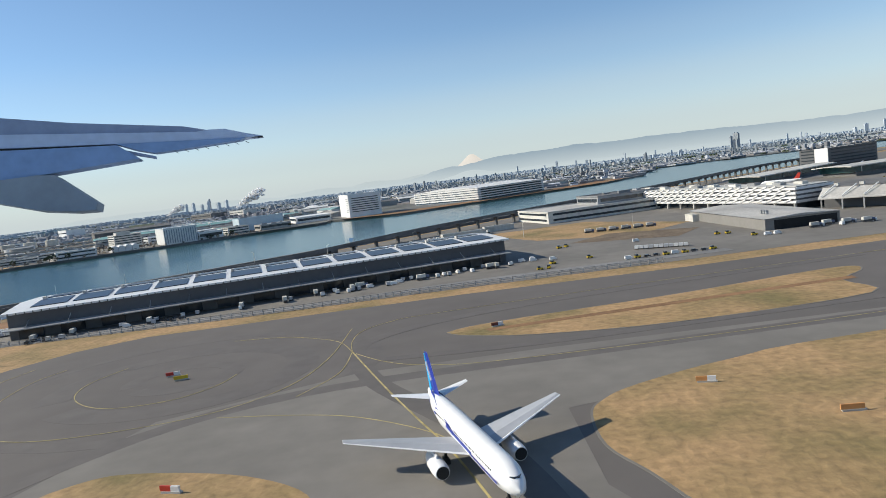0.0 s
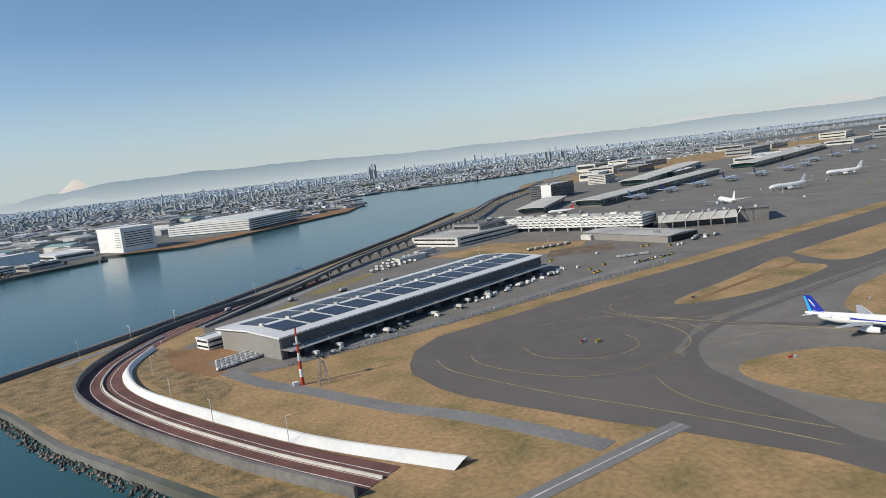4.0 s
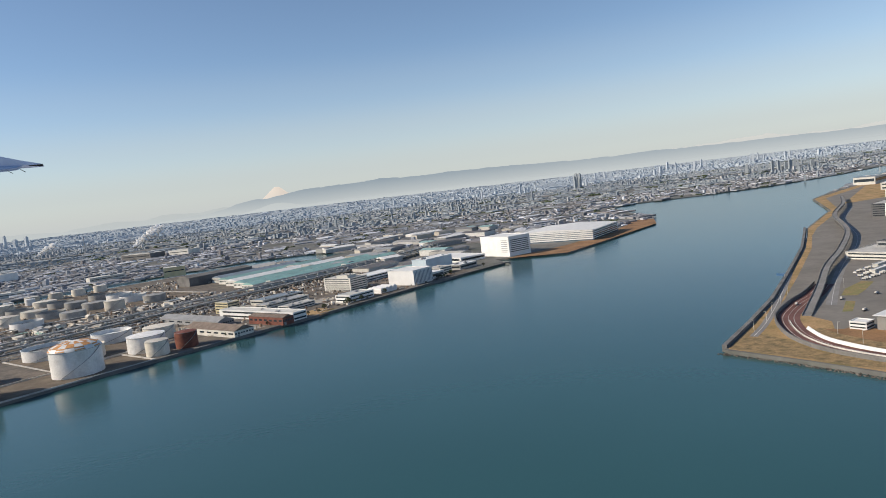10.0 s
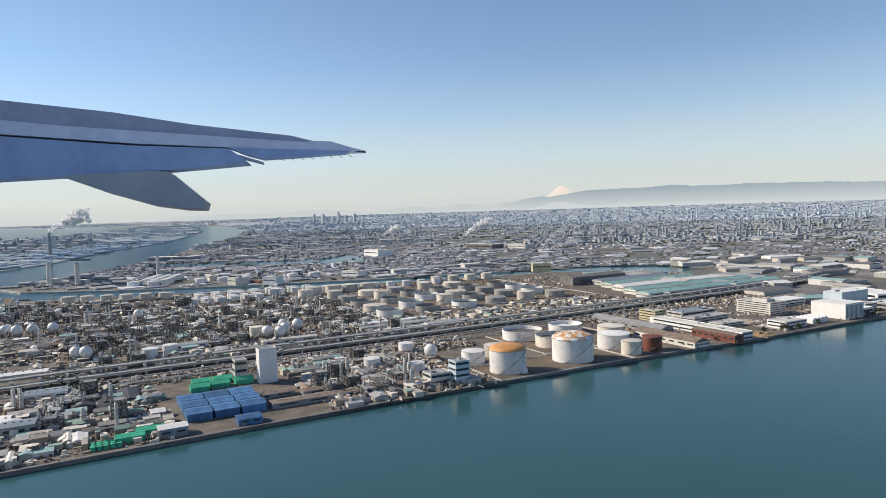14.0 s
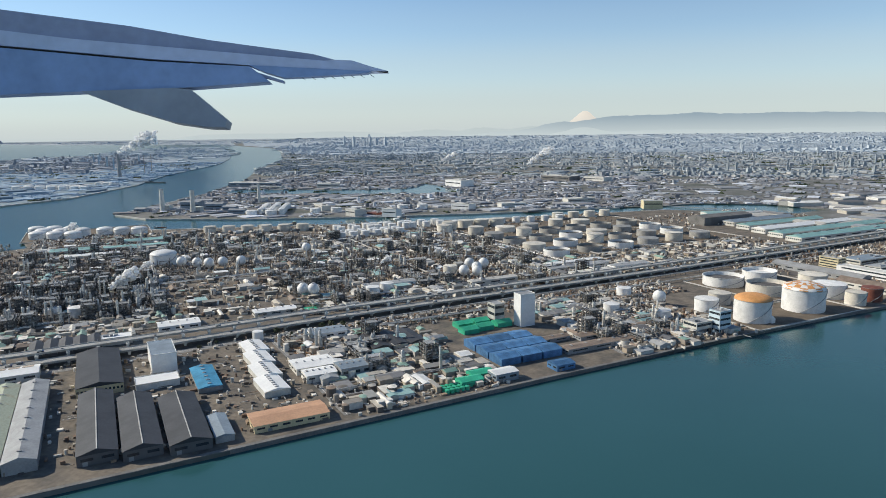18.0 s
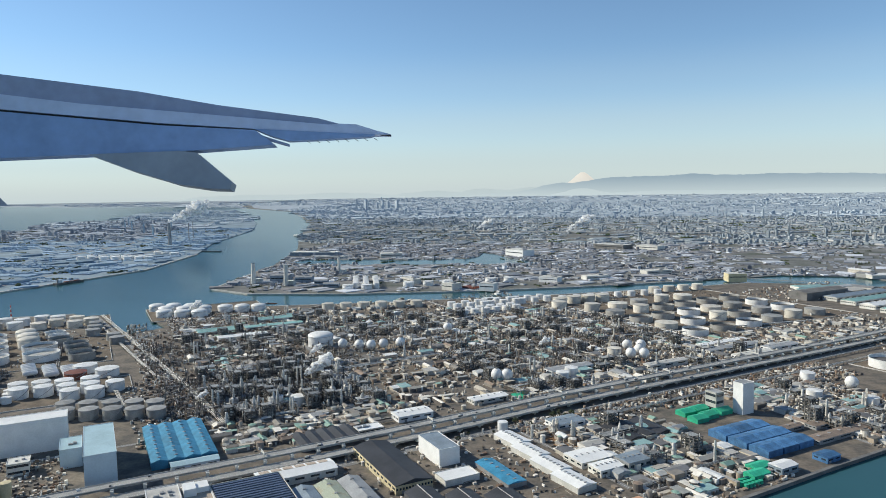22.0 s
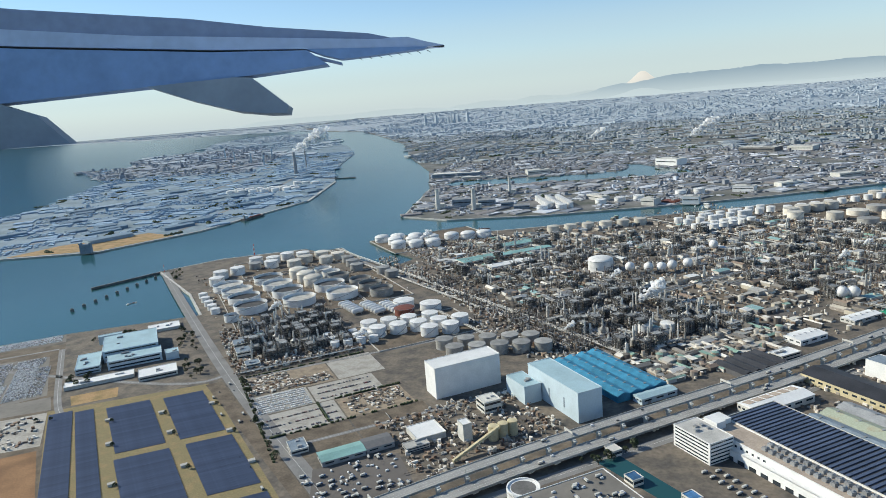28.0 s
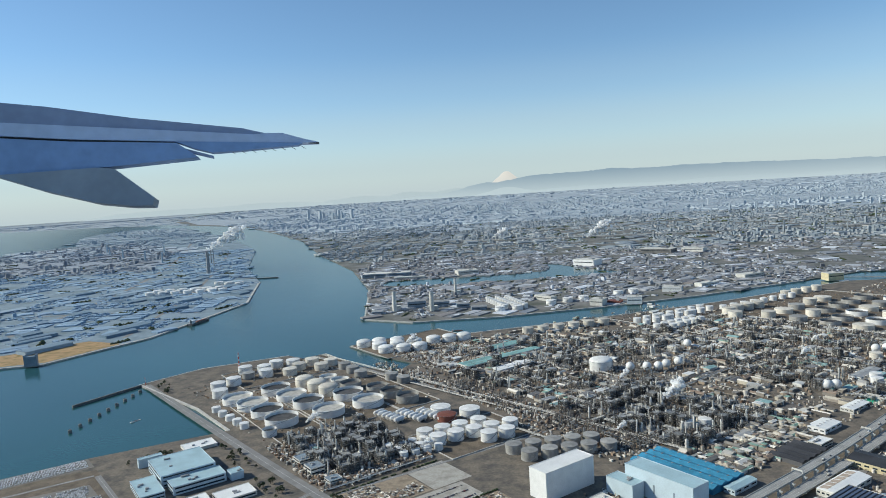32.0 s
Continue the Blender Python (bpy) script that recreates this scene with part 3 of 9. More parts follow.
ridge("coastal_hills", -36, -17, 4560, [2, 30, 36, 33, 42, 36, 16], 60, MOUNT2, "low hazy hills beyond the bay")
# glowing ring behind all hills, added to paint bright winter haze over the horizon
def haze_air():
    m = bpy.data.materials.new("horizon_haze_glow")
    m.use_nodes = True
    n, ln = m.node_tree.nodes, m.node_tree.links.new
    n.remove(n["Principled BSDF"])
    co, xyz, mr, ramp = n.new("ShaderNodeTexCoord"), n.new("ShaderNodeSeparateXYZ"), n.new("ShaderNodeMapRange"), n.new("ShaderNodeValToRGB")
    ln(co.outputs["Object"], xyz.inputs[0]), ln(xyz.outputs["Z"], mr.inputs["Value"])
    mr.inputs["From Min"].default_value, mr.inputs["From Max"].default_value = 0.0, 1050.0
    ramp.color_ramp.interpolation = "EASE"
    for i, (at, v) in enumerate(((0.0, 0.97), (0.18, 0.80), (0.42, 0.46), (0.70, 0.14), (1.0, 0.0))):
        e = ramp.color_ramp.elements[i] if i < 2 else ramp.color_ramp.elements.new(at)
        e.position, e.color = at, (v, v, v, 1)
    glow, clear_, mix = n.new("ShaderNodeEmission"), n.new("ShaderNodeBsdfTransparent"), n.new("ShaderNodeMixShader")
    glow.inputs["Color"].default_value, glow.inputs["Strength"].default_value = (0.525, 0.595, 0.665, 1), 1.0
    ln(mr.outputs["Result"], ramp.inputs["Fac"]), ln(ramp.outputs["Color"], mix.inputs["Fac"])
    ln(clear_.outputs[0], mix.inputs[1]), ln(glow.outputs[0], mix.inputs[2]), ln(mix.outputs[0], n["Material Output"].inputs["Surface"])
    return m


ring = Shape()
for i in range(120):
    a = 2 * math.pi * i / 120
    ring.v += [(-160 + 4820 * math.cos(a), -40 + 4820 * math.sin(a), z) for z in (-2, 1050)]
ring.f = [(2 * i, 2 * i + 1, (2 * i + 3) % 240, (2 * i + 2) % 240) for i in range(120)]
single("backdrop", ring, haze_air(), "glowing ring painted as pale haze above the whole horizon", "haze", kind="structure")
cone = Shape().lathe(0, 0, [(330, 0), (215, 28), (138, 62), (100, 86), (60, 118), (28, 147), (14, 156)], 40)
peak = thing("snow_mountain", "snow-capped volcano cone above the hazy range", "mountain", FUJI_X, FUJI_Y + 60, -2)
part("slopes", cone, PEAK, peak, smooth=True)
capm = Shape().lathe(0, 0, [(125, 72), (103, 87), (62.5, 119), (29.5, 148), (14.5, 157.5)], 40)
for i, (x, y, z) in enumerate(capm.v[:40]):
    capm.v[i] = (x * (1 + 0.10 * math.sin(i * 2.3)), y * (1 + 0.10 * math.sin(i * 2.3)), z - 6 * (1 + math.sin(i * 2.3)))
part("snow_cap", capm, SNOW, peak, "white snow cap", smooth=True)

# ---- far city ----
def inside(p, ring):
    x, y, hit = p[0], p[1], False
    for (ax, ay), (bx, by) in zip(ring, ring[1:] + ring[:1]):
        if (ay > y) != (by > y) and x < (bx - ax) * (y - ay) / (by - ay) + ax:
            hit = not hit
    return hit


AIRPORT_ZONE = [(-60, 50), (5, 107), (103, 223), (170, 270), (330, 300), (1500, 420), (1500, -200), (-60, -200)]


def district(name, x0, x1, y0, y1, step, wide, tall, material, label, ring=MAINLAND, skip=(), fill=0.8, towers=0.02, seed=1):
    """A part of the town: blocks between streets, filled with houses, long sheds or open ground."""
    r, s = random.Random(seed), Shape()
    size = step * 3.4
    y = y0
    while y < y1:
        x = x0
        while x < x1:
            cx, cy = x + r.uniform(-0.1, 0.1) * size, y + r.uniform(-0.1, 0.1) * size
            x += size
            dens = noise.noise(Vector((cx * 0.007, cy * 0.007, 2.0)))
            kind = r.random()
            cell = noise.cell(Vector((cx / (size * 7), cy / (size * 7), seed)))
            a = radians(38 + 34 * cell)
            c_, s_ = math.cos(a), math.sin(a)
            if kind > fill + 0.3 * dens:
                continue
            half = size * 0.43
            if kind < 0.16:
                lots = [(0, half * k * 0.5, half * 1.8, half * 0.85, 1.3) for k in (-1, 1)]
            elif kind < 0.26:
                lots = [(0, 0, half * 1.7, half * 1.5, 1.0)]
            else:
                n = 4 if kind < 0.62 else 3
                q = 2 * half / n
                lots = [((i + 0.5) * q - half + r.uniform(-0.1, 0.1) * q, (j + 0.5) * q - half + r.uniform(-0.1, 0.1) * q, q * r.uniform(*wide), q * r.uniform(*wide), r.uniform(0.5, 1.5)) for i in range(n) for j in range(n) if r.random() < 0.86]
            for du, dv, w, d, k in lots:
                px, py = cx + c_ * du - s_ * dv, cy + s_ * du + c_ * dv
                if not inside((px, py), ring) or any(inside((px, py), z) for z in skip):
                    continue
                h = tall * k * (1.0 + 0.6 * dens)
                if r.random() < towers * (1.2 + 2 * dens) and w < size * 0.5:
                    h, w, d = tall * r.uniform(2.2, 5.0), w * 0.8, d * 0.6
                if kind < 0.16 and r.random() < 0.5:
                    s.box(px, py, -0.05, w, d, h, a)
                    s.gable(px, py, h - 0.05, w, d, h * 0.3, a)
                else:
                    s.box(px, py, -0.05, w, d, h, a)
                    if h > tall:
                        s.box(px + 0.1 * w, py, h - 0.05, w * 0.4, d * 0.4, tall * 0.22, a)
        y += size
    return single(name, s, material, label, "buildings", kind="stuff")


def greenery(name, x0, x1, y0, y1, n, size, seed, ring, skip=()):
    """Dark clumps of evergreen trees in the town, too far off to count."""
    r, s = random.Random(seed), Shape()
    for k in range(n):
        cx, cy = r.uniform(x0, x1), r.uniform(y0, y1)
        if not inside((cx, cy), ring) or any(inside((cx, cy), z) for z in skip):
            continue
        a, m = r.uniform(0, 3.1), r.randint(4, 12)
        for j in range(m):
            e = (j - m / 2) * size * 0.8
            px, py, q = cx + math.cos(a) * e + r.uniform(-1, 1) * size * 0.5, cy + math.sin(a) * e + r.uniform(-1, 1) * size * 0.5, size * r.uniform(0.5, 1.0)
            k0 = len(s.v)
            s.v += [(px + q * r.uniform(0.6, 1.1) * i, py + q * r.uniform(0.6, 1.1) * l, q * 0.9 * h) for i, l, h in ((1, 0, 0.3), (-1, 0, 0.4), (0, 1, 0.3), (0, -1, 0.4), (0.1, 0.2, 1.1), (0.7, 0.7, 0.5), (-0.7, 0.6, 0.6), (-0.6, -0.7, 0.5), (0.6, -0.7, 0.4))]
            ringi = (0, 5, 2, 6, 1, 7, 3, 8)
            s.f += [(k0 + ringi[i], k0 + ringi[(i + 1) % 8], k0 + 4) for i in range(8)]
            for i in range(8):
                vx, vy, vz = s.v[k0 + ringi[i]]
            b0 = len(s.v)
            s.v += [(s.v[k0 + i][0], s.v[k0 + i][1], -0.05) for i in ringi]
            s.f += [(b0 + i, b0 + (i + 1) % 8, k0 + ringi[(i + 1) % 8], k0 + ringi[i]) for i in range(8)]
    return single(name, s, LEAF, "dark evergreen clumps and rows between the buildings", "trees", kind="stuff")


BASIN = [(-394, 316), (-391.5, 336), (-342, 341), (-312, 344), (-294, 351), (-288, 360), (-289, 390), (-281, 386), (-271, 365), (-258, 346), (-246, 328), (-265, 321), (-295, 320), (-319, 315), (-333, 311)]
WORKS_AND_EAST = [Q(-300, -10), Q(222, -6), (-50, 150), (-50, 170), (-28, 156), (26, 205), (46, 243), (15, 215), (-30, 215), Q(262, 112), Q(258, 137), Q(130, 178), Q(-6, 300), Q(-300, 300)]
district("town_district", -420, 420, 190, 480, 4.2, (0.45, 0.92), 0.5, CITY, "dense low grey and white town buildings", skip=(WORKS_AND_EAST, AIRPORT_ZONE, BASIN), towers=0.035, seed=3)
district("town_district", -760, 900, 475, 980, 5.2, (0.42, 0.88), 0.75, MID_CITY, "dense haze-tinted town of grey and white buildings", fill=0.85, skip=(AIRPORT_ZONE,), towers=0.05, seed=4)
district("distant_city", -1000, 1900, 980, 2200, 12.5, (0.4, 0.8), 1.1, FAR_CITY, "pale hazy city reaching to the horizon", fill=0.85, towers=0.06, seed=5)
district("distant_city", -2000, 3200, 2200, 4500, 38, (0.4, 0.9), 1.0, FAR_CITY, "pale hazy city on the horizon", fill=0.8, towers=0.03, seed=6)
STEEL_ISLE = [(-640, 500), (-830, 500), (-950, 720), (-1000, 860), (-900, 930), (-740, 760)]
district("steelworks", -1010, -620, 490, 940, 6.0, (0.5, 0.95), 0.9, STEELWORKS, "haze-tinted blue-grey steelworks halls on the island", ring=WEST_ISLE, fill=0.85, towers=0.05, seed=18, skip=([(-610, 480), (-640, 500), (-740, 760), (-900, 930), (-800, 1030), (-560, 700)],))
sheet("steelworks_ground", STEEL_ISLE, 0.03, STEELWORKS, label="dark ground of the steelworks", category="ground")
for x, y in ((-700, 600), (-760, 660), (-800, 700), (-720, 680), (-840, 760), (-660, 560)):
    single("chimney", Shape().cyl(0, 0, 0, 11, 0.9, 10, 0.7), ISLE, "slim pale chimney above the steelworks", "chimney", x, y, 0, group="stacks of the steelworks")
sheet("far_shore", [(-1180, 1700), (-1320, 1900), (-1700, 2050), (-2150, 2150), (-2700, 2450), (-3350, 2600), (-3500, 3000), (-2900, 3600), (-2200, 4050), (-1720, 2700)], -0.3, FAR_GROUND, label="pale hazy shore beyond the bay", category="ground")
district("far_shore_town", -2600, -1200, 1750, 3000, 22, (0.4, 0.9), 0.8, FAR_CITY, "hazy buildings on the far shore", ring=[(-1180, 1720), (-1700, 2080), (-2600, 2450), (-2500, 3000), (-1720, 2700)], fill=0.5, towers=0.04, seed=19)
district("west_island_works", -960, -460, 120, 700, 4.0, (0.4, 0.9), 0.5, ISLE, "haze-tinted warehouses and works on the island across the channel", ring=WEST_ISLE, fill=0.72, towers=0.01, seed=8, skip=([(-540, 130), (-490, 140), (-474, 190), (-505, 192)], STEEL_ISLE))
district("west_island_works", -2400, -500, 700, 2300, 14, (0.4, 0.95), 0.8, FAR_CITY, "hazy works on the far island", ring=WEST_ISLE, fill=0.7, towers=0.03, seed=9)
MID_ISLE = [Q(262, 114), Q(258, 138), Q(236, 156), Q(195, 163), Q(130, 178), Q(86, 193), Q(42, 213), Q(9, 234), Q(-2, 256), (-396, 304), (-430, 413), (-340, 480), (-180, 480), (-95, 292)]
district("far_island_works", -440, -60, 150, 480, 3.6, (0.45, 0.95), 0.5, CITY, "grey works and warehouses on the island across the canal", ring=MID_ISLE, fill=0.75, towers=0.02, seed=10, skip=(BASIN,))
sheet("inner_basin", BASIN, 0.02, WATER, label="blue inner harbour basin", category="water")

greenery("town_trees", -420, 420, 190, 480, 420, 0.9, 1, MAINLAND, (WORKS_AND_EAST, AIRPORT_ZONE))
greenery("town_trees", -760, 900, 475, 980, 420, 1.7, 2, MAINLAND, (AIRPORT_ZONE,))
greenery("island_trees", -960, -460, 120, 700, 260, 1.3, 3, WEST_ISLE)
greenery("island_trees", -440, -60, 150, 480, 120, 0.8, 4, MID_ISLE, (BASIN,))
# main roads through the town and the islands
for line, w, z in (([(-545, 140), (-560, 260), (-600, 420), (-680, 640), (-790, 900)], 3.2, 0.02), ([(-486, 190), (-520, 330), (-575, 500), (-640, 680)], 2.2, 0.02), ([(-640, 230), (-560, 262), (-480, 250)], 2.0, 0.03), ([(-700, 420), (-600, 430), (-505, 400)], 2.2, 0.03), ([(-400, 470), (-200, 455), (0, 430), (180, 470), (420, 560)], 3.2, 0.05), ([(-300, 700), (0, 640), (300, 720), (700, 860)], 4.2, 0.05), ([(-60, 235), (-40, 380), (0, 560), (60, 760)], 2.6, 0.06), ([(-330, 270), (-220, 300), (-120, 260)], 1.8, 0.05), ([(-250, 245), (-230, 380), (-200, 560), (-180, 800)], 2.6, 0.07), ([(150, 365), (120, 520), (150, 760)], 2.6, 0.07)):
    single("main_road", Shape().ribbon(smooth_line(line, 6), w, 0.0, z), ROAD, "broad grey main road through the town", "road", kind="structure")
# raised motorway across the far town
far_way = tagged(new("far_motorway"), "long pale raised motorway across the distant town", "motorway", kind="structure")
FW = smooth_line([(-420, 640), (-250, 600), (-60, 575), (140, 560), (360, 600), (620, 700)], 6)
part("deck", Shape().ribbon(FW, 3.0, 1.3, 1.9), CONCRETE, far_way)
for x, y in FW[::2]:
    part("pier", Shape().box(x, y, 0, 1.0, 1.0, 1.35), CONCRETE, far_way)

# clusters of high-rises
for cx, cy, n, tall, spread, seed in ((350, 560, 14, 11, 30, 1), (265, 860, 4, 20, 10, 2), (20, 520, 9, 7, 45, 3), (70, 620, 8, 9, 40, 4), (-760, 1550, 7, 34, 70, 5), (700, 1300, 20, 20, 220, 6), (200, 400, 8, 5, 60, 7), (150, 1050, 14, 13, 160, 8), (-60, 560, 6, 8, 40, 9)):
    r = random.Random(seed + 50)
    for i in range(n):
        h, w = tall * r.uniform(0.45, 1.0), tall * r.uniform(0.13, 0.24)
        s = Shape().box(0, 0, 0, w, w * r.uniform(0.7, 1.3), h).box(0, 0, h, w * 0.5, w * 0.5, tall * 0.05)
        for k in range(3):
            s.box(0, 0, h * (0.25 + 0.2 * k), w * 1.02, w * 0.5, tall * 0.02)
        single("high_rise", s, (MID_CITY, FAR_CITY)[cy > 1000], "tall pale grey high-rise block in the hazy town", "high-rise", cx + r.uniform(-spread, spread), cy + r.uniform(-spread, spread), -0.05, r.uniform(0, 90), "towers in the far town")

# ---- works island: buildings ----
def at_q(ob, u, v, z=0.006, turn=0.0):
    ob.matrix_basis = pose(*Q(u, v), z, 0, 0, A40 + turn)
    return ob


def shed(u0, u1, v0, v1, h, wall, roof, label, bays=1, rise=0.25, along="u", name="warehouse", frame_of=None, turn=0.0, windows=0, skylights=0):
    """A shed or hall over a rectangle of the plan: walls, one pitched roof for each bay, doors and windows."""
    ob = thing(name, label, "warehouse")
    if frame_of is None:
        at_q(ob, (u0 + u1) / 2, (v0 + v1) / 2, turn=turn)
    else:
        ob.matrix_basis = pose((u0 + u1) / 2, (v0 + v1) / 2, 0.006, 0, 0, frame_of)
    w, d = u1 - u0, v1 - v0
    part("wall", Shape().box(0, 0, 0, w, d, h), wall, ob)
    for i in range(bays):
        if along == "u":
            dd = d / bays
            r = Shape().gable(0, -d / 2 + dd * (i + 0.5), h + 0.004, w + 0.16, dd + (0.12 if bays == 1 else -0.02), rise)
        else:
            dd = w / bays
            r = Shape().gable(-w / 2 + dd * (i + 0.5), 0, h + 0.004, d + 0.16, dd + (0.12 if bays == 1 else -0.02), rise, math.pi / 2)
        roof_ob = part("roof", r, roof, ob)
        if skylights:
            s = Shape()
            for k in range(skylights):
                a = (k + 0.5) / skylights - 0.5
                if along == "u":
                    s.box(a * w, -d / 2 + dd * (i + 0.5), h + rise - 0.02, 0.25, 0.5, 0.09)
                else:
                    s.box(-w / 2 + dd * (i + 0.5), a * d, h + rise - 0.02, 0.5, 0.25, 0.09)
            part("ridge_vents", s, MID_GREY, roof_ob)
    for k in range(windows):
        a = (k + 0.5) / windows - 0.5
        part("window", Shape().box(a * w, -d / 2 - 0.006, h * 0.45, w / windows * 0.6, 0.02, h * 0.25), GLASS, ob)
        part("window", Shape().box(-w / 2 - 0.006, a * d, h * 0.45, 0.02, d / windows * 0.6, h * 0.25), GLASS, ob)
    if windows:
        part("shutter_door", Shape().box(-w * 0.3, -d / 2 - 0.008, 0, 0.5, 0.03, h * 0.4), MID_GREY, ob)
    return ob


def block(u0, u1, v0, v1, h, wall, roof, label, name="building", floors=0, frame_of=None, plant=True, category="building", seed=0, strips=True):
    """A flat-roofed block: body, parapet roof, window bands on its floors, gear on the roof."""
    ob = thing(name, label, category)
    if frame_of is None:
        at_q(ob, (u0 + u1) / 2, (v0 + v1) / 2)
    else:
        ob.matrix_basis = pose((u0 + u1) / 2, (v0 + v1) / 2, 0.006, 0, 0, frame_of)
    w, d, r = u1 - u0, v1 - v0, random.Random(seed)
    part("wall", Shape().box(0, 0, 0, w, d, h), wall, ob)
    rf = part("roof", Shape().box(0, 0, h + 0.002, w - 0.12, d - 0.12, 0.02), roof, ob)
    edge = Shape()
    for x, y, a, b in ((0, -d / 2, w, 0.07), (0, d / 2, w, 0.07), (-w / 2, 0, 0.07, d), (w / 2, 0, 0.07, d)):
        edge.box(x, y, h - 0.02, a + 0.02, b + 0.02, 0.12)
    part("parapet", edge, wall, rf)
    for f in range(floors):
        z = h * (f + 0.4) / floors
        for x, y, a, b in ((0, -d / 2 - 0.008, w * 0.92, 0.02), (0, d / 2 + 0.008, w * 0.92, 0.02), (-w / 2 - 0.008, 0, 0.02, d * 0.9), (w / 2 + 0.008, 0, 0.02, d * 0.9)):
            part("window_band", Shape().box(x, y, z, a, b, h / floors * 0.38), GLASS, ob)
    if plant:
        for i in range(r.randint(2, 4)):
            part("roof_unit", Shape().box(r.uniform(-0.35, 0.35) * w, r.uniform(-0.35, 0.35) * d, h + 0.022, r.uniform(0.3, 0.14 * w + 0.3), r.uniform(0.3, 0.6), r.uniform(0.15, 0.35)), MID_GREY, rf)
    return ob


def tank(r, h, shell, roof, label, top="cone", n=28, name="storage_tank"):
    """A storage tank: shell, roof or sunken deck, rim and winding stair."""
    if top == "open":
        ob = base(name, Shape().lathe(0, 0, [(r, 0), (r, h), (r * 0.985, h), (r * 0.985, h * 0.6)], n), shell, label, "tank", True)
        part("floating_deck", Shape().lathe(0, 0, [(r * 0.98, h * 0.62), (r * 0.5, h * 0.64), (0.05, h * 0.63)], n), roof, ob)
    else:
        ob = base(name, Shape().cyl(0, 0, 0, h, r, n), shell, label, "tank", True)
        rise = r * (0.30 if top == "dome" else 0.10)
        prof = [(r * 1.01 * math.cos(a), h + rise * math.sin(a)) for a in (0, 0.3, 0.6, 0.9, 1.2, 1.45)] if top == "dome" else [(r * 1.01, h), (r * 0.5, h + rise * 0.6), (0.04, h + rise)]
        part("roof", Shape().lathe(0, 0, prof, n), roof, ob, smooth=True)
    if n < 24:
        return ob
    part("rim", Shape().lathe(0, 0, [(r * 1.02, h - 0.06), (r * 1.02, h + 0.02), (r * 0.985, h + 0.02), (r * 0.98, h * 0.6)] if top == "open" else [(r * 1.02, h - 0.06), (r * 1.02, h - 0.02), (r * 1.005, h - 0.015)], n), shell if top == "open" else MID_GREY, ob)
    line = [((r + 0.07) * math.cos(3.6 + 0.13 * i), (r + 0.07) * math.sin(3.6 + 0.13 * i)) for i in range(15)]
    part("stair", Shape().ribbon(line, 0.12, -0.03, 0.04, [h * i / 14 for i in range(15)]), MID_GREY, ob)
    return ob


def sphere_tank(r, label):
    ob = thing("sphere_tank", label, "tank")
    part("ball", Shape().ball(0, 0, r * 1.35, r, 18), TANK_WHITE, ob, smooth=True)
    for i in range(8):
        a = math.pi * i / 4
        part("leg", Shape().bar((r * 0.95 * math.cos(a), r * 0.95 * math.sin(a), 0), (r * 0.9 * math.cos(a), r * 0.9 * math.sin(a), r * 1.4), 0.05), MID_GREY, ob)
    part("top_platform", Shape().cyl(0, 0, r * 2.33, r * 2.4, r * 0.25, 10), MID_GREY, ob)
    return ob


def place_copies(proto, spots, first=True):
    """Puts the first of a kind on the first spot, and copies of it on the others."""
    out = []
    for i, (u, v) in enumerate(spots):
        m = pose(*Q(u, v), 0.006, 0, 0, A40 + rnd.uniform(-60, 60))
        if i == 0 and first:
            proto.matrix_basis = m
            out.append(proto)
        else:
            out.append(copy_thing(proto, m))
    return out


# large tanks on the river side
t = tank(3.2, 3.9, TANK_WHITE, ORANGE, "large white gas tank with an orange domed roof beside the quay", "dome", 40)
at_q(t, 93, 8.2)
part("foot_block", Shape().box(1.2, -3.2, 0, 0.9, 0.7, 0.8).ball(1.2, -3.2, 0.8, 0.42, 12), WHITE, t)
t = tank(3.8, 4.1, TANK_WHITE, TANK_WHITE, "large white gas tank with an orange and white checkered domed roof", "dome", 40)
at_q(t, 107.6, 8.6)
for ring, (e0, e1) in enumerate(((0.05, 0.5), (0.5, 0.95), (0.95, 1.35))):
    for k in range(16):
        if (k + ring) % 2:
            s = Shape()
            for e in (e0, e1):
                for a in (k, k + 0.5, k + 1):
                    q = 2 * math.pi * a / 16
                    s.v.append((3.87 * math.cos(e) * math.cos(q), 3.87 * math.cos(e) * math.sin(q), 4.13 + 1.16 * math.sin(e)))
            s.f = [(0, 1, 4, 3), (1, 2, 5, 4)]
            part("orange_check", s, ORANGE, t)
for r, h, m, u, v, lab in ((2.2, 2.3, TANK_WHITE, 91.2, 17, "white"), (2.1, 2.2, TANK_CREAM, 97.5, 19.5, "cream"), (4.3, 2.0, TANK_WHITE, 111.8, 31, "wide pale"), (4.1, 2.2, TANK_CREAM, 113, 20.8, "wide cream"), (3.7, 2.0, TANK_WHITE, 123.5, 31, "wide pale"), (3.2, 2.8, TANK_WHITE, 121, 12.5, "white"), (2.9, 2.4, TANK_CREAM, 128, 21, "cream"), (1.9, 2.5, TANK_CREAM, 119.5, 6.0, "cream"), (1.9, 2.7, RUST, 125, 6.2, "rust-red")):
    at_q(tank(r, h, m, m if r < 4 else TANK_DECK, lab + " storage tank in the river tank yard", "cone" if r < 3.6 else "open"), u, v)

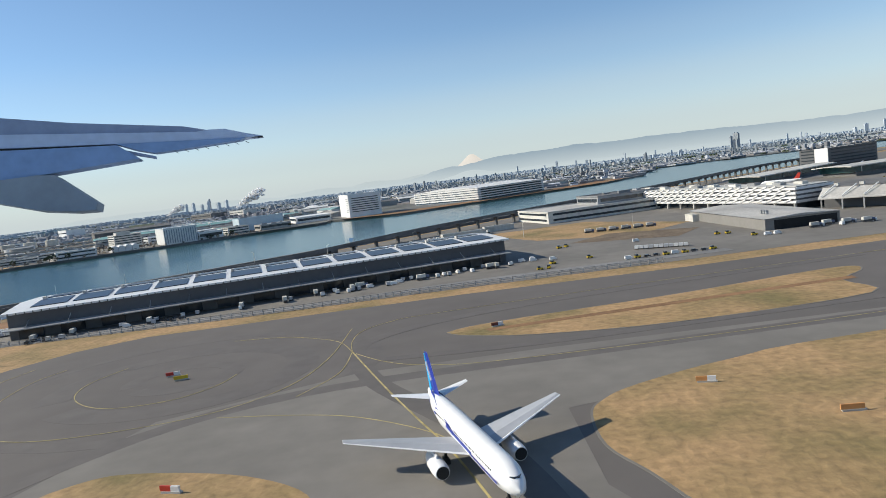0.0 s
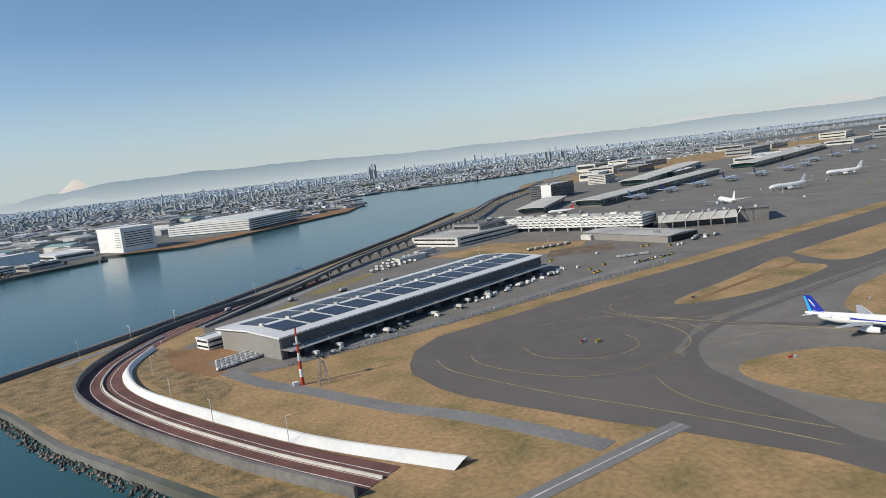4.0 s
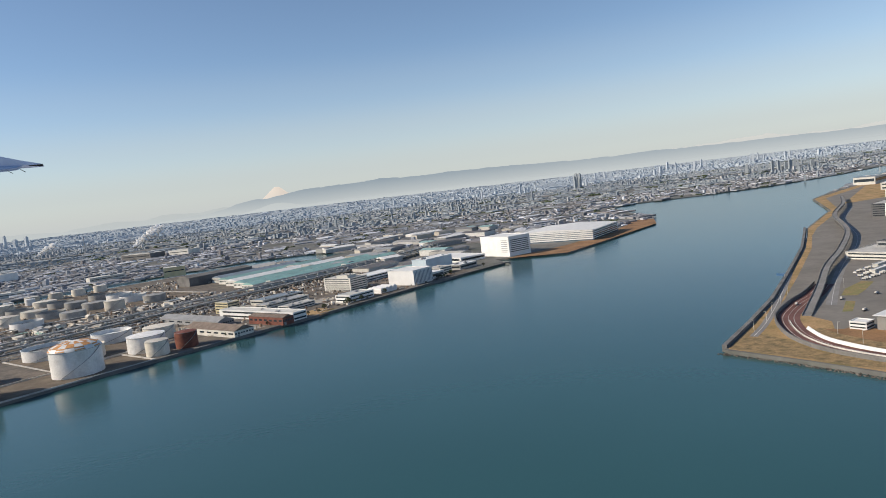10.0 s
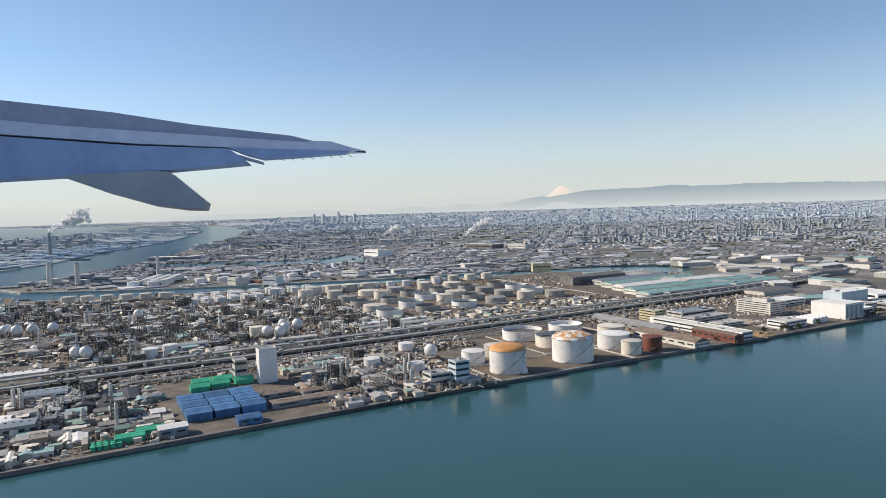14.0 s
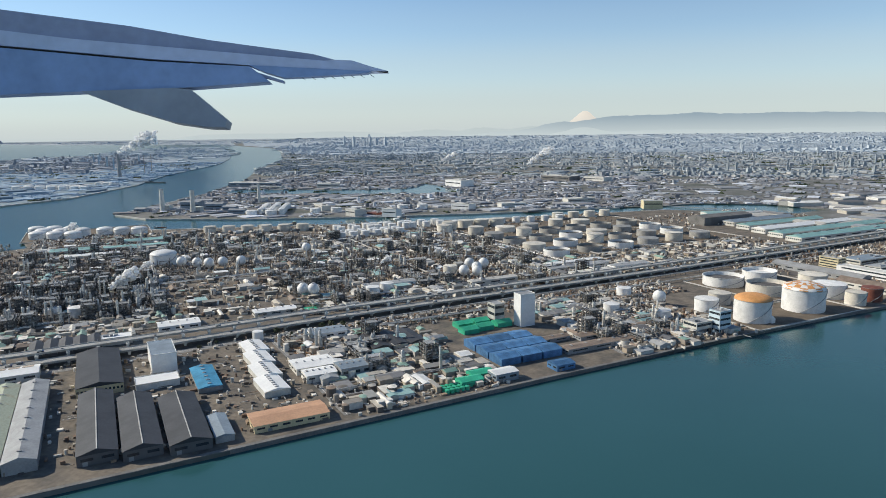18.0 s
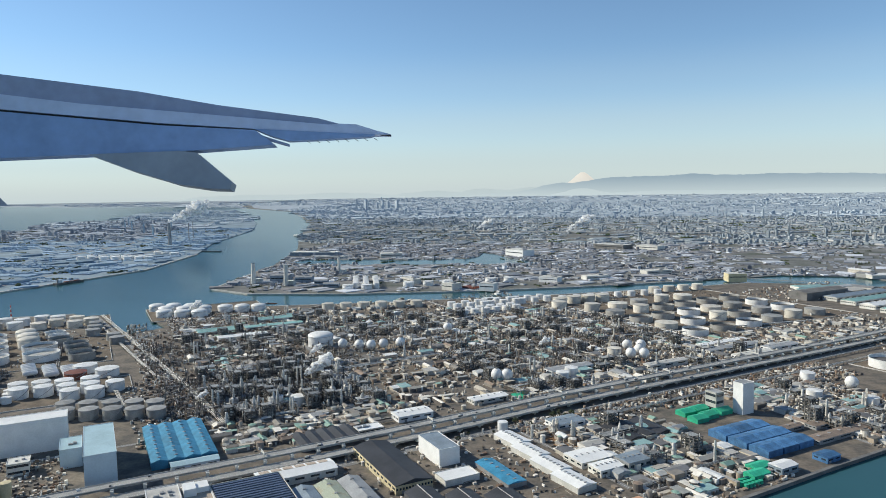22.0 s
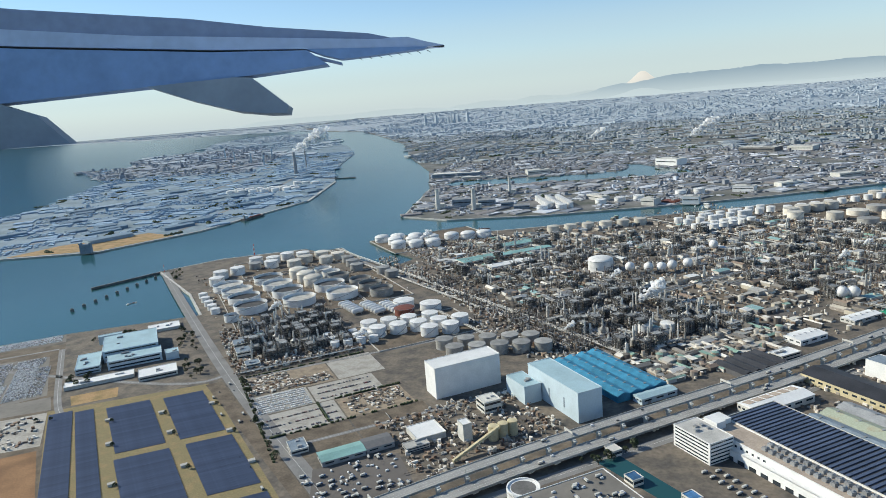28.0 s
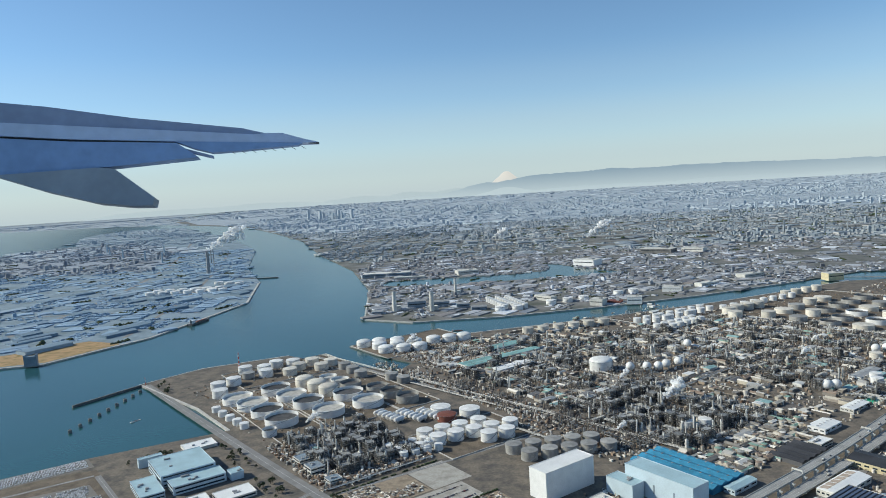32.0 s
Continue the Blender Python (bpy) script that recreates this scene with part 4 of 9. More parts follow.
# halls and sheds along the quay
block(53.9, 56.9, 24.4, 26.6, 5.8, WHITE, MID_GREY, "tall slim white process tower block", "tower_block", 0, plant=False)
block(50.5, 52.5, 27.5, 30, 3.8, CONCRETE, MID_GREY, "grey concrete tower block beside the white one", "tower_block", 3, plant=False)
block(80.6, 83.2, 4.6, 7.0, 3.8, PALE_BLUE, MID_GREY, "pale blue and white works tower beside the quay", "tower_block", 4, seed=1)
block(76.8, 80.4, 6.0, 9.0, 2.0, OFFWHITE, MID_GREY, "off-white works building beside the quay", "works_building", 2, seed=2)
for i in range(3):
    for j in range(3):
        shed(40.2 + 3.75 * i, 43.6 + 3.75 * i, 8.6 + 4.0 * j, 12.2 + 4.0 * j, 1.1, BLUE_ROOF, BLUE_ROOF, "blue sheet-metal storage shed in a block of sheds", 1, 0.35)
shed(46.0, 49.2, 2.9, 5.4, 0.9, BLUE_ROOF, BLUE_ROOF, "small blue sheet-metal shed on the quay", windows=2)
for u, v in ((43, 25), (46.3, 25.6), (43.8, 28.6), (47.3, 28.8), (50.3, 26.0)):
    shed(u, u + 2.9, v, v + 2.4, 0.8, GREEN_ROOF, GREEN_ROOF, "bright green sheet-metal storage shed", 1, 0.4)
for u, v in ((31, 3.9), (33.6, 5.6)):
    shed(u, u + 3.4, v, v + 2.0, 0.8, GREEN_ROOF, GREEN_ROOF, "bright green shed on the quay", 1, 0.3)
shed(36.0, 39.6, 3.2, 5.6, 1.2, BLUE_GREY_ROOF, WHITE, "white-roofed shed on the quay", windows=2)
for k in range(14):
    s = tank(0.33, 0.55, GREEN_ROOF, GREEN_ROOF, "small green drum tank on the quay", n=12)
    at_q(s, 28.4 + (k % 5) * 0.75, 3.2 + (k // 5) * 0.8)
shed(3.2, 12.2, 2.9, 7.2, 0.9, CREAM, TAN_ROOF, "low cream hall with a salmon-coloured roof on the quay", 1, 0.25, windows=6)
for i in range(4):
    ob = shed(0, 0 + 3.4, 0, 5.9, 0.9, OFFWHITE, WHITE, "long factory bay with a white roof", 1, 0.35, along="v", skylights=7)
    at_q(ob, 8.9 - 0.45 * (i - 1.5) * -1, 16 + 5.95 * i, turn=3)
block(-5.7, -2.2, 30.6, 38.0, 2.7, WHITE, BLUE_GREY_ROOF, "white windowless block with a grey-blue roof", "warehouse", 0, plant=False)
block(-8.2, -2.6, 23.9, 27.3, 0.9, OFFWHITE, WHITE, "low hall with a bright white roof", "warehouse", 0, plant=False)
shed(-0.8, 2.3, 19.0, 28.4, 0.7, MID_GREY, CYAN_ROOF, "long shed with a blue roof", 1, 0.3, along="v", skylights=6)
shed(-15.4, -9.6, 25.0, 42.0, 1.3, CREAM, DARK_ROOF, "long cream hall with a dark gabled roof", 1, 0.6, along="v", windows=12)
wr = shed(-31.6, -20.2, 35.6, 39.6, 1.2, OFFWHITE, WHITE, "white-roofed hall with wide grey roof panels", 1, 0.3, windows=5)
# six grey panels laid on the inland slope of the roof
for k in range(6):
    s = Shape()
    x0, x1 = -5.2 + 1.76 * k, -3.8 + 1.76 * k
    s.v = [(x, y, z) for z0 in (0.0, 0.03) for x, y, z in ((x0, 0.25, 1.50 + z0), (x1, 0.25, 1.50 + z0), (x1, 1.7, 1.276 + z0), (x0, 1.7, 1.276 + z0))]
    s.f = [(7, 6, 5, 4)[::-1], (0, 1, 5, 4), (1, 2, 6, 5), (2, 3, 7, 6), (3, 0, 4, 7)]
    part("roof_light", s, PINK_ROOF, wr, "wide grey roof panel")
for u0, u1, v0, v1 in ((-15.0, -11.0, 3.5, 23.0), (-10.6, -6.6, 2.5, 19.5), (-6.0, -1.6, 1.6, 17.0)):
    dw = shed(u0, u1, v0, v1, 1.2, GREY_WALL, DARK_ROOF, "long warehouse with a dark slate roof", 1, 0.6, along="v", windows=2)
    part("ridge_cap", Shape().box(0, 0, 1.78, 0.12, v1 - v0 + 0.2, 0.07), CONCRETE, dw, "pale ridge cap")
shed(-1.2, 0.9, 2.4, 9, 0.8, MID_GREY, BLUE_GREY_ROOF, "low grey shed by the quay", 1, 0.25, along="v")
for i in range(3):
    shed(-28.6 + 3.4 * i, -25.4 + 3.4 * i, 5, 31, 1.3, MID_GREY, (BLUE_GREY_ROOF, GREEN_GREY_ROOF, MID_GREY)[i], "long grey-blue roofed factory hall", 1, 0.5, along="v", skylights=8)
# hall with a black ribbed roof
hall = block(-38.4, -29.0, 4.0, 35.4, 2.4, OFFWHITE, DARK_ROOF, "large hall whose black roof is ribbed with solar rows", "warehouse", 0, plant=False)
hr = [c for c in hall.children if c.name.startswith("roof")][0]
for k in range(41):
    part("solar_row", Shape().box(0, -15.3 + k * 0.76, 2.43, 9.0, 0.42, 0.10), SOLAR, hr)
# white multi-storey logistics building with truck ramps
lg = block(-42.2, -38.5, 3.0, 36.8, 2.3, WHITE, PINK_ROOF, "white multi-storey logistics building with roof machines", "logistics_building", 0, plant=False)
lgr = [c for c in lg.children if c.name.startswith("roof")][0]
acm = Shape().box(0, 0, 0, 0.75, 0.62, 0.42).lathe(0, 0, [(0.24, 0.42), (0.24, 0.5), (0.2, 0.5), (0.2, 0.44)], 10).mesh("roof_unit", MID_GREY)
for i in range(22):
    for j in range(2):
        part("roof_unit", acm, None, lgr, at=pose(-0.5 + 1.3 * j, -15.6 + 1.05 * i + 0.3 * j, 2.322))
part("stair_tower", Shape().box(-0.8, 14.6, 2.32, 1.6, 2.4, 1.0).box(0.9, 15.2, 2.32, 1.6, 2.2, 0.7), WHITE, lgr)
part("ledge", Shape().box(-2.3, 2, 1.35, 0.9, 22, 0.12, bottom=True), WHITE, lg, "white loading gallery")
part("gallery_wall", Shape().box(-2.7, 2, 0, 0.08, 22, 1.47), WHITE, lg)
for k in range(12):
    part("loading_door", Shape().box(-2.75, -8 + 1.8 * k, 0.0, 0.03, 1.1, 0.55), GLASS, lg)
    part("window", Shape().box(-1.862, 5.4 + 0.9 * k, 1.55, 0.02, 0.35, 0.3), GLASS, lg)
for k in range(9):
    part("sign_bar", Shape().box(-1.862, -12.5 + 0.75 * k, 1.6, 0.02, 0.45, 0.42), MID_GREY, lg, "grey unreadable sign character")
block(-46.4, -42.4, 30, 36.6, 3.0, WHITE, CONCRETE, "white office wing with balcony bands", "office_building", 6, seed=6)
dk = block(-74.3, -62.1, 20.4, 31.2, 3.8, WHITE, ASPHALT_NEW, "tall white parking building with trucks on its roof deck", "parking_building", 0, plant=False)
for k in range(5):
    part("floor_line", Shape().box(0, 0, 0.7 + 0.62 * k, 12.26, 10.86, 0.09), MID_GREY, dk)
    part("window_row", Shape().box(-6.11, -1 + 0.0 * k, 0.35 + 0.62 * k, 0.03, 7.0, 0.14), BLUE_GREY_ROOF, dk)
block(-74.3, -69.8, 15.4, 20.36, 3.8, WHITE, ASPHALT_NEW, "narrow white end block of the parking building", "parking_building", 0, plant=False)
sheet("forest_floor", [Q(-89.4, 37), Q(-75.2, 37), Q(-75.2, 20), Q(-90.4, 24)], 0.012, DIRT, label="brown ground under the grove", category="ground")
sheet("pool", [Q(-58, 38.5), Q(-54.4, 38), Q(-53.4, 24), Q(-56.4, 24)], 0.02, WATER, label="dark blue treatment pool", category="water")
for u, v in ((-54.0, 38), (-56.2, 31), (-53.2, 24.2)):
    block(u - 1.6, u, v, v + 1.8, 0.9, OFFWHITE, BLUE_ROOF if v < 36 else OFFWHITE, "small pump house beside the pool", "pump_house", 1, plant=False)
rampr = thing("spiral_ramp", "round white concrete truck ramp tower", "ramp")
at_q(rampr, -72.0, 33.2)
for k in range(6):
    part("ramp_turn", Shape().lathe(0, 0, [(2.0, 0.15 + k * 0.62), (2.0, 0.45 + k * 0.62), (1.85, 0.45 + k * 0.62), (1.85, 0.28 + k * 0.62)], 30), WHITE, rampr)
part("core", Shape().cyl(0, 0, 0, 3.4, 1.5, 24), CONCRETE_DK, rampr)
ramp2 = thing("spiral_ramp", "lower round truck ramp with a pale parapet", "ramp")
at_q(ramp2, -66.2, 16.6)
for k in range(3):
    part("ramp_turn", Shape().lathe(0, 0, [(2.2, 0.15 + k * 0.62), (2.2, 0.45 + k * 0.62), (2.05, 0.45 + k * 0.62), (2.05, 0.28 + k * 0.62)], 30), CONCRETE, ramp2)
part("core", Shape().cyl(0, 0, 0, 1.7, 1.3, 24), CONCRETE_DK, ramp2)

# high storage blocks further inland
block(-68.2, -56.0, 68.4, 72.8, 5.4, WHITE, WHITE, "tall windowless white high-bay store", "high_bay_store", 0, plant=False)
bb = block(-53.6, -49.3, 48.6, 63.0, 4.8, PALE_BLUE, PALE_BLUE_ROOF, "tall pale blue windowless high-bay store", "high_bay_store", 0, plant=False)
for k in range(3):
    part("vent", Shape().box(-2.17, -3.4 + 4.2 * k, 1.2, 0.03, 0.35, 1.6), BLUE_GREY_ROOF, bb)
block(-57.0, -53.9, 58.5, 64.5, 3.0, PALE_BLUE, PALE_BLUE_ROOF, "pale blue lower wing of the high store", "warehouse", 0)
for i in range(4):
    for j in range(3):
        shed(-44.6 + 2.45 * i, -42.2 + 2.45 * i, 51.0 + 6.2 * j, 57.0 + 6.2 * j, 1.2, CYAN_ROOF, CYAN_ROOF, "blue-roofed workshop bay in a block of bays", 1, 0.4, along="v", skylights=3)
shed(-42, -35, 48.4, 50.6, 1.0, PALE_BLUE, PALE_BLUE_ROOF, "pale blue shed under the expressway", windows=3)
block(-76.8, -72.2, 55.6, 60.2, 0.9, OFFWHITE, WHITE, "low hall with a bright white roof", "warehouse", 0, plant=False)
block(-70.7, -69.3, 52.6, 54.6, 2.7, OFFWHITE, WHITE, "tall white concrete batching tower", "tower_block", 0, plant=False)
block(-64.0, -61.0, 59.0, 62.0, 1.9, OFFWHITE, OFFWHITE, "plain off-white works office block", "works_building", 2, seed=8)
for k in range(3):
    at_q(tank(0.75, 2.2, CREAM, CREAM, "yellowish upright cement silo", "cone", 16, name="silo"), -66.6 + 1.6 * k, 51.2)
cv = thing("conveyor", "inclined yellowish conveyor gallery", "conveyor")
part("gallery", Shape().bar((*Q(-66, 50.4), 2.2), (*Q(-74.5, 48.2), 0.3), 0.28), CREAM, cv)
shed(-90.6, -84.2, 56.8, 60.0, 0.8, MID_GREY, TEAL_ROOF, "low shed with a pale teal roof", windows=3)
shed(-84.0, -79.8, 57.0, 60.4, 0.8, MID_GREY, ROOF_MIX, "low brown-grey depot shed", windows=2)
block(-79.0, -75.5, 54.0, 56.0, 0.7, CONCRETE, CONCRETE, "low concrete depot building", "works_building", 2, seed=3)
for u_, v_, w_, d_, h_ in ((-95.2, 115.4, 3.4, 3.6, 1.3), (-95.4, 109.2, 3.2, 3.4, 1.5), (-94.6, 102.0, 2.8, 2.6, 1.0)):
    block(u_, u_ + w_, v_, v_ + d_, h_, OFFWHITE, BLUE_GREY_ROOF, "small white control house beside the harbour road", "works_building", 2, seed=int(v_))
block(-93.8, -91.2, 62.5, 66.0, 0.7, OFFWHITE, BLUE_GREY_ROOF, "small depot building beside the road", "works_building", 1, seed=3)

# blue and white power works by the harbour
for u0, u1, v0, v1, h, f in ((-121, -110, 125, 137, 2.4, 3), (-120, -109.5, 119.5, 124.6, 1.7, 2), (-126, -121.4, 120, 130, 1.3, 2), (-108.8, -106.2, 118.5, 121.4, 1.5, 0), (-127.5, -115, 112.2, 115.4, 0.6, 0), (-114.2, -107, 108.5, 113.5, 0.8, 1), (-112, -104.8, 141.5, 146.5, 0.6, 0)):
    block(u0, u1, v0, v1, h, PALE_BLUE if h > 1 else OFFWHITE, WHITE if h < 1 else PALE_BLUE_ROOF, "pale blue and white building of the harbour power works", "works_building", f, seed=int(u0))
block(-122.5, -117.5, 139.5, 141.0, 1.9, PALE_BLUE, PALE_BLUE_ROOF, "pale blue cooling house", "works_building", 0, plant=False)
gate = thing("flood_gate", "pale blue-grey steel gate frame at the water", "gate")
at_q(gate, -160, 152)
part("gate_frame", Shape().box(-2.6, 0, 0, 0.7, 1.4, 3.2).box(2.6, 0, 0, 0.7, 1.4, 3.2).box(0, 0, 2.2, 5.8, 1.2, 1.0), BLUE_GREY_ROOF, gate)
part("gate_leaf", Shape().box(0, 0, 0.1, 4.4, 0.5, 1.9), PALE_BLUE, gate)

# halls inland and along the river street
for u0, u1, v0, v1, h, w_, rf_, bays in ((-24, -12, 150, 156, 1.3, OFFWHITE, TEAL_ROOF, 2), (-10, 8, 152, 155.6, 1.0, OFFWHITE, TEAL_ROOF, 1), (-20, -6, 140, 144, 1.1, OFFWHITE, WHITE, 1), (-4, 10, 163, 168, 1.0, OFFWHITE, TEAL_ROOF, 2), (19.4, 25.4, 34.4, 38.2, 1.1, WHITE, BLUE_GREY_ROOF, 1), (13, 17.4, 15.6, 18.6, 1.1, OFFWHITE, WHITE, 1), (17.8, 22.4, 15, 18.4, 1.5, MID_GREY, BLUE_GREY_ROOF, 1), (12.6, 18.5, 19.4, 24, 1.0, OFFWHITE, WHITE, 1), (47, 57, 14.4, 16.2, 0.7, MID_GREY, RUST_ROOF, 1), (58, 76, 12.8, 15.0, 0.7, MID_GREY, RUST_ROOF, 1), (52, 66, 8.2, 10.6, 0.8, MID_GREY, RUST_ROOF, 1), (67, 76, 8.0, 10.0, 0.8, MID_GREY, RUST_ROOF, 1), (86, 104, 60, 63, 0.9, OFFWHITE, MID_GREY, 1), (87, 99, 51.6, 54.4, 1.2, WHITE, OFFWHITE, 1), (89, 106, 65, 67.4, 0.9, OFFWHITE, WHITE, 1), (101, 112, 54, 57, 1.1, WHITE, MID_GREY, 1), (-3, 4, 52, 56, 1.1, WHITE, WHITE, 1), (14, 22, 54, 57, 0.9, OFFWHITE, WHITE, 1), (40, 52, 64, 67, 1.1, WHITE, MID_GREY, 1), (62, 74, 56, 58.4, 1.2, OFFWHITE, CONCRETE, 1)):
    shed(u0, u1, v0, v1, h, w_, rf_, "plain works hall with a sheet roof", bays, 0.22, windows=3, skylights=5, name="works_hall")
for k in range(3):
    shed(26 + 3.2 * k, 29 + 3.2 * k, 23.5, 31, 0.8, GREY_WALL, DARK_ROOF, "long store with a black roof", 1, 0.35, along="v")
for k in range(5):
    shed(-22.4 + 2.1 * k, -20.4 + 2.1 * k, 46.8, 53.4, 0.9, GREY_WALL, DARK_ROOF, "black-roofed workshop bay beside the expressway", 1, 0.4, along="v")
block(-12, -7.4, 48.4, 51.2, 1.2, OFFWHITE, WHITE, "small white works office beside the expressway", "works_building", 2, seed=12)
at_q(tank(0.9, 1.5, WHITE, WHITE, "short white water tank by the street", n=18), 11.5, 39.8)
# teal-roofed works by the canal end
for k in range(5):
    shed(176 + 3 * k, 236 - 4 * k, 58 + 8.6 * k, 63.4 + 8.6 * k, 1.5, OFFWHITE, (TEAL_ROOF, TEAL_ROOF, WHITE, TEAL_ROOF, BLUE_GREY_ROOF)[k], "very long works hall with a pale teal roof", 1, 0.7, skylights=14, windows=8)
shed(180.7, 205, 99, 106.5, 2.8, CONCRETE_DK, CONCRETE_DK, "tall dark grey-green works hall by the canal", 1, 0.6)
shed(194, 222, 107.6, 113.4, 1.6, OFFWHITE, ROOF_MIX, "long plain grey works hall", 2, 0.5)

# elevated expressway
EXP = smooth_line([Q(-190, 28), Q(-150, 33), Q(-107, 38.5), Q(-90, 40.4), Q(-70, 42), Q(-50, 42.6), Q(-20, 43), Q(7, 44.4), Q(30, 46), Q(75, 47), Q(120, 48), Q(175, 50), Q(230, 53), Q(262, 60)], 5)
ex = tagged(new("expressway"), "elevated grey concrete expressway on T-shaped piers", "expressway", kind="structure")


def offset(line, d):
    out = []
    for i, (x, y) in enumerate(line):
        ax, ay = line[max(0, i - 1)]
        bx, by = line[min(len(line) - 1, i + 1)]
        k = math.hypot(bx - ax, by - ay)
        out.append((x - (by - ay) / k * d, y + (bx - ax) / k * d))
    return out


for d, hz in ((-1.5, 0.95), (1.3, 1.75)):
    deck = part("deck", Shape().ribbon(offset(EXP, d), 2.0, hz - 0.22, hz), CONCRETE, ex)
    part("road_surface", Shape().ribbon(offset(EXP, d), 1.8, hz, hz + 0.004), DECK_ROAD, deck)
    for e in (-0.96, 0.96):
        part("parapet", Shape().ribbon(offset(EXP, d + e), 0.08, hz - 0.16, hz + 0.13), CONCRETE, deck)
    for e in (-0.3, 0.3):
        part("lane_line", Shape().ribbon(offset(EXP, d + e), 0.03, hz + 0.004, hz + 0.008), LINE_WHITE, deck)
LEN = [0.0]
for a, b in zip(EXP, EXP[1:]):
    LEN.append(LEN[-1] + math.hypot(b[0] - a[0], b[1] - a[1]))


def along(line, lens, s):
    i = max(0, min(len(line) - 2, next((k for k in range(len(lens) - 1) if lens[k + 1] >= s), len(lens) - 2)))
    f = (s - lens[i]) / (lens[i + 1] - lens[i])
    (ax, ay), (bx, by) = line[i], line[i + 1]
    return ax + (bx - ax) * f, ay + (by - ay) * f, math.degrees(math.atan2(by - ay, bx - ax))


pier = Shape().box(0, 0.1, 0, 0.4, 0.5, 1.3).box(0, 0.9, 1.28, 0.5, 2.6, 0.24, bottom=True).box(0, 0.1, 1.3, 0.46, 0.46, 0.34).box(0, -1.5, 0, 0.35, 0.5, 0.6).box(0, -1.5, 0.55, 0.4, 1.9, 0.17, bottom=True).mesh("pier", OFFWHITE)
gant = Shape().box(0, 0.35, 1.9, 0.1, 0.1, 0.55).box(0, 2.25, 1.9, 0.1, 0.1, 0.55).box(0, 1.3, 2.3, 0.12, 1.95, 0.3, bottom=True).mesh("sign_gantry", OFFWHITE)
lampm = Shape().bar((0, 0.34, 1.6), (0, 0.34, 2.6), 0.025).bar((0, 0.34, 2.6), (0, 0.75, 2.65), 0.02).mesh("lamp_post", CONCRETE)
s = 2.0
while s < LEN[-1] - 2:
    x, y, a = along(EXP, LEN, s)
    part("pier", pier, None, ex, at=pose(x, y, 0, 0, 0, a))
    if int(s / 4.2) % 7 == 3:
        part("sign_gantry", gant, None, ex, at=pose(x, y, 0, 0, 0, a))
    if int(s / 4.2) % 3 == 0:
        part("lamp_post", lampm, None, ex, at=pose(x, y, 0, 0, 0, a))
    s += 4.2
# road under and beside it
def road(line, w, label, z=0.016, material=ROAD, marked=True):
    ob = single("road", Shape().ribbon(smooth_line(line, 5), w, z - 0.01, z), material, label, "road", kind="structure")
    if marked:
        part("centre_line", Shape().ribbon(smooth_line(line, 5), 0.05, z, z + 0.004), LINE_WHITE, ob)
    return ob


road([Q(-98, 38.5), Q(-50, 38.2), Q(0, 39.6), Q(60, 43), Q(170, 47)], 1.8, "grey street beside the expressway")
road([Q(-106, 214), Q(-102.5, 160), Q(-98, 100), Q(-92, 47)], 2.6, "straight grey harbour road between works and solar field")
road([Q(-50, 206), Q(-37, 108), Q(-32, 62)], 1.3, "works road lined with pipes")
road([Q(-94, 65.5), Q(-70, 65), Q(-34, 64.6)], 0.9, "works road", 0.018)
road([Q(-97, 98), Q(-34, 94)], 0.9, "works road", 0.02)
road([Q(-2, 58), Q(0, 120), Q(4, 190)], 1.2, "works road", 0.018)
road([Q(-30, 92), Q(40, 96), Q(150, 74)], 1.1, "works road", 0.02)
road([Q(-30, 132), Q(40, 128), Q(95, 120)], 1.0, "works road", 0.022)
road([Q(58, 56), Q(60, 130), Q(62, 170)], 1.1, "works road", 0.024)
road([Q(96, 54), Q(96, 140)], 1.1, "works road", 0.018)
road([Q(24, 9), Q(24, 40)], 1.0, "works road", 0.018)
road([Q(14.5, 3), Q(13.5, 40)], 0.9, "works road", 0.018)
road([Q(60, 4), Q(62, 42)], 1.0, "works road", 0.018)
road([Q(-150, 142), Q(-110, 104.5), Q(-98, 102)], 1.2, "harbour street beside the solar field", 0.018)

# solar park
sheet("solar_field_grass", [Q(-129.4, 103), Q(-102, 99.4), Q(-96.8, 45.4), Q(-125.4, 45.6)], 0.012, OLIVE, label="dry grass under the solar park", category="field")
def solar_block(ua, ub, va, vb, label, lean=0.1):
    """One field of panel rows, a little skewed; each row is a part."""
    ob = thing("solar_array", label, "solar panels")
    at_q(ob, (ua + ub) / 2, (va + vb) / 2, 0.012)
    w, n = ub - ua, int((vb - va) / 0.66)
    s = Shape()
    s.v = [(-w / 2, -0.27, 0.05), (w / 2, -0.27, 0.05), (w / 2, 0.27, 0.2), (-w / 2, 0.27, 0.2), (-w / 2, -0.27, 0.03), (w / 2, -0.27, 0.03), (w / 2, 0.27, 0.0), (-w / 2, 0.27, 0.0)]
    s.f = [(0, 1, 2, 3), (4, 7, 6, 5), (0, 4, 5, 1), (3, 2, 6, 7), (0, 3, 7, 4), (1, 5, 6, 2)]
    me = s.mesh("panel_row", SOLAR)
    for i in range(n):
        y = (i + 0.5) * 0.66 - (vb - va) / 2
        part("panel_row", me, None, ob, at=pose(-lean * y, y, 0, 0, 0, -4))
    return ob


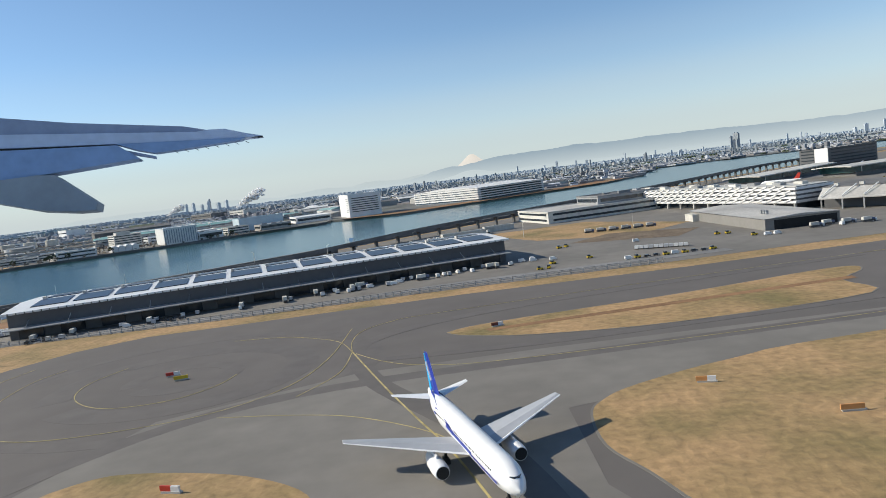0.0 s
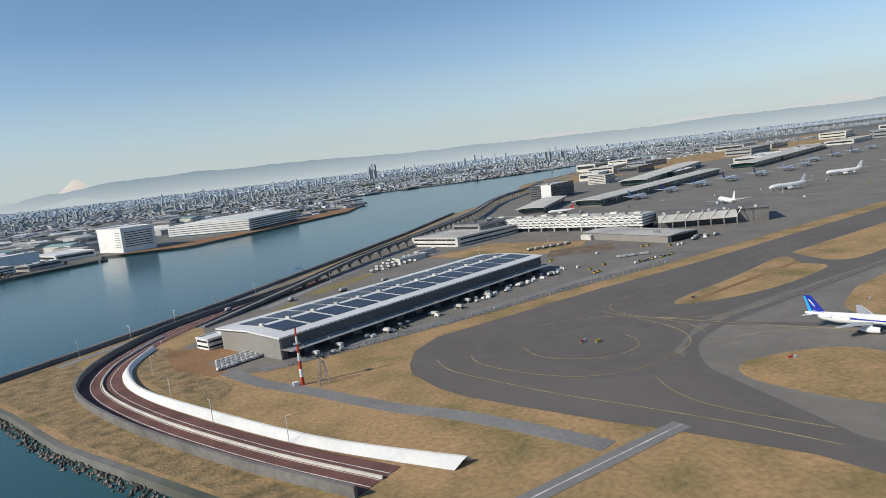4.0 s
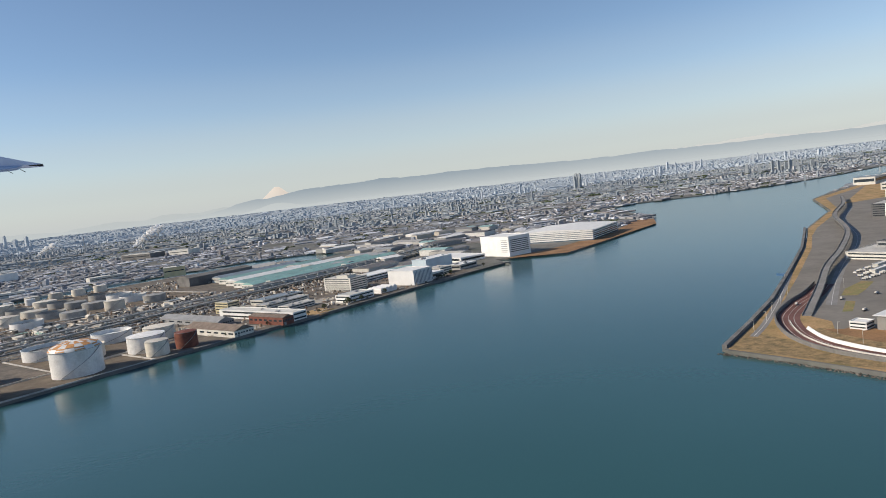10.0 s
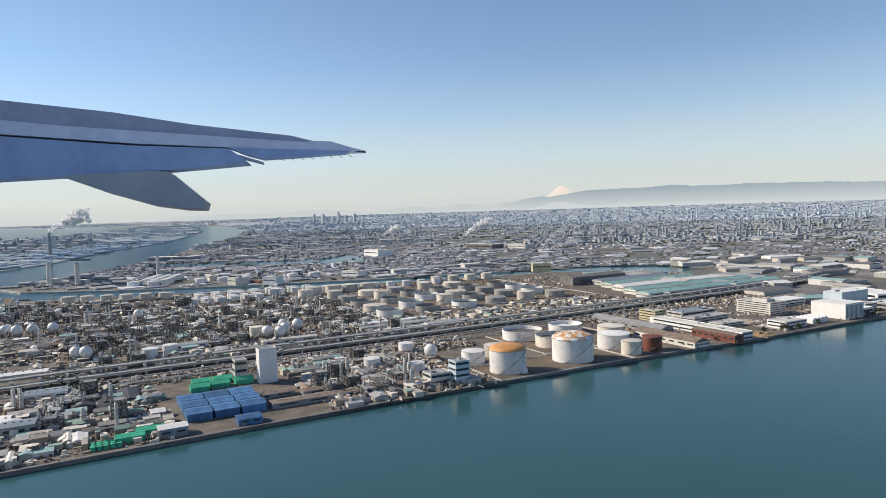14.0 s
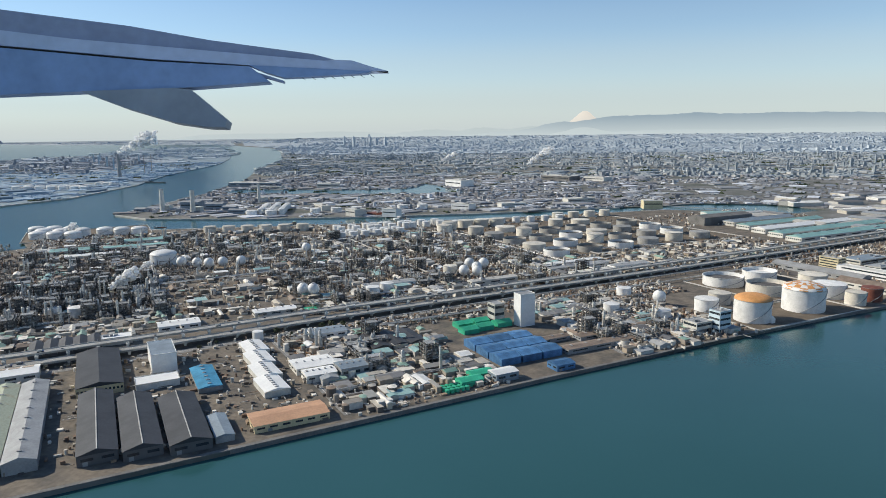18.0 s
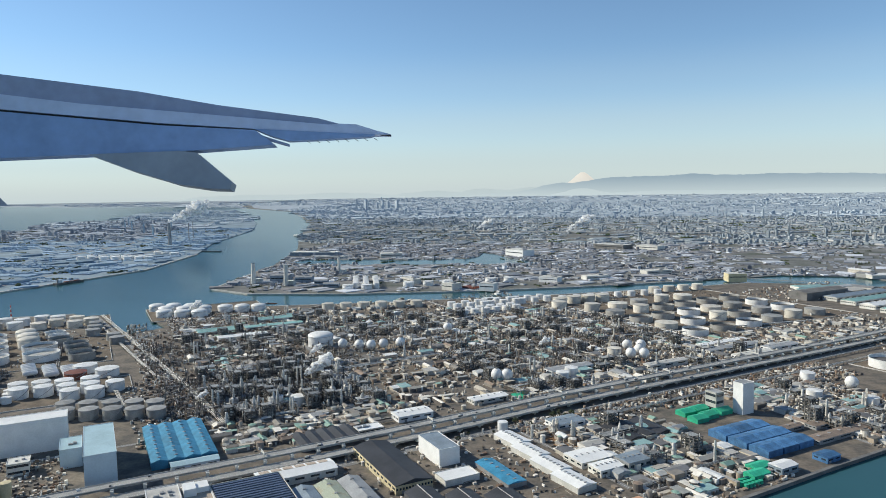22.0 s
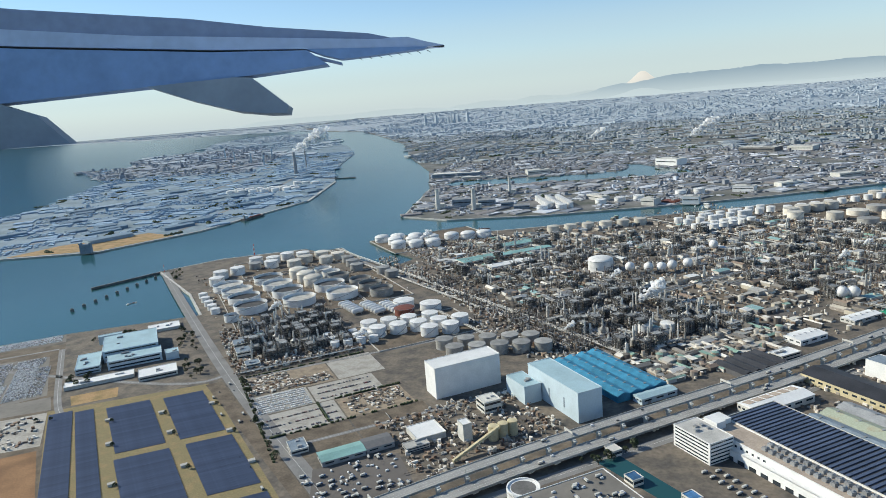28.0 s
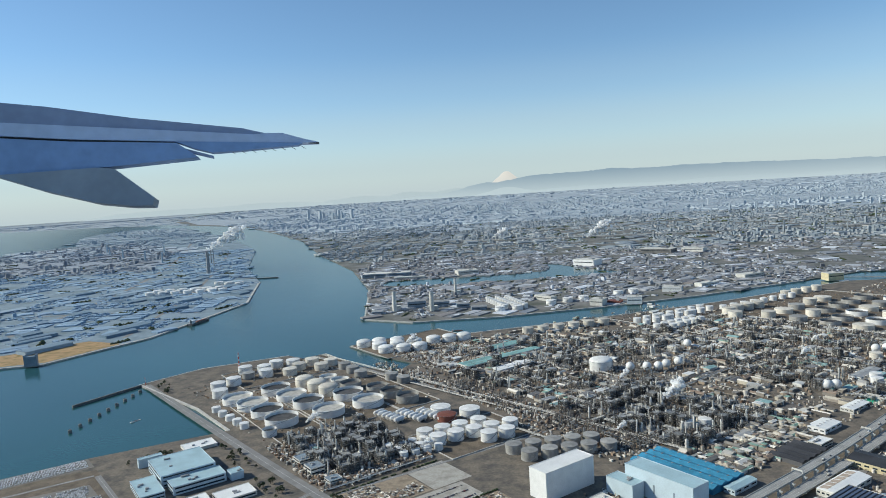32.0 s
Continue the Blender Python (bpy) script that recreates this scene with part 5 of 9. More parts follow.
solar_block(-127.3, -123.5, 47, 101, "long narrow dark blue solar panel field in dry grass", 0.06)
solar_block(-122.6, -119.6, 47, 99.4, "long narrow dark blue solar panel field in dry grass", 0.08)
for ua, ub, va, vb in ((-118.6, -111.4, 77.8, 98.0), (-109.2, -102.4, 77.2, 96.6), (-116.9, -109.1, 57.6, 75.8), (-106.8, -99.9, 57.6, 75.2)):
    solar_block(ua, ub, va, vb, "dark blue solar panel field in dry grass")
solar_block(-115.6, -98.2, 46.6, 55.4, "wide dark blue solar panel field in dry grass")
for u, v in ((-119.0, 92), (-118.6, 82), (-117.8, 68), (-117.0, 58.4), (-110.6, 90), (-109.6, 81), (-108.2, 68), (-107.6, 56.4), (-102.4, 89), (-100.9, 76.2), (-99.2, 64)):
    cab = at_q(thing("inverter_station", "small pale inverter cabin in the solar park", "cabin"), u, v)
    part("cabin", Shape().box(0, 0, 0, 0.9, 0.6, 0.35), OFFWHITE, cab)
    part("cabin_roof", Shape().box(0, 0, 0.352, 1.0, 0.7, 0.04), CONCRETE, cab)
sheet("verge", [Q(-102.6, 99), Q(-99.6, 99), Q(-93.4, 46), Q(-95.2, 46)], 0.014, BROWN_LOT, label="brown grass verge beside the road", category="field")
# ground, car parks and ramps west of the solar park
def ground(name, pts, material, label, z):
    return sheet(name, [Q(u, v) for u, v in pts], z, material, label=label, category="ground")


ground("scrub_ground", [(-176, 158), (-130, 146), (-128, 100), (-126, 60), (-176, 60)], BROWN_LOT, "dark brown scrub ground by the harbour", 0.008)
ground("car_park", [(-157.6, 124.3), (-143.8, 140), (-132.5, 138), (-130.3, 112), (-138.4, 110.6), (-136.6, 88), (-143.3, 104.3), (-155.2, 117.8)], ASPHALT_NEW, "grey car park by the harbour", 0.014)
ground("plot", [(-138.1, 111.2), (-129.6, 110.6), (-128.8, 103.6), (-137.7, 104.8)], ASPHALT_NEW, "empty grey plot", 0.012)
ground("plot", [(-137.4, 103.4), (-129.3, 102.6), (-128.8, 88), (-136.2, 89)], PALE_LOT, "pale scrap plot", 0.012)
ground("earth_field", [(-138.2, 86.9), (-129.1, 86.4), (-127, 66.3), (-131.8, 66.5), (-137.2, 80.7)], RED_EARTH, "bare red-brown earth plot", 0.012)
ground("plot", [(-170.4, 136.1), (-159.8, 135.5), (-158.2, 125.5), (-168.6, 127.3)], PALE_LOT, "pale concrete yard by the water", 0.012)
ground("car_park", [(-152.4, 155.6), (-130.6, 154.8), (-130.1, 148.2), (-153.1, 148.7)], ASPHALT_NEW, "shore car park", 0.012)
ground("pool", [(-166.8, 122.2), (-161.7, 122.1), (-160.7, 115.6), (-165.5, 116.4)], WATER, "dark rainwater pool", 0.012)
ground("pool", [(-154.9, 84.8), (-153.5, 92.4), (-152.2, 89.3), (-152.8, 81)], WATER, "dark rainwater pool", 0.014)
ground("earth_field", [(-160, 98), (-154.7, 97), (-153.6, 93.2), (-155.4, 84), (-158, 84)], RED_EARTH, "red-brown ground between the ramps", 0.011)
ground("earth_field", [(-152.4, 80.4), (-151.1, 86), (-147.6, 70), (-152.4, 68)], RED_EARTH, "red-brown ground between the ramps", 0.012)
ground("grass_plot", [(-149, 104), (-144, 103), (-137.6, 82), (-134, 70), (-138, 70), (-143, 88)], OLIVE, "olive grass between the ramps", 0.011)
ground("plot", [(-164, 95.2), (-158.9, 94.3), (-155.2, 75.5), (-164, 76.8)], ASPHALT, "grey toll yard", 0.012)
ground("grass_plot", [(-126.1, 108.6), (-117.8, 108.2), (-117.9, 103.1), (-125.6, 103.4)], DRY_GRASS, "tan grass plot beside the works", 0.014)
road([Q(-158.3, 121.5), Q(-153.5, 113), Q(-145.9, 104.6), Q(-142.4, 97.1), Q(-139.1, 85.8), Q(-136.7, 77.3), Q(-132.6, 70.2), Q(-132.3, 60)], 0.8, "narrow pale site road", 0.018, PALE_LOT)
road([Q(-147.6, 100), Q(-143.3, 87.2), Q(-140.2, 78.3), Q(-138.3, 68)], 0.9, "grey slip road", 0.02)
road([Q(-151, 92), Q(-150.3, 86), Q(-148.3, 78), Q(-145, 70), Q(-143, 64)], 1.0, "grey slip road", 0.022)
road([Q(-130.4, 142), Q(-128.4, 110.1), Q(-127, 100)], 1.3, "grey works road", 0.018)
road([Q(-174, 143), Q(-153, 143.6), Q(-131, 142.6)], 0.9, "grey shore road", 0.016)
for line, z in (([Q(-180, 117), Q(-166.3, 115.4), Q(-159.6, 111.6), Q(-154.7, 106.2), Q(-151.4, 99.7), Q(-148.7, 91), Q(-146, 82.2), Q(-143.5, 75.1), Q(-141, 69.1), Q(-137.4, 64.8), Q(-130, 60), Q(-118, 51.5), Q(-102, 41.6)], (0.7, 0.8, 0.8, 0.8, 0.8, 0.8, 0.8, 0.8, 0.8, 0.8, 0.9, 1.0, 1.0)), ([Q(-180, 103), Q(-163.2, 100.2), Q(-157.4, 98.8), Q(-154.2, 95), Q(-152, 90), Q(-150.6, 86)], (0.6, 0.6, 0.5, 0.35, 0.2, 0.1))):
    ln = smooth_line([(*p, h) for p, h in zip(line, z)], 6)
    rp = tagged(new("ramp"), "curved pale concrete motorway ramp", "ramp", kind="structure")
    part("deck", Shape().ribbon([p[:2] for p in ln], 1.1, -0.18, 0.0, [p[2] for p in ln]), OFFWHITE, rp)
    part("road_surface", Shape().ribbon([p[:2] for p in ln], 0.85, 0.0, 0.006, [p[2] for p in ln]), ROAD, rp)
    for k in range(3, len(ln) - 2, 4):
        part("pier", Shape().box(ln[k][0], ln[k][1], 0, 0.3, 0.3, ln[k][2] - 0.1), CONCRETE, rp)

# ---- works island: tank farms ----
def farm(r, h, shell, roof, top, label, spots, n=24):
    return place_copies(tank(r, h, shell, roof, label, top, n), spots)


farm(4.25, 2.0, TANK_WHITE, TANK_DECK, "open", "wide white floating-roof tank with a dark sunken deck", [(-87.6, 155.0), (-87.3, 145.5), (-76.0, 154.5), (-78.0, 173.5), (-64.5, 153.1)], 36)
farm(4.25, 1.9, TANK_WHITE, PALE_DECK, "open", "wide white floating-roof tank with a pale sunken deck", [(-89.8, 172.3), (-88.3, 164.2), (-77.0, 164.0), (-75.0, 143.8), (-63.6, 143.1)], 36)
farm(3.1, 2.0, TANK_GREY, TANK_DECK, "open", "grey floating-roof tank with a dark sunken deck", [(-55.8, 151.9), (-55.1, 145.2), (-54.3, 137.7), (-59.8, 160.7)], 30)
farm(2.7, 1.9, TANK_WHITE, PALE_DECK, "open", "white floating-roof tank with a pale deck", [(-61.5, 172.4), (-60.4, 166.7)], 28)
farm(1.75, 1.7, TANK_WHITE, TANK_DECK, "open", "small white open-topped tank beside the process plant", [(-92.9, 139.1)], 24)
farm(2.75, 2.5, TANK_CREAM, TANK_CREAM, "dome", "cream tank with a domed roof", [(-68.9, 173.4), (-68.0, 166.6), (-67.4, 159.9)], 28)
farm(1.2, 1.4, TANK_WHITE, TANK_WHITE, "cone", "small white tank in a row along the harbour road", [(-97.2, 168), (-97.0, 163), (-96.6, 158), (-96.2, 153.4), (-95.8, 149)], 20)
farm(2.3, 2.3, TANK_WHITE, TANK_WHITE, "cone", "white storage tank by the harbour", [(-77, 203.5), (-71.8, 200), (-66.4, 203), (-61.6, 200), (-73.4, 194), (-90, 190), (-84.6, 192), (-92, 181.5)])
farm(2.3, 2.1, TANK_CREAM, TANK_CREAM, "cone", "cream storage tank by the harbour", [(-56, 197), (-51.8, 191), (-62, 194), (-56.6, 188), (-66.8, 190)])
farm(2.0, 2.0, TANK_GREY, TANK_GREY, "cone", "plain grey steel storage tank", [(-78.5, 196), (-50.6, 183), (-51, 176.5), (-51.6, 169.8), (-46.2, 160), (-45.6, 154)])
farm(1.9, 2.1, TANK_WHITE, TANK_WHITE, "cone", "white tank in a close cluster", [(-66.4, 110.8), (-62, 110), (-57.6, 109), (-66, 106), (-61.4, 105.4), (-57, 104.4), (-52.6, 103.4), (-52.6, 108.4), (-56.4, 99.6), (-51.8, 98.8), (-47.8, 102.4)])
farm(1.0, 1.3, TANK_WHITE, TANK_WHITE, "cone", "small white tank in a close cluster", [(-76 + 2.7 * i, 104.5 + 3 * j - 0.5 * i) for i in range(4) for j in range(3)], 18)
farm(1.75, 2.0, TANK_GREY, TANK_GREY, "cone", "grey upright tank in a double row", [(-57, 90.4), (-53, 88.6), (-49, 86.8), (-45, 84.8), (-41.4, 82.8), (-57, 85.4), (-53, 83.6), (-49, 81.8), (-45.2, 79.8), (-41.6, 77.6)])
farm(2.4, 1.6, RUST, RUST, "cone", "rust-red painted storage tank", [(-55.5, 117.4)])
farm(2.6, 1.8, TANK_WHITE, TANK_WHITE, "cone", "squat white steel storage tank", [(-53.5, 123), (-49, 116.6)])
farm(2.7, 1.9, TANK_WHITE, TANK_WHITE, "dome", "white domed tank on the harbour tip", [(-30.5, 207), (-25, 205), (-19.5, 201), (-28, 199.6), (-22.4, 196), (-16, 194), (-29.4, 192.4), (-24, 189), (-18.6, 186.6), (-9, 192), (-3.6, 189.4), (1.8, 187.4)])
farm(3.4, 2.9, TANK_WHITE, TANK_WHITE, "dome", "large white domed gas tank", [(4, 121)], 36)
farm(1.7, 2.3, TANK_CREAM, TANK_CREAM, "cone", "cream tank beside the spheres", [(64, 70.4)])
sp = [(7.6, 113), (11, 109.6), (13.6, 107.6), (17, 107.4), (21.5, 106.5)]
place_copies(sphere_tank(1.3, "white gas sphere on legs"), sp + [(71, 73.4), (74, 71.6), (65.4, 66), (67.8, 64), (70, 68), (26.6, 66), (28.4, 64.6), (86, 24), (42, 118)])
# northern tank farm by the canal
spots = [(102 + 11.5 * i + rnd.uniform(-0.8, 0.8), 79 + 11.4 * j + 0.5 * i) for i in range(6) for j in range(5) if not (i > 4 and j > 3)]
rnd.shuffle(spots)
farm(3.7, 1.8, TANK_WHITE, TANK_DECK, "open", "wide pale floating-roof tank of the canal tank farm", spots[:6], 23)
farm(3.6, 1.7, TANK_GREY, TANK_DECK, "open", "wide grey floating-roof tank of the canal tank farm", spots[6:14], 23)
farm(3.4, 1.7, TANK_CREAM, TANK_CREAM, "cone", "cream tank of the canal tank farm", spots[14:18], 23)
farm(3.1, 1.9, TANK_GREY, TANK_GREY, "cone", "grey tank of the canal tank farm", spots[18:24], 23)
farm(2.6, 2.6, TANK_CREAM, TANK_CREAM, "cone", "smaller cream tank of the canal tank farm", spots[24:] + [(100, 140), (95, 134), (107, 141), (113, 140), (119, 139)])
farm(1.5, 1.9, TANK_WHITE, TANK_WHITE, "cone", "small white upright storage tank", [(60 + 4.2 * i, 140 + 4 * j) for i in range(6) for j in range(2)] + [(79, 16), (85, 33), (74, 24), (-20, 74), (-16, 72), (40, 60), (44, 62)], 20)

# horizontal pressure tanks
bul = thing("pressure_tank", "white horizontal pressure tank on saddles", "tank")
body = Shape().lathe(0, 0, [(0.05, -1.6), (0.4, -1.5), (0.6, -1.2), (0.6, 1.2), (0.4, 1.5), (0.05, 1.6)], 14)
body.v = [(z, y, x + 0.85) for x, y, z in body.v]
part("vessel", body, TANK_WHITE, bul, smooth=True)
for x in (-0.8, 0.8):
    part("saddle", Shape().box(x, 0, 0, 0.2, 0.9, 0.5), CONCRETE, bul)
first = True
for c, (u, v) in enumerate(((-66, 131), (-61.5, 127.5), (-57.4, 124.4))):
    for i in range(6):
        m = pose(*Q(u + 0.2 * i, v - 1.7 * i + 2), 0.006, 0, 0, A40 + 12)
        if first:
            bul.matrix_basis, first = m, False
        else:
            copy_thing(bul, m)

# ---- works island: process plant ----
def column(r, h, seed):
    """A process column: shell, platforms; the riser pipe stands beside it."""
    sh = Shape().lathe(0, 0, [(r, 0), (r, h * 0.55), (r * 0.8, h * 0.6), (r * 0.8, h), (r * 0.5, h + r * 0.4), (r * 0.2, h + r * 0.5)], 12)
    sh.bar((-r * 1.2, 0.1, 0), (-r * 1.2, 0.1, h * 0.95), 0.05)
    ob = base("process_column", sh, PIPE, "tall grey steel process column with platforms", "column", True)
    z = h * 0.62
    part("platform", Shape().lathe(0, 0, [(r * 1.45, z), (r * 1.45, z + 0.05), (r * 0.8, z + 0.04)], 10), STEEL, ob)
    return ob


def process_frame(w, d, floors, seed):
    """An open steel frame with floors, vessels, pipes and cable trays inside."""
    r = random.Random(seed)
    h = floors * 0.55
    fr = Shape()
    for i in range(4):
        for j in range(3):
            fr.box((i / 3 - 0.5) * w, (j / 2 - 0.5) * d, 0, 0.15, 0.15, h + 0.1)
    for f in range(1, floors + 1):
        for j in range(3):
            fr.box(0, (j / 2 - 0.5) * d, f * 0.55, w, 0.14, 0.12)
        for i in range(4):
            fr.box((i / 3 - 0.5) * w, 0, f * 0.55, 0.14, d, 0.12)
    for k in range(10):
        i, f = r.randint(0, 2), r.randint(0, floors - 1)
        y = r.choice((-0.5, 0.5)) * d
        fr.bar(((i / 3 - 0.5) * w, y, f * 0.55), (((i + 1) / 3 - 0.5) * w, y, (f + 1) * 0.55), 0.05)
    ob = base("process_unit", fr, STEEL_DK, "open brown-grey steel process structure full of pipes and vessels", "process unit")
    gr = Shape()
    for f in range(1, floors + 1):
        if r.random() < 0.75:
            gr.box(r.uniform(-0.2, 0.2) * w, r.uniform(-0.15, 0.15) * d, f * 0.55 + 0.125, w * r.uniform(0.6, 0.95), d * r.uniform(0.6, 0.95), 0.04)
        for k in range(4):
            gr.box(r.uniform(-0.36, 0.36) * w, r.uniform(-0.36, 0.36) * d, (f - 1) * 0.55 + 0.09, w * r.uniform(0.1, 0.28), d * r.uniform(0.12, 0.3), r.uniform(0.2, 0.46))
    part("grating", gr, STEEL, ob)
    pp = Shape()
    for k in range(3):
        x, y, z = r.uniform(-0.45, 0.45) * w, r.uniform(-0.4, 0.4) * d, r.randint(0, floors - 1) * 0.55 + 0.1
        pp.lathe(x, y, [(0.05, z), (0.26, z + 0.06), (0.26, z + r.uniform(0.5, 1.4)), (0.05, z + 1.5)], 10)
    for k in range(13):
        x, y, z = r.uniform(-0.5, 0.5) * w, r.uniform(-0.5, 0.5) * d, r.uniform(0.1, h)
        a = r.choice(((1, 0, 0), (0, 1, 0), (0, 0, 1)))
        ln = r.uniform(0.6, 1.8)
        q = (max(-w * 0.6, min(w * 0.6, x + a[0] * ln)), max(-d * 0.6, min(d * 0.6, y + a[1] * ln)), min(h + 0.6, z + a[2] * ln))
        if (Vector(q) - Vector((x, y, z))).length > 0.1:
            pp.bar((x, y, z), q, r.uniform(0.05, 0.1), 5)
    part("pipework", pp, PIPE, ob)
    return ob


def furnace(seed):
    ob = base("furnace", Shape().box(0, 0, 0, 1.6, 1.1, 1.4), STEEL, "brown steel furnace box with a stack", "furnace")
    part("hood", Shape().lathe(0, 0, [(0.6, 1.4), (0.26, 1.75)], 8), STEEL, ob)
    part("stack", Shape().cyl(0, 0, 1.74, 3.4, 0.2, 12, 0.16), PIPE, ob, smooth=True)
    return ob


def cooler(seed):
    dk = Shape().box(0, 0, 0.8, 4.0, 1.2, 0.18, bottom=True)
    for x in (-1.9, -0.6, 0.6, 1.9):
        for y in (-0.5, 0.5):
            dk.box(x, y, 0, 0.08, 0.08, 0.8)
    ob = base("air_cooler", dk, STEEL, "raised bank of round air-cooler fans", "air cooler")
    for k in range(4):
        part("fan_ring", Shape().lathe(-1.5 + k, 0, [(0.42, 0.98), (0.42, 1.1), (0.38, 1.1), (0.38, 1.0)], 14), PIPE, ob)
    return ob


COLUMNS = [column(0.28, 2.9, 1), column(0.22, 2.2, 2), column(0.36, 2.4, 3), column(0.2, 3.6, 4)]
FRAMES = [process_frame(3.2, 2.2, 3, 1), process_frame(2.4, 2.0, 5, 2), process_frame(4.2, 2.4, 2, 3), process_frame(3.0, 1.8, 2, 4), process_frame(2.2, 2.2, 4, 5)]
FURN, COOL = furnace(1), cooler(2)
used = set()


def drop(proto, u, v, turn):
    m = pose(*Q(u, v), 0.006, 0, 0, A40 + turn)
    if proto in used:
        return copy_thing(proto, m)
    used.add(proto)
    proto.matrix_basis = m
    return proto


def small_shed_kind(seed):
    r = random.Random(seed)
    w, d, h = r.uniform(1.6, 4.2), r.uniform(1.2, 2.6), r.uniform(0.45, 1.0)
    ob = base("works_shed", Shape().box(0, 0, 0, w, d, h), WALL_MIX, "small works building with a plain roof", "shed")
    rf = Shape().gable(0, 0, h + 0.003, w + 0.12, d + 0.12, r.uniform(0.15, 0.4)) if r.random() < 0.5 else Shape().box(0, 0, h + 0.003, w + 0.08, d + 0.08, 0.06)
    part("roof", rf, ROOF_MIX, ob)
    return ob


SHEDS = [small_shed_kind(k) for k in range(9)]
KEEP_CLEAR = []


def rect(u0, u1, v0, v1):
    KEEP_CLEAR.append((u0, u1, v0, v1))


for q in ((-70, -55, 66, 75), (-58, -34, 46, 72), (-80, -60, 47, 63), (-100, -72, 64, 100), (-129, -92, 44, 150), (-70, -40, 74, 140), (-98, -44, 134, 222), (-36, 8, 182, 214), (-104, 210, 36.5, 50), (98, 172, 74, 142), (-90, 13, -2, 43), (39, 58, 3, 33), (86, 132, 2, 36), (-4, 24, 103, 125), (62, 78, 60, 76), (168, 242, 54, 116), (130, 152, 0, 36), (152, 172, 0, 34), (172, 216, 2, 36)):
    rect(*q)


def clear(u, v, m=1.2):
    return not any(a - m < u < b + m and c - m < v < d + m for a, b, c, d in KEEP_CLEAR)


r = random.Random(21)
# dense dark process areas
n_shed = 0
for ua, ub, va, vb, step in ((-91.5, -71, 106, 132, 2.6), (-30, 0, 66, 104, 3.2), (0, 58, 98, 150, 5.0), (26, 96, 52, 96, 5.6), (-28, 0, 106, 150, 5.2), (58, 96, 98, 140, 6.2), (62, 80, 8, 34, 4.0), (24, 34, 12, 34, 4.0), (14, 24, 20, 36, 5.0), (-26, 30, 150, 180, 7)):
    v = va
    while v < vb:
        u = ua
        while u < ub:
            pu, pv = u + r.uniform(-0.5, 0.5), v + r.uniform(-0.5, 0.5)
            inzone = ua < -70 or clear(pu, pv)
            if inzone:
                k = r.random()
                turn = r.choice((0, 90, 180, 270))
                if k < (0.6 if step < 3.5 else 0.3):
                    drop(r.choice(FRAMES), pu, pv, turn)
                elif k < (0.74 if step < 3.5 else 0.42):
                    for c in range(r.randint(1, 2)):
                        drop(r.choice(COLUMNS), pu + c * 0.9 - 0.9, pv + r.uniform(-0.5, 0.5), turn)
                elif k < (0.80 if step < 3.5 else 0.46):
                    drop(FURN, pu, pv, turn)
                elif k < (0.86 if step < 3.5 else 0.50):
                    drop(COOL, pu, pv, turn)
                elif k < 0.88 and n_shed < 230:
                    drop(r.choice(SHEDS), pu, pv, turn)
                    n_shed += 1
            u += step
        v += step * 0.95
# scattered works buildings between them
for ua, ub, va, vb, n in ((14, 38, 4, 36, 26), (58, 88, 3, 36, 28), (130, 205, 4, 44, 55), (-30, 98, 52, 180, 60), (98, 172, 54, 74, 24), (-60, 0, 52, 64, 8)):
    for k in range(n):
        u, v = r.uniform(ua, ub), r.uniform(va, vb)
        if clear(u, v, 1.5):
            drop(r.choice(SHEDS), u, v, r.choice((0, 90)))
def infill(zones, n, seed):
    """Low plant buildings, switch houses, small tanks and pipe bridges between the units, too many to count."""
    q, walls, roofs = random.Random(seed), Shape(), Shape()
    a = radians(A40)
    for k in range(n):
        ua, ub, va, vb = zones[q.randrange(len(zones))]
        u, v = q.uniform(ua, ub), q.uniform(va, vb)
        if not clear(u, v, 0.8):
            continue
        x, y = Q(u, v)
        c, turn = q.random(), a + q.choice((0, math.pi / 2))
        w, d, h = q.uniform(0.8, 3.0), q.uniform(0.6, 1.6), q.uniform(0.3, 0.9)
        if c < 0.34:
            walls.box(x, y, 0, w, d, h, turn)
            roofs.box(x, y, h + 0.003, w + 0.06, d + 0.06, 0.04, turn)
        elif c < 0.52:
            walls.box(x, y, 0, w * 1.4, d, h, turn)
            roofs.gable(x, y, h + 0.003, w * 1.4 + 0.08, d + 0.1, d * 0.25, turn)
        elif c < 0.7:
            r_ = q.uniform(0.3, 0.8)
            walls.cyl(x, y, 0, h * 1.5, r_, 12)
            roofs.lathe(x, y, [(r_ * 1.02, h * 1.5), (0.04, h * 1.5 + r_ * 0.2)], 12)
        elif c < 0.88:
            for i in range(q.randint(2, 5)):
                e = (Q(u + 0.22 * i, v), Q(u + 0.22 * i, v + w * 1.5)) if turn == a else (Q(u, v + 0.22 * i), Q(u + w * 1.5, v + 0.22 * i))
                walls.bar((*e[0], 0.4), (*e[1], 0.4), 0.05, 5)
            for e in (Q(u, v), Q(u + 0.6, v)):
                walls.box(*e, 0, 0.08, 0.08, 0.4, a)
        else:
            for i in range(q.randint(3, 7)):
                e = Q(u + q.uniform(-1, 1), v + q.uniform(-1, 1))
                walls.box(*e, 0, q.uniform(0.2, 0.5), q.uniform(0.2, 0.4), q.uniform(0.15, 0.4), turn)
    single("plant_buildings", walls, PLANT_WALLS, "low plant buildings, pipe bridges and small tanks", "plant buildings", kind="stuff")
    single("plant_roofs", roofs, PLANT_ROOFS, "sheet and concrete roofs of the small plant buildings", "plant buildings", kind="stuff")


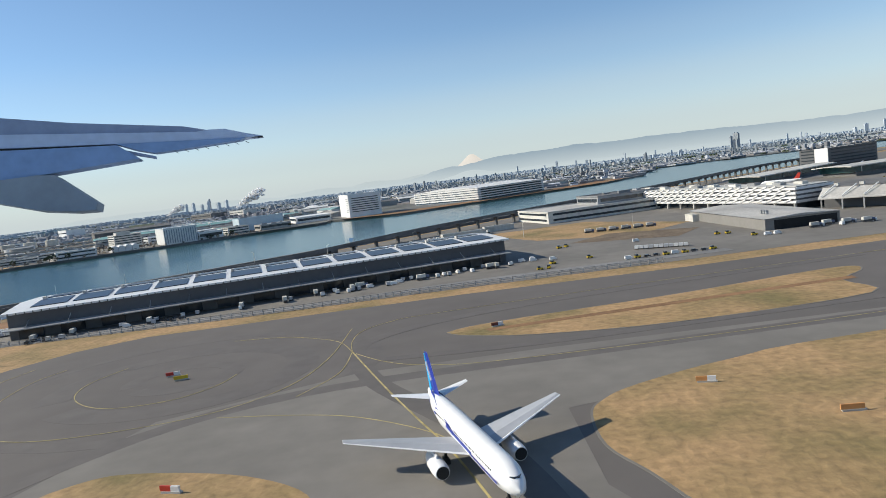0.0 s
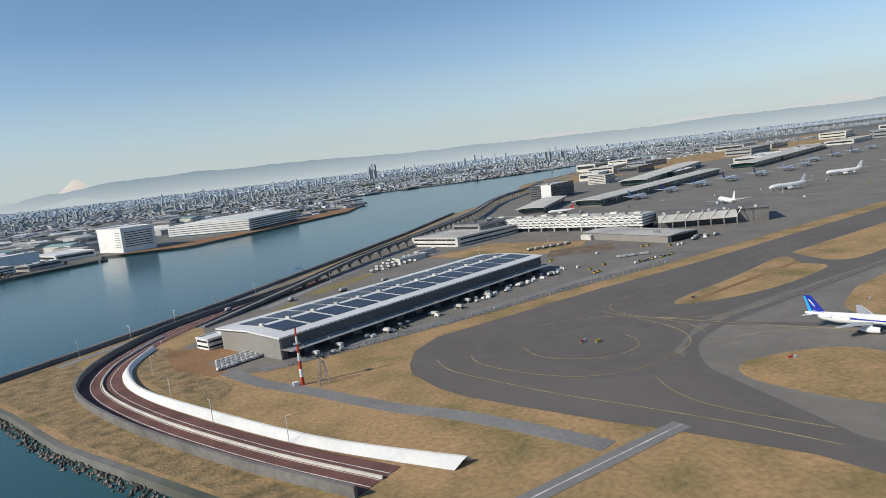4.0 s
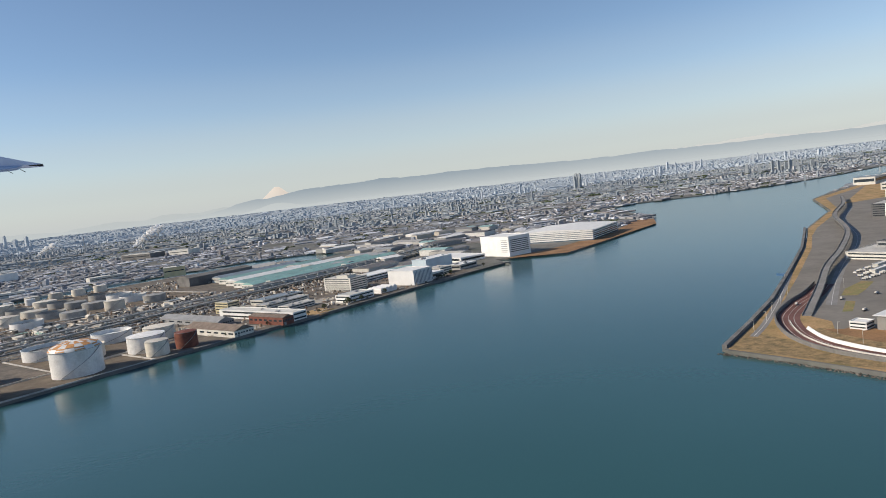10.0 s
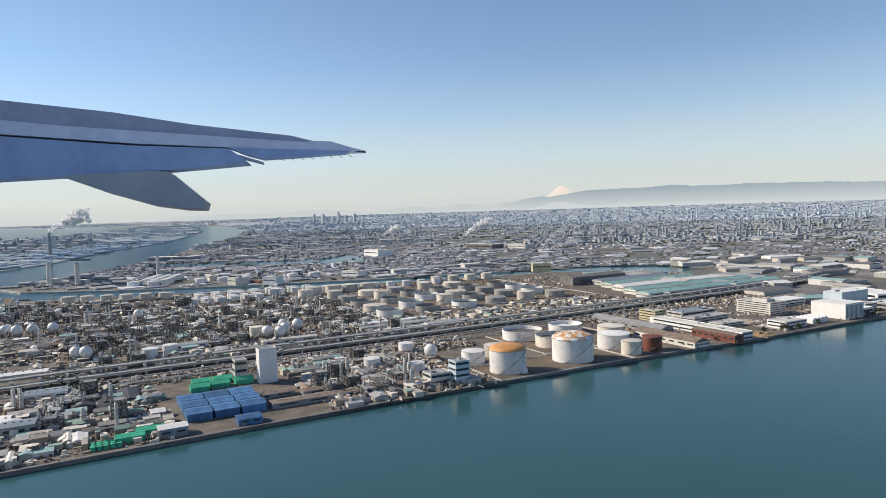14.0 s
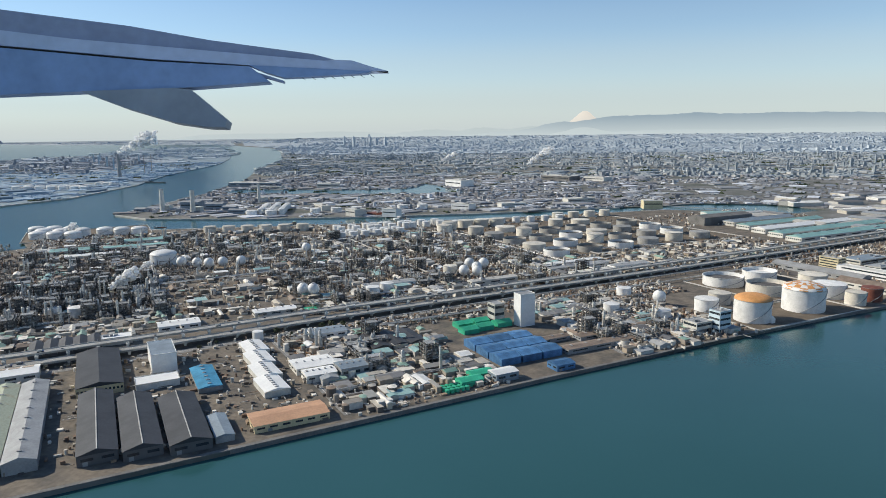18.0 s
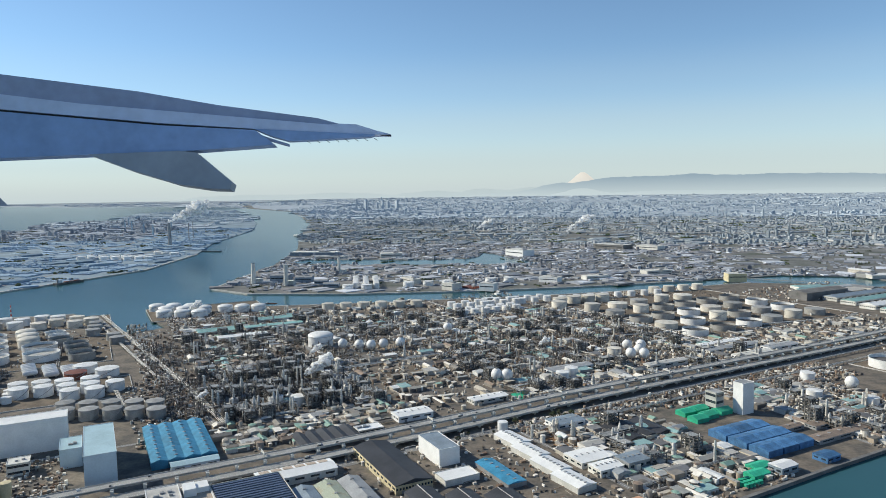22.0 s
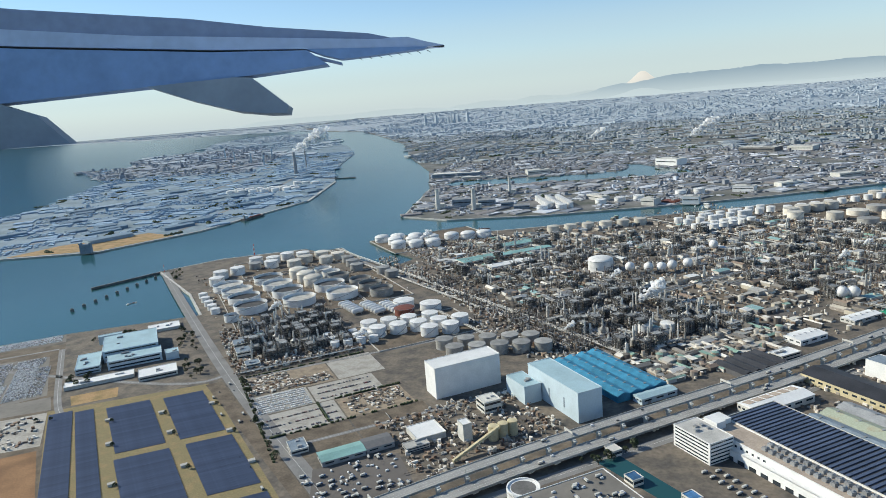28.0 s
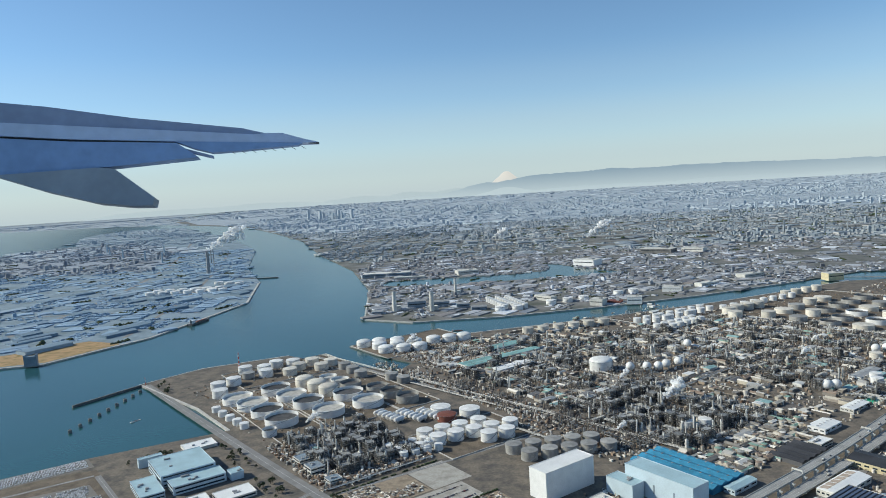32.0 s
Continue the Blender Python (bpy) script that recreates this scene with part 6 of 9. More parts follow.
PLANT_WALLS = palette_mat("plant_walls", [(0.428, 0.388, 0.331), (0.245, 0.218, 0.189), (0.153, 0.136, 0.120), (0.510, 0.456, 0.368), (0.306, 0.267, 0.230), (0.612, 0.572, 0.515), (0.122, 0.107, 0.097), (0.357, 0.291, 0.221)])
PLANT_ROOFS = palette_mat("plant_roofs", [(0.360, 0.338, 0.305), (0.220, 0.202, 0.181), (0.600, 0.564, 0.503), (0.140, 0.127, 0.112), (0.450, 0.404, 0.335), (0.280, 0.282, 0.267), (0.700, 0.658, 0.593), (0.220, 0.338, 0.284), (0.250, 0.188, 0.146)])
infill(((0, 58, 51, 98), (0, 58, 98, 152), (58, 98, 51, 140), (-30, 0, 104, 152), (-26, 60, 150, 182), (14, 38, 3, 37), (59, 87, 3, 37), (98, 170, 51, 73), (130, 205, 36, 46), (-33, -1, 52, 66)), 2600, 61)
# pipe racks
def pipe_rack(a, b, n, label="long pipe rack carrying many parallel pipes"):
    ob = thing("pipe_rack", label, "pipe rack")
    (ax, ay), (bx, by) = Q(*a), Q(*b)
    L = math.hypot(bx - ax, by - ay)
    ob.matrix_basis = pose(ax, ay, 0.006, 0, 0, math.degrees(math.atan2(by - ay, bx - ax)))
    w = 0.16 * n
    for k in range(n):
        part("pipe", Shape().bar((0, -w / 2 + 0.16 * (k + 0.5), 0.55 + 0.06 * (k % 2)), (L, -w / 2 + 0.16 * (k + 0.5), 0.55 + 0.06 * (k % 2)), r.choice((0.035, 0.05, 0.06)), 6), r.choice((PIPE, PIPE, STEEL, TANK_WHITE)), ob)
    s = Shape()
    for k in range(int(L / 1.6)):
        s.box(k * 1.6 + 0.5, -w / 2, 0, 0.06, 0.06, 0.5).box(k * 1.6 + 0.5, w / 2, 0, 0.06, 0.06, 0.5).box(k * 1.6 + 0.5, 0, 0.44, 0.06, w + 0.1, 0.06)
    part("trestles", s, STEEL_DK, ob)
    return ob


for a, b, n in (((16, 36), (98, 37.6), 7), ((30, 40.6), (170, 44), 5), ((28, 51.4), (168, 54.4), 6), ((64, 27), (86, 28), 5), ((-48.5, 205), (-35.8, 108), 8), ((-35.4, 108), (-31, 66), 8), ((-52, 205), (-39.2, 108), 5), ((-48.9, 116), (-46.3, 80), 6), ((-30, 91), (40, 95), 7), ((40, 95), (150, 73), 6), ((-1.4, 58), (1, 120), 6), ((59, 57), (61.4, 170), 6), ((-30, 131), (95, 119), 6), ((62, 9), (62.6, 36), 5), ((66, 9), (86, 10), 5), ((96.8, 54), (97, 140), 5), ((14.6, 10), (36, 11), 5), ((-96, 100), (-72, 100), 5), ((-30, 105), (2, 104), 5), ((26, 60), (58, 58), 5), ((99, 37.4), (168, 40), 5), ((20, 150), (95, 146), 5), ((-26, 160), (20, 176), 5)):
    pipe_rack(a, b, n)
# small gear between the units: crates, valves, pumps, drums
def clutter(name, zones, n, hi, material, label, seed):
    q, s = random.Random(seed), Shape()
    for k in range(n):
        ua, ub, va, vb = zones[q.randrange(len(zones))]
        u, v = q.uniform(ua, ub), q.uniform(va, vb)
        x, y = Q(u, v)
        c = q.random()
        if c < 0.6:
            s.box(x, y, 0, q.uniform(0.15, 0.9), q.uniform(0.15, 0.6), q.uniform(0.1, hi), radians(A40 + q.choice((0, 90))))
        elif c < 0.85:
            s.cyl(x, y, 0, q.uniform(0.2, hi * 1.8), q.uniform(0.08, 0.3), 8)
        else:
            e = Q(u + q.uniform(-2, 2), v) if q.random() < 0.5 else Q(u, v + q.uniform(-2, 2))
            if math.hypot(e[0] - x, e[1] - y) > 0.3:
                s.bar((x, y, 0.25), (*e, 0.25), 0.05, 4)
    return single(name, s, material, label, "plant equipment", kind="stuff")


clutter("plant_gear", ((-97, -71, 100, 132), (-30, 58, 58, 150), (58, 98, 52, 140), (-30, 0, 150, 180), (62, 86, 4, 36)), 15000, 0.6, PLANT_MIX, "pumps, drums, valves and pipes on the plant ground", 5)
clutter("plant_gear", ((14, 100, 34, 41.5), (60, 100, 30, 41), (98, 172, 50.5, 74), (20, 170, 50.6, 54), (128, 200, 36, 46)), 4200, 0.55, PLANT_MIX, "pumps, pipes and sheds along the expressway", 25)
clutter("yard_goods", ((14, 38, 2, 38), (-24, 14, 3, 42), (60, 88, 2, 38), (130, 205, 3, 44), (-80, -56, 46, 66), (98, 170, 52, 140)), 4200, 0.4, PLANT_MIX, "stacked goods, crates and gear in the yards", 6)
clutter("yard_goods", ((-96, -88, 88, 97), (-96, -88, 88, 97), (-82, -72, 71, 78), (-88, -81, 88, 92)), 520, 0.2, PLANT_MIX, "scrap, crates and building stuff in the open lots", 7)
def thicket(zones, n, seed):
    """Dense dark columns, risers and pipe runs that fill the process areas, too many to count."""
    q, s = random.Random(seed), Shape()
    for k in range(n):
        ua, ub, va, vb = zones[q.randrange(len(zones))]
        u, v, a = q.uniform(ua, ub), q.uniform(va, vb), radians(A40)
        if noise.noise(Vector((u * 0.16, v * 0.16, 5.0))) < -0.12:
            continue
        for i in range(q.randint(4, 9)):
            du, dv = q.uniform(-1.6, 1.6), q.uniform(-1.6, 1.6)
            x, y = Q(u + du, v + dv)
            c, h = q.random(), q.uniform(0.5, 1.5) * (1.7 if q.random() < 0.2 else 1.0)
            if c < 0.45:
                w = q.uniform(0.07, 0.22)
                s.box(x, y, 0, w, w, h, a)
            elif c < 0.7:
                e = Q(u + du + q.uniform(1, 3), v + dv) if q.random() < 0.5 else Q(u + du, v + dv + q.uniform(1, 3))
                s.bar((x, y, h * 0.8), (*e, h * 0.8), q.uniform(0.04, 0.09), 4)
                s.box(x, y, 0, 0.08, 0.08, h * 0.8, a).box(*e, 0, 0.08, 0.08, h * 0.8, a)
            else:
                s.box(x, y, h * 0.3, q.uniform(0.3, 1.1), q.uniform(0.3, 0.8), q.uniform(0.06, 0.3), a, True)
                s.box(x, y, 0, 0.1, 0.1, h * 0.3, a)
    return single("pipe_thicket", s, THICKET, "dense dark pipes, risers and frames of the refinery", "plant equipment", kind="stuff")


THICKET = palette_mat("dark_refinery_steel", [(0.13, 0.115, 0.10), (0.085, 0.08, 0.078), (0.18, 0.145, 0.115), (0.06, 0.058, 0.058), (0.25, 0.235, 0.215), (0.115, 0.085, 0.068), (0.36, 0.345, 0.32), (0.15, 0.16, 0.165)], 0.7)
thicket(((-39.5, -31.5, 72, 100), (-40, -31.5, 104, 140)), 170, 44)
clutter("plant_gear", ((-42, -31, 70, 165), (-42, -36, 104, 180)), 900, 0.6, PLANT_MIX, "pumps, drums and pipes beside the plant road", 45)
thicket(((-91, -71, 107, 131), (-30, -1, 66, 103), (-28, -1, 106, 150), (1, 57, 98, 150), (27, 57, 64, 94), (63, 95, 78, 118)), 1500, 12)
clutter("harbour_gear", ((-97, -46, 136, 205), (-30, 4, 178, 194)), 900, 0.4, PLANT_MIX, "pipes and gear between the harbour tanks", 8)

# parked cars, vans and trucks: shared meshes, each vehicle its own object
def vehicle(kind, paint=CARS):
    L, w, h = {"car": (0.44, 0.18, 0.075), "truck": (0.9, 0.25, 0.14), "van": (0.5, 0.2, 0.1)}[kind]
    low = Shape().box(0, 0, 0.035, L, w, h, bottom=True)
    for x in (-0.3, 0.3):
        for y in (-0.5, 0.5):
            low.box(x * L, y * w * 0.9, 0, 0.07, 0.03, 0.07, bottom=True)
    if kind == "truck":
        low.box(0.34, 0, 0.176, 0.2, 0.24, 0.12)
    elif kind == "van":
        low.box(-0.04, 0, 0.135, L * 0.8, w * 0.92, 0.1)
    ob = base(kind, low, paint, {"car": "small parked car with dark windows", "truck": "box truck with a pale cargo body", "van": "plain white van for site service"}[kind], kind)
    if kind == "truck":
        part("cargo_box", Shape().box(-0.12, 0, 0.176, 0.62, 0.26, 0.22), OFFWHITE, ob)
    elif kind == "car":
        part("cabin", Shape().poly([(-L * 0.42, -w * 0.45), (L * 0.2, -w * 0.45), (L * 0.2, w * 0.45), (-L * 0.42, w * 0.45)], 0.036 + h, 0.036 + h + 0.055), GLASS, ob)
    return ob


def car_field(zones, n, label, seed, paint=CARS):
    """Rows of parked cars too many to count."""
    q, s = random.Random(seed), Shape()
    for ua, ub, va, vb in zones:
        v = va
        while v < vb:
            u = ua
            while u < ub:
                if q.random() < n:
                    x, y = Q(u, v)
                    a = radians(A40 + 90)
                    s.box(x, y, 0.02, 0.46, 0.19, 0.08, a).box(x, y, 0.1, 0.26, 0.16, 0.05, a)
                u += 0.28
            v += q.choice((0.62, 0.9))
    return single("parked_cars", s, paint, label, "cars", kind="stuff")


def plot(u0, u1, v0, v1, material, label, z=0.012, skew=0.0):
    return sheet("plot", [Q(u0, v0), Q(u1, v0 + skew), Q(u1, v1 + skew), Q(u0, v1)], z, material, label=label, category="ground")


for u0, u1, v0, v1, m_, lab in ((-96, -88.3, 88, 97.4, DIRT, "dirt plot with scrap"), (-88, -80.3, 87, 97.4, DIRT, "bare tan dirt plot"), (-80, -71, 86.8, 97.4, PALE_LOT, "patchy pale concrete plot"), (-96, -86.3, 79, 87.4, PALE_LOT, "pale vehicle storage plot"), (-86, -74, 78.8, 86.4, PALE_LOT, "pale concrete car plot"), (-95.6, -83.3, 70, 78.5, PALE_LOT, "pale concrete car plot"), (-83, -71.4, 70, 78.3, DIRT, "mixed dirt and concrete plot"), (-94.6, -83.3, 61, 69.6, BROWN_LOT, "dark brown earth plot"), (-83, -70.4, 62, 69.6, BROWN_LOT, "dark brown earth plot")):
    plot(u0, u1, v0, v1, m_, lab)
hedge = Shape()
hq = random.Random(4)
for (ua, va), (ub, vb) in (((-95.8, 69.8), (-71, 69.8)), ((-96.4, 62), (-96.4, 98)), ((-96, 98), (-71, 98)), ((-86.1, 70), (-86.1, 78.6)), ((-83, 78.7), (-71, 78.7))):
    for k in range(70):
        f = hq.random()
        x, y = Q(ua + (ub - ua) * f, va + (vb - va) * f)
        hedge.box(x, y, 0, hq.uniform(0.2, 0.5), hq.uniform(0.15, 0.35), hq.uniform(0.12, 0.32), hq.uniform(0, 3))
single("hedge", hedge, LEAF, "dark ragged hedges round the open plots", "hedge", kind="stuff")
# patchwork of paved and bare ground between the units
pr = random.Random(15)
for ua, ub, va, vb, su, sv in ((-29, 57, 52, 179, 10.5, 9.0), (62, 95, 54, 138, 9.5, 9.0), (14, 38, 3, 37, 5.5, 6.0), (60, 87, 3, 36, 6.5, 6.0), (132, 204, 4, 43, 9.0, 8.0), (99, 170, 52, 73, 11, 7)):
    v = va
    while v + sv < vb:
        u = ua
        while u + su < ub:
            if pr.random() < 0.62:
                m_ = pr.choice((ASPHALT, ASPHALT, PALE_LOT, PALE_LOT, DIRT, BROWN_LOT, ASPHALT_NEW, YARD))
                plot(u + pr.uniform(0.2, 2), u + su - pr.uniform(0.2, 2), v + pr.uniform(0.2, 1.6), v + sv - pr.uniform(0.2, 1.6), m_, "patch of paved or bare works ground", 0.010)
            u += su
        v += sv
sheet("lot", [Q(-34, 63), Q(-4, 62), Q(-3, 70), Q(-30, 76)], 0.016, ASPHALT, label="dark empty asphalt yard", category="ground")
sheet("lot", [Q(26, 50.5), Q(58, 51), Q(57, 62), Q(40, 63)], 0.018, ASPHALT, label="dark asphalt parking yard", category="ground")
sheet("lot", [Q(-95, 46.5), Q(-81, 46), Q(-80, 55), Q(-92, 57)], 0.018, ASPHALT, label="dark truck yard by the expressway", category="ground")
sheet("grass_plot", [Q(15, 26), Q(28, 27), Q(27, 36), Q(15, 35)], 0.016, RED_EARTH, label="brown earth plot", category="field")
sheet("sports_court", [Q(24, 53), Q(29, 53), Q(29, 57), Q(24, 57)], 0.026, GREEN_ROOF, label="green sports court", category="court")
car_field(((-154, -146, 119, 124), (-150, -139.5, 124, 132), (-143, -133, 133, 138), (-138, -131.5, 113, 131), (-148, -139, 106, 116)), 0.72, "rows of parked cars in a harbour lot", 3)
car_field(((-95.6, -86.8, 79.6, 87),), 0.85, "close rows of white vehicles in an open plot", 31, CARS_WHITE)
car_field(((-85, -75, 80, 80.8), (-85, -75, 82.4, 83), (-85, -75, 84.8, 85.4), (-95, -84, 71, 71.6), (-95, -84, 73.6, 74.2), (-95, -84, 76.2, 76.8)), 0.7, "rows of dark cars on pale plots", 32, CARS_DARK)
car_field(((-146, -138.6, 112, 123), (-142, -137.4, 90, 108), (-138, -134, 114, 136), (-152, -131, 149.5, 154.5)), 0.85, "long rows of parked cars by the harbour", 33, CARS_WHITE)
car_field(((26, 56, 51.5, 60), (60, 92, 52, 56), (100, 160, 52, 60)), 0.4, "parked cars in works yards", 4)
car0, truck0, van0 = vehicle("car"), vehicle("truck"), vehicle("van", WHITE)
r = random.Random(77)
for k in range(64):
    drop(r.choice((truck0, truck0, van0)), r.uniform(-94, -81), r.uniform(46.4, 56), r.choice((0, 90, 12)))
for k in range(64):
    drop(r.choice((truck0, truck0, van0, car0)), r.uniform(-73.4, -63), r.uniform(21, 30.6), r.choice((0, 90, 0))).location.z = 3.83
for k in range(34):
    drop(truck0, -46.6 - 1.6 * (k % 2), 6 + 0.7 * k, 0)
for k in range(40):
    drop(r.choice((truck0, van0, car0)), r.uniform(-50, 170), r.choice((38.0, 38.6)) + 0.0, r.choice((0, 180)))
for k in range(70):
    sx, sy, sa = along(offset(EXP, (-1.9, -1.1, 0.9, 1.7)[k % 4]), LEN, r.uniform(3, LEN[-1] - 3))
    copy_thing(r.choice((truck0, van0, car0)), pose(sx, sy, 0.955 if k % 4 < 2 else 1.755, 0, 0, sa))
for k in range(14):
    drop(r.choice((truck0, car0)), r.uniform(-102, -96), r.uniform(55, 100), 98)

# harbour mast, chimneys, power stations
def banded_mast(h, r0, label, bands=7):
    ob = thing("radio_mast", label, "mast")
    for k in range(bands):
        part("band", Shape().cyl(0, 0, h * k / bands, h * (k + 1) / bands, r0 * (1 - 0.6 * k / bands), 10, r0 * (1 - 0.6 * (k + 1) / bands)), (BRIGHT_RED, WHITE)[k % 2], ob)
    part("platform", Shape().cyl(0, 0, h * 0.72, h * 0.74, r0 * 1.8, 10), MID_GREY, ob)
    return ob


at_q(banded_mast(5.2, 0.28, "red and white lattice mast on the harbour edge"), -76, 213)
at_q(banded_mast(2.4, 0.12, "small dark beacon on the harbour corner", 3), -106, 215)
for x, y, h, rr in ((-370.5, 227, 9.5, 1.5), (-352, 222.5, 9.5, 1.5), (-344, 268, 9, 1.1)):
    ch = thing("chimney", "tall pale concrete chimney of the power station", "chimney", x, y, 0)
    part("shaft", Shape().cyl(0, 0, 0, h, rr * 0.75, 20, rr * 0.62), OFFWHITE, ch, smooth=True)
    part("collar", Shape().cyl(0, 0, h, h + 0.3, rr * 0.66, 20), MID_GREY, ch)
    part("base_house", Shape().box(0, 3, 0, 5, 3, 2.2), OFFWHITE, ch)
stk = thing("chimney", "slim grey chimney with a white steam plume", "chimney", -557, 437, 0)
part("shaft", Shape().cyl(0, 0, 0, 19, 1.6, 16, 1.1), MID_GREY, stk, smooth=True)
for x, y, w, d, h in ((-361, 236, 9, 6, 3.4), (-349, 236, 8, 5, 2.6), (-338, 230, 6, 4, 2.0), (-330, 222, 7, 4, 1.6), (-378, 222, 5, 4, 1.4)):
    ob = thing("power_station", "blue-grey power station hall", "power station", x, y, 0, 10)
    part("hall", Shape().box(0, 0, 0, w, d, h), BLUE_GREY_ROOF, ob)
    part("roof", Shape().gable(0, 0, h + 0.003, w + 0.2, d + 0.2, 0.5), MID_GREY, ob)
    part("window_band", Shape().box(0, -d / 2 - 0.01, h * 0.5, w * 0.9, 0.03, h * 0.15), GLASS, ob)
for k, (x, y) in enumerate(((-320, 216), (-312, 218), (-318, 224), (-296, 228), (-288, 232), (-280, 236), (-262, 246), (-254, 250))):
    ob = tank(2.4, 2.0, TANK_WHITE, TANK_WHITE, "white tank on the island across the canal")
    ob.matrix_basis = pose(x, y, 0)
# Blue-grey distance haze is put into the colours of these island sheds.
ISLE_ONE = palette_mat("hazed_island_sheets", [(0.150, 0.219, 0.284), (0.188, 0.266, 0.340), (0.127, 0.190, 0.256), (0.287, 0.373, 0.452), (0.165, 0.237, 0.303)], island=False)
r = random.Random(9)
for k in range(46):
    x, y = r.uniform(-620, -480), r.uniform(170, 420)
    if inside((x, y), WEST_ISLE):
        w, d, h = r.uniform(8, 20), r.uniform(5, 10), r.uniform(1.0, 2.2)
        ob = thing("warehouse", "large haze-tinted warehouse on the island across the channel", "warehouse", x, y, -0.02, 62)
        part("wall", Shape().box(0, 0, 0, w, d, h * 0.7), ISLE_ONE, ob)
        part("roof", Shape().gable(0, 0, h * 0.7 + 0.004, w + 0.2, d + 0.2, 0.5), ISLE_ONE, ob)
for k in range(6):
    ob = tank(3.0, 2.0, TANK_WHITE, TANK_WHITE, "white tank beside the channel")
    ob.matrix_basis = pose(-500 - 9 * (k % 3), 330 + 16 * (k // 3) + 4 * k, -0.02)
wind = [(-580, 500), (-598, 535), (-300, 640)]
for x, y in wind:
    ob = thing("flare_stack", "thin tall flare stack", "stack", x, y, 0)
    part("pipe", Shape().cyl(0, 0, 0, 16, 0.5, 8, 0.35), MID_GREY, ob)

# single large buildings on the island across the canal and beyond
for x, y, w, d, h, t_, m_, lab in ((-262, 372, 16, 10, 4.2, -40, WHITE, "large white warehouse beside the inner basin"), (-203, 428, 24, 12, 3.4, -34, CONCRETE_DK, "long dark hall in the works town"), (-178, 424, 16, 10, 3.0, -34, OFFWHITE, "long pale hall in the works town"), (-398, 364, 32, 9, 2.6, 4, BLUE_GREY_ROOF, "long blue-grey quay shed"), (-380, 347, 20, 5, 1.4, 2, OFFWHITE, "long low white quay shed"), (-343, 357, 14, 9, 2.8, 20, OFFWHITE, "pale works hall by the basin"), (-259, 220, 6.5, 5, 3.2, -12, WHITE, "white factory block on the canal quay"), (-275, 221, 6, 6, 2.8, -30, OFFWHITE, "white factory block by the canal"), (-267, 224, 6, 5, 1.0, -30, RUST, "red-brown open store by the canal"), (-298, 240, 12, 4, 2.2, -50, OFFWHITE, "pale works hall on the island"), (-235, 250, 9, 6, 2.4, -20, WHITE, "white works hall on the island"), (-215, 262, 12, 5, 1.8, 30, OFFWHITE, "pale works hall on the island"), (-186, 285, 14, 6, 2.0, 30, OFFWHITE, "pale works hall on the island"), (-154, 262, 8, 6, 3.6, 10, CREAM, "cream office block on the island")):
    ob = thing("island_hall", lab, "works hall", x, y, 0, t_)
    part("wall", Shape().box(0, 0, 0, w, d, h), m_, ob)
    part("roof", Shape().box(0, 0, h + 0.004, w + 0.1, d + 0.1, 0.12), OFFWHITE if m_ != RUST else RUST, ob)
    part("roof_house", Shape().box(w * 0.2, 0, h + 0.13, w * 0.2, d * 0.3, 0.5), MID_GREY, ob)
    part("window_band", Shape().box(0, -d / 2 - 0.02, h * 0.55, w * 0.9, 0.05, h * 0.12), GLASS, ob)
isl_tank = tank(1.3, 2.4, TANK_WHITE, TANK_WHITE, "slim white tank in rows on the island", n=16)
for k in range(24):
    m = pose(-326 + (k % 3) * 4.6 + (k // 3) * 1.2, 243 - (k // 3) * 3.4 + (k % 3) * 0.6, 0)
    if k == 0:
        isl_tank.matrix_basis = m
    else:
        copy_thing(isl_tank, m)
wt = tank(3.0, 2.2, TANK_WHITE, TANK_WHITE, "white tank on the island across the channel", n=18)
for k in range(12):
    m = pose(-546 + (k % 6) * 8, 324 + (k // 6) * 10 + (k % 6), -0.02)
    if k == 0:
        wt.matrix_basis = m
    else:
        copy_thing(wt, m)
fld = thing("marker_gate", "pale blue-grey steel gate block on the island quay", "gate", -496, 144, 0, 20)
part("gate_frame", Shape().box(0, 0, 0, 4.4, 2, 3.8).box(-2, 0, 3.8, 0.6, 2.2, 0.6).box(2, 0, 3.8, 0.6, 2.2, 0.6), BLUE_GREY_ROOF, fld)
# ships
def ship(x, y, turn, L, hull, label):
    ob = thing("ship", label, "ship", x, y, -0.5, turn)
    b = L * 0.08
    part("hull", Shape().poly([(-L / 2, -b), (L * 0.35, -b), (L / 2, 0), (L * 0.35, b), (-L / 2, b)], 0, L * 0.06), hull, ob)
    part("bridge", Shape().box(-L * 0.36, 0, L * 0.06, L * 0.1, b * 1.7, L * 0.09), WHITE, ob)
    part("deck_gear", Shape().box(0.05 * L, 0, L * 0.06, L * 0.5, b, L * 0.02), RUST, ob)
    part("funnel", Shape().cyl(-L * 0.42, 0, L * 0.06, L * 0.17, b * 0.3, 10), MID_GREY, ob)


ship(-466, 222, 80, 16, STEEL_DK, "dark cargo ship moored in the channel")
ship(-700, 560, 20, 14, STEEL_DK, "dark freighter out on the bay")
ship(-840, 760, 5, 16, STEEL_DK, "dark freighter out on the bay")
ship(-930, 300, 12, 16, STEEL_DK, "freighter out on the bay")
ship(*Q(10, 203), A40 - 24, 4.5, RUST, "small rust-red barge in the canal")
ship(*Q(-116, 178), 60, 3.0, WHITE, "small white launch in the harbour")

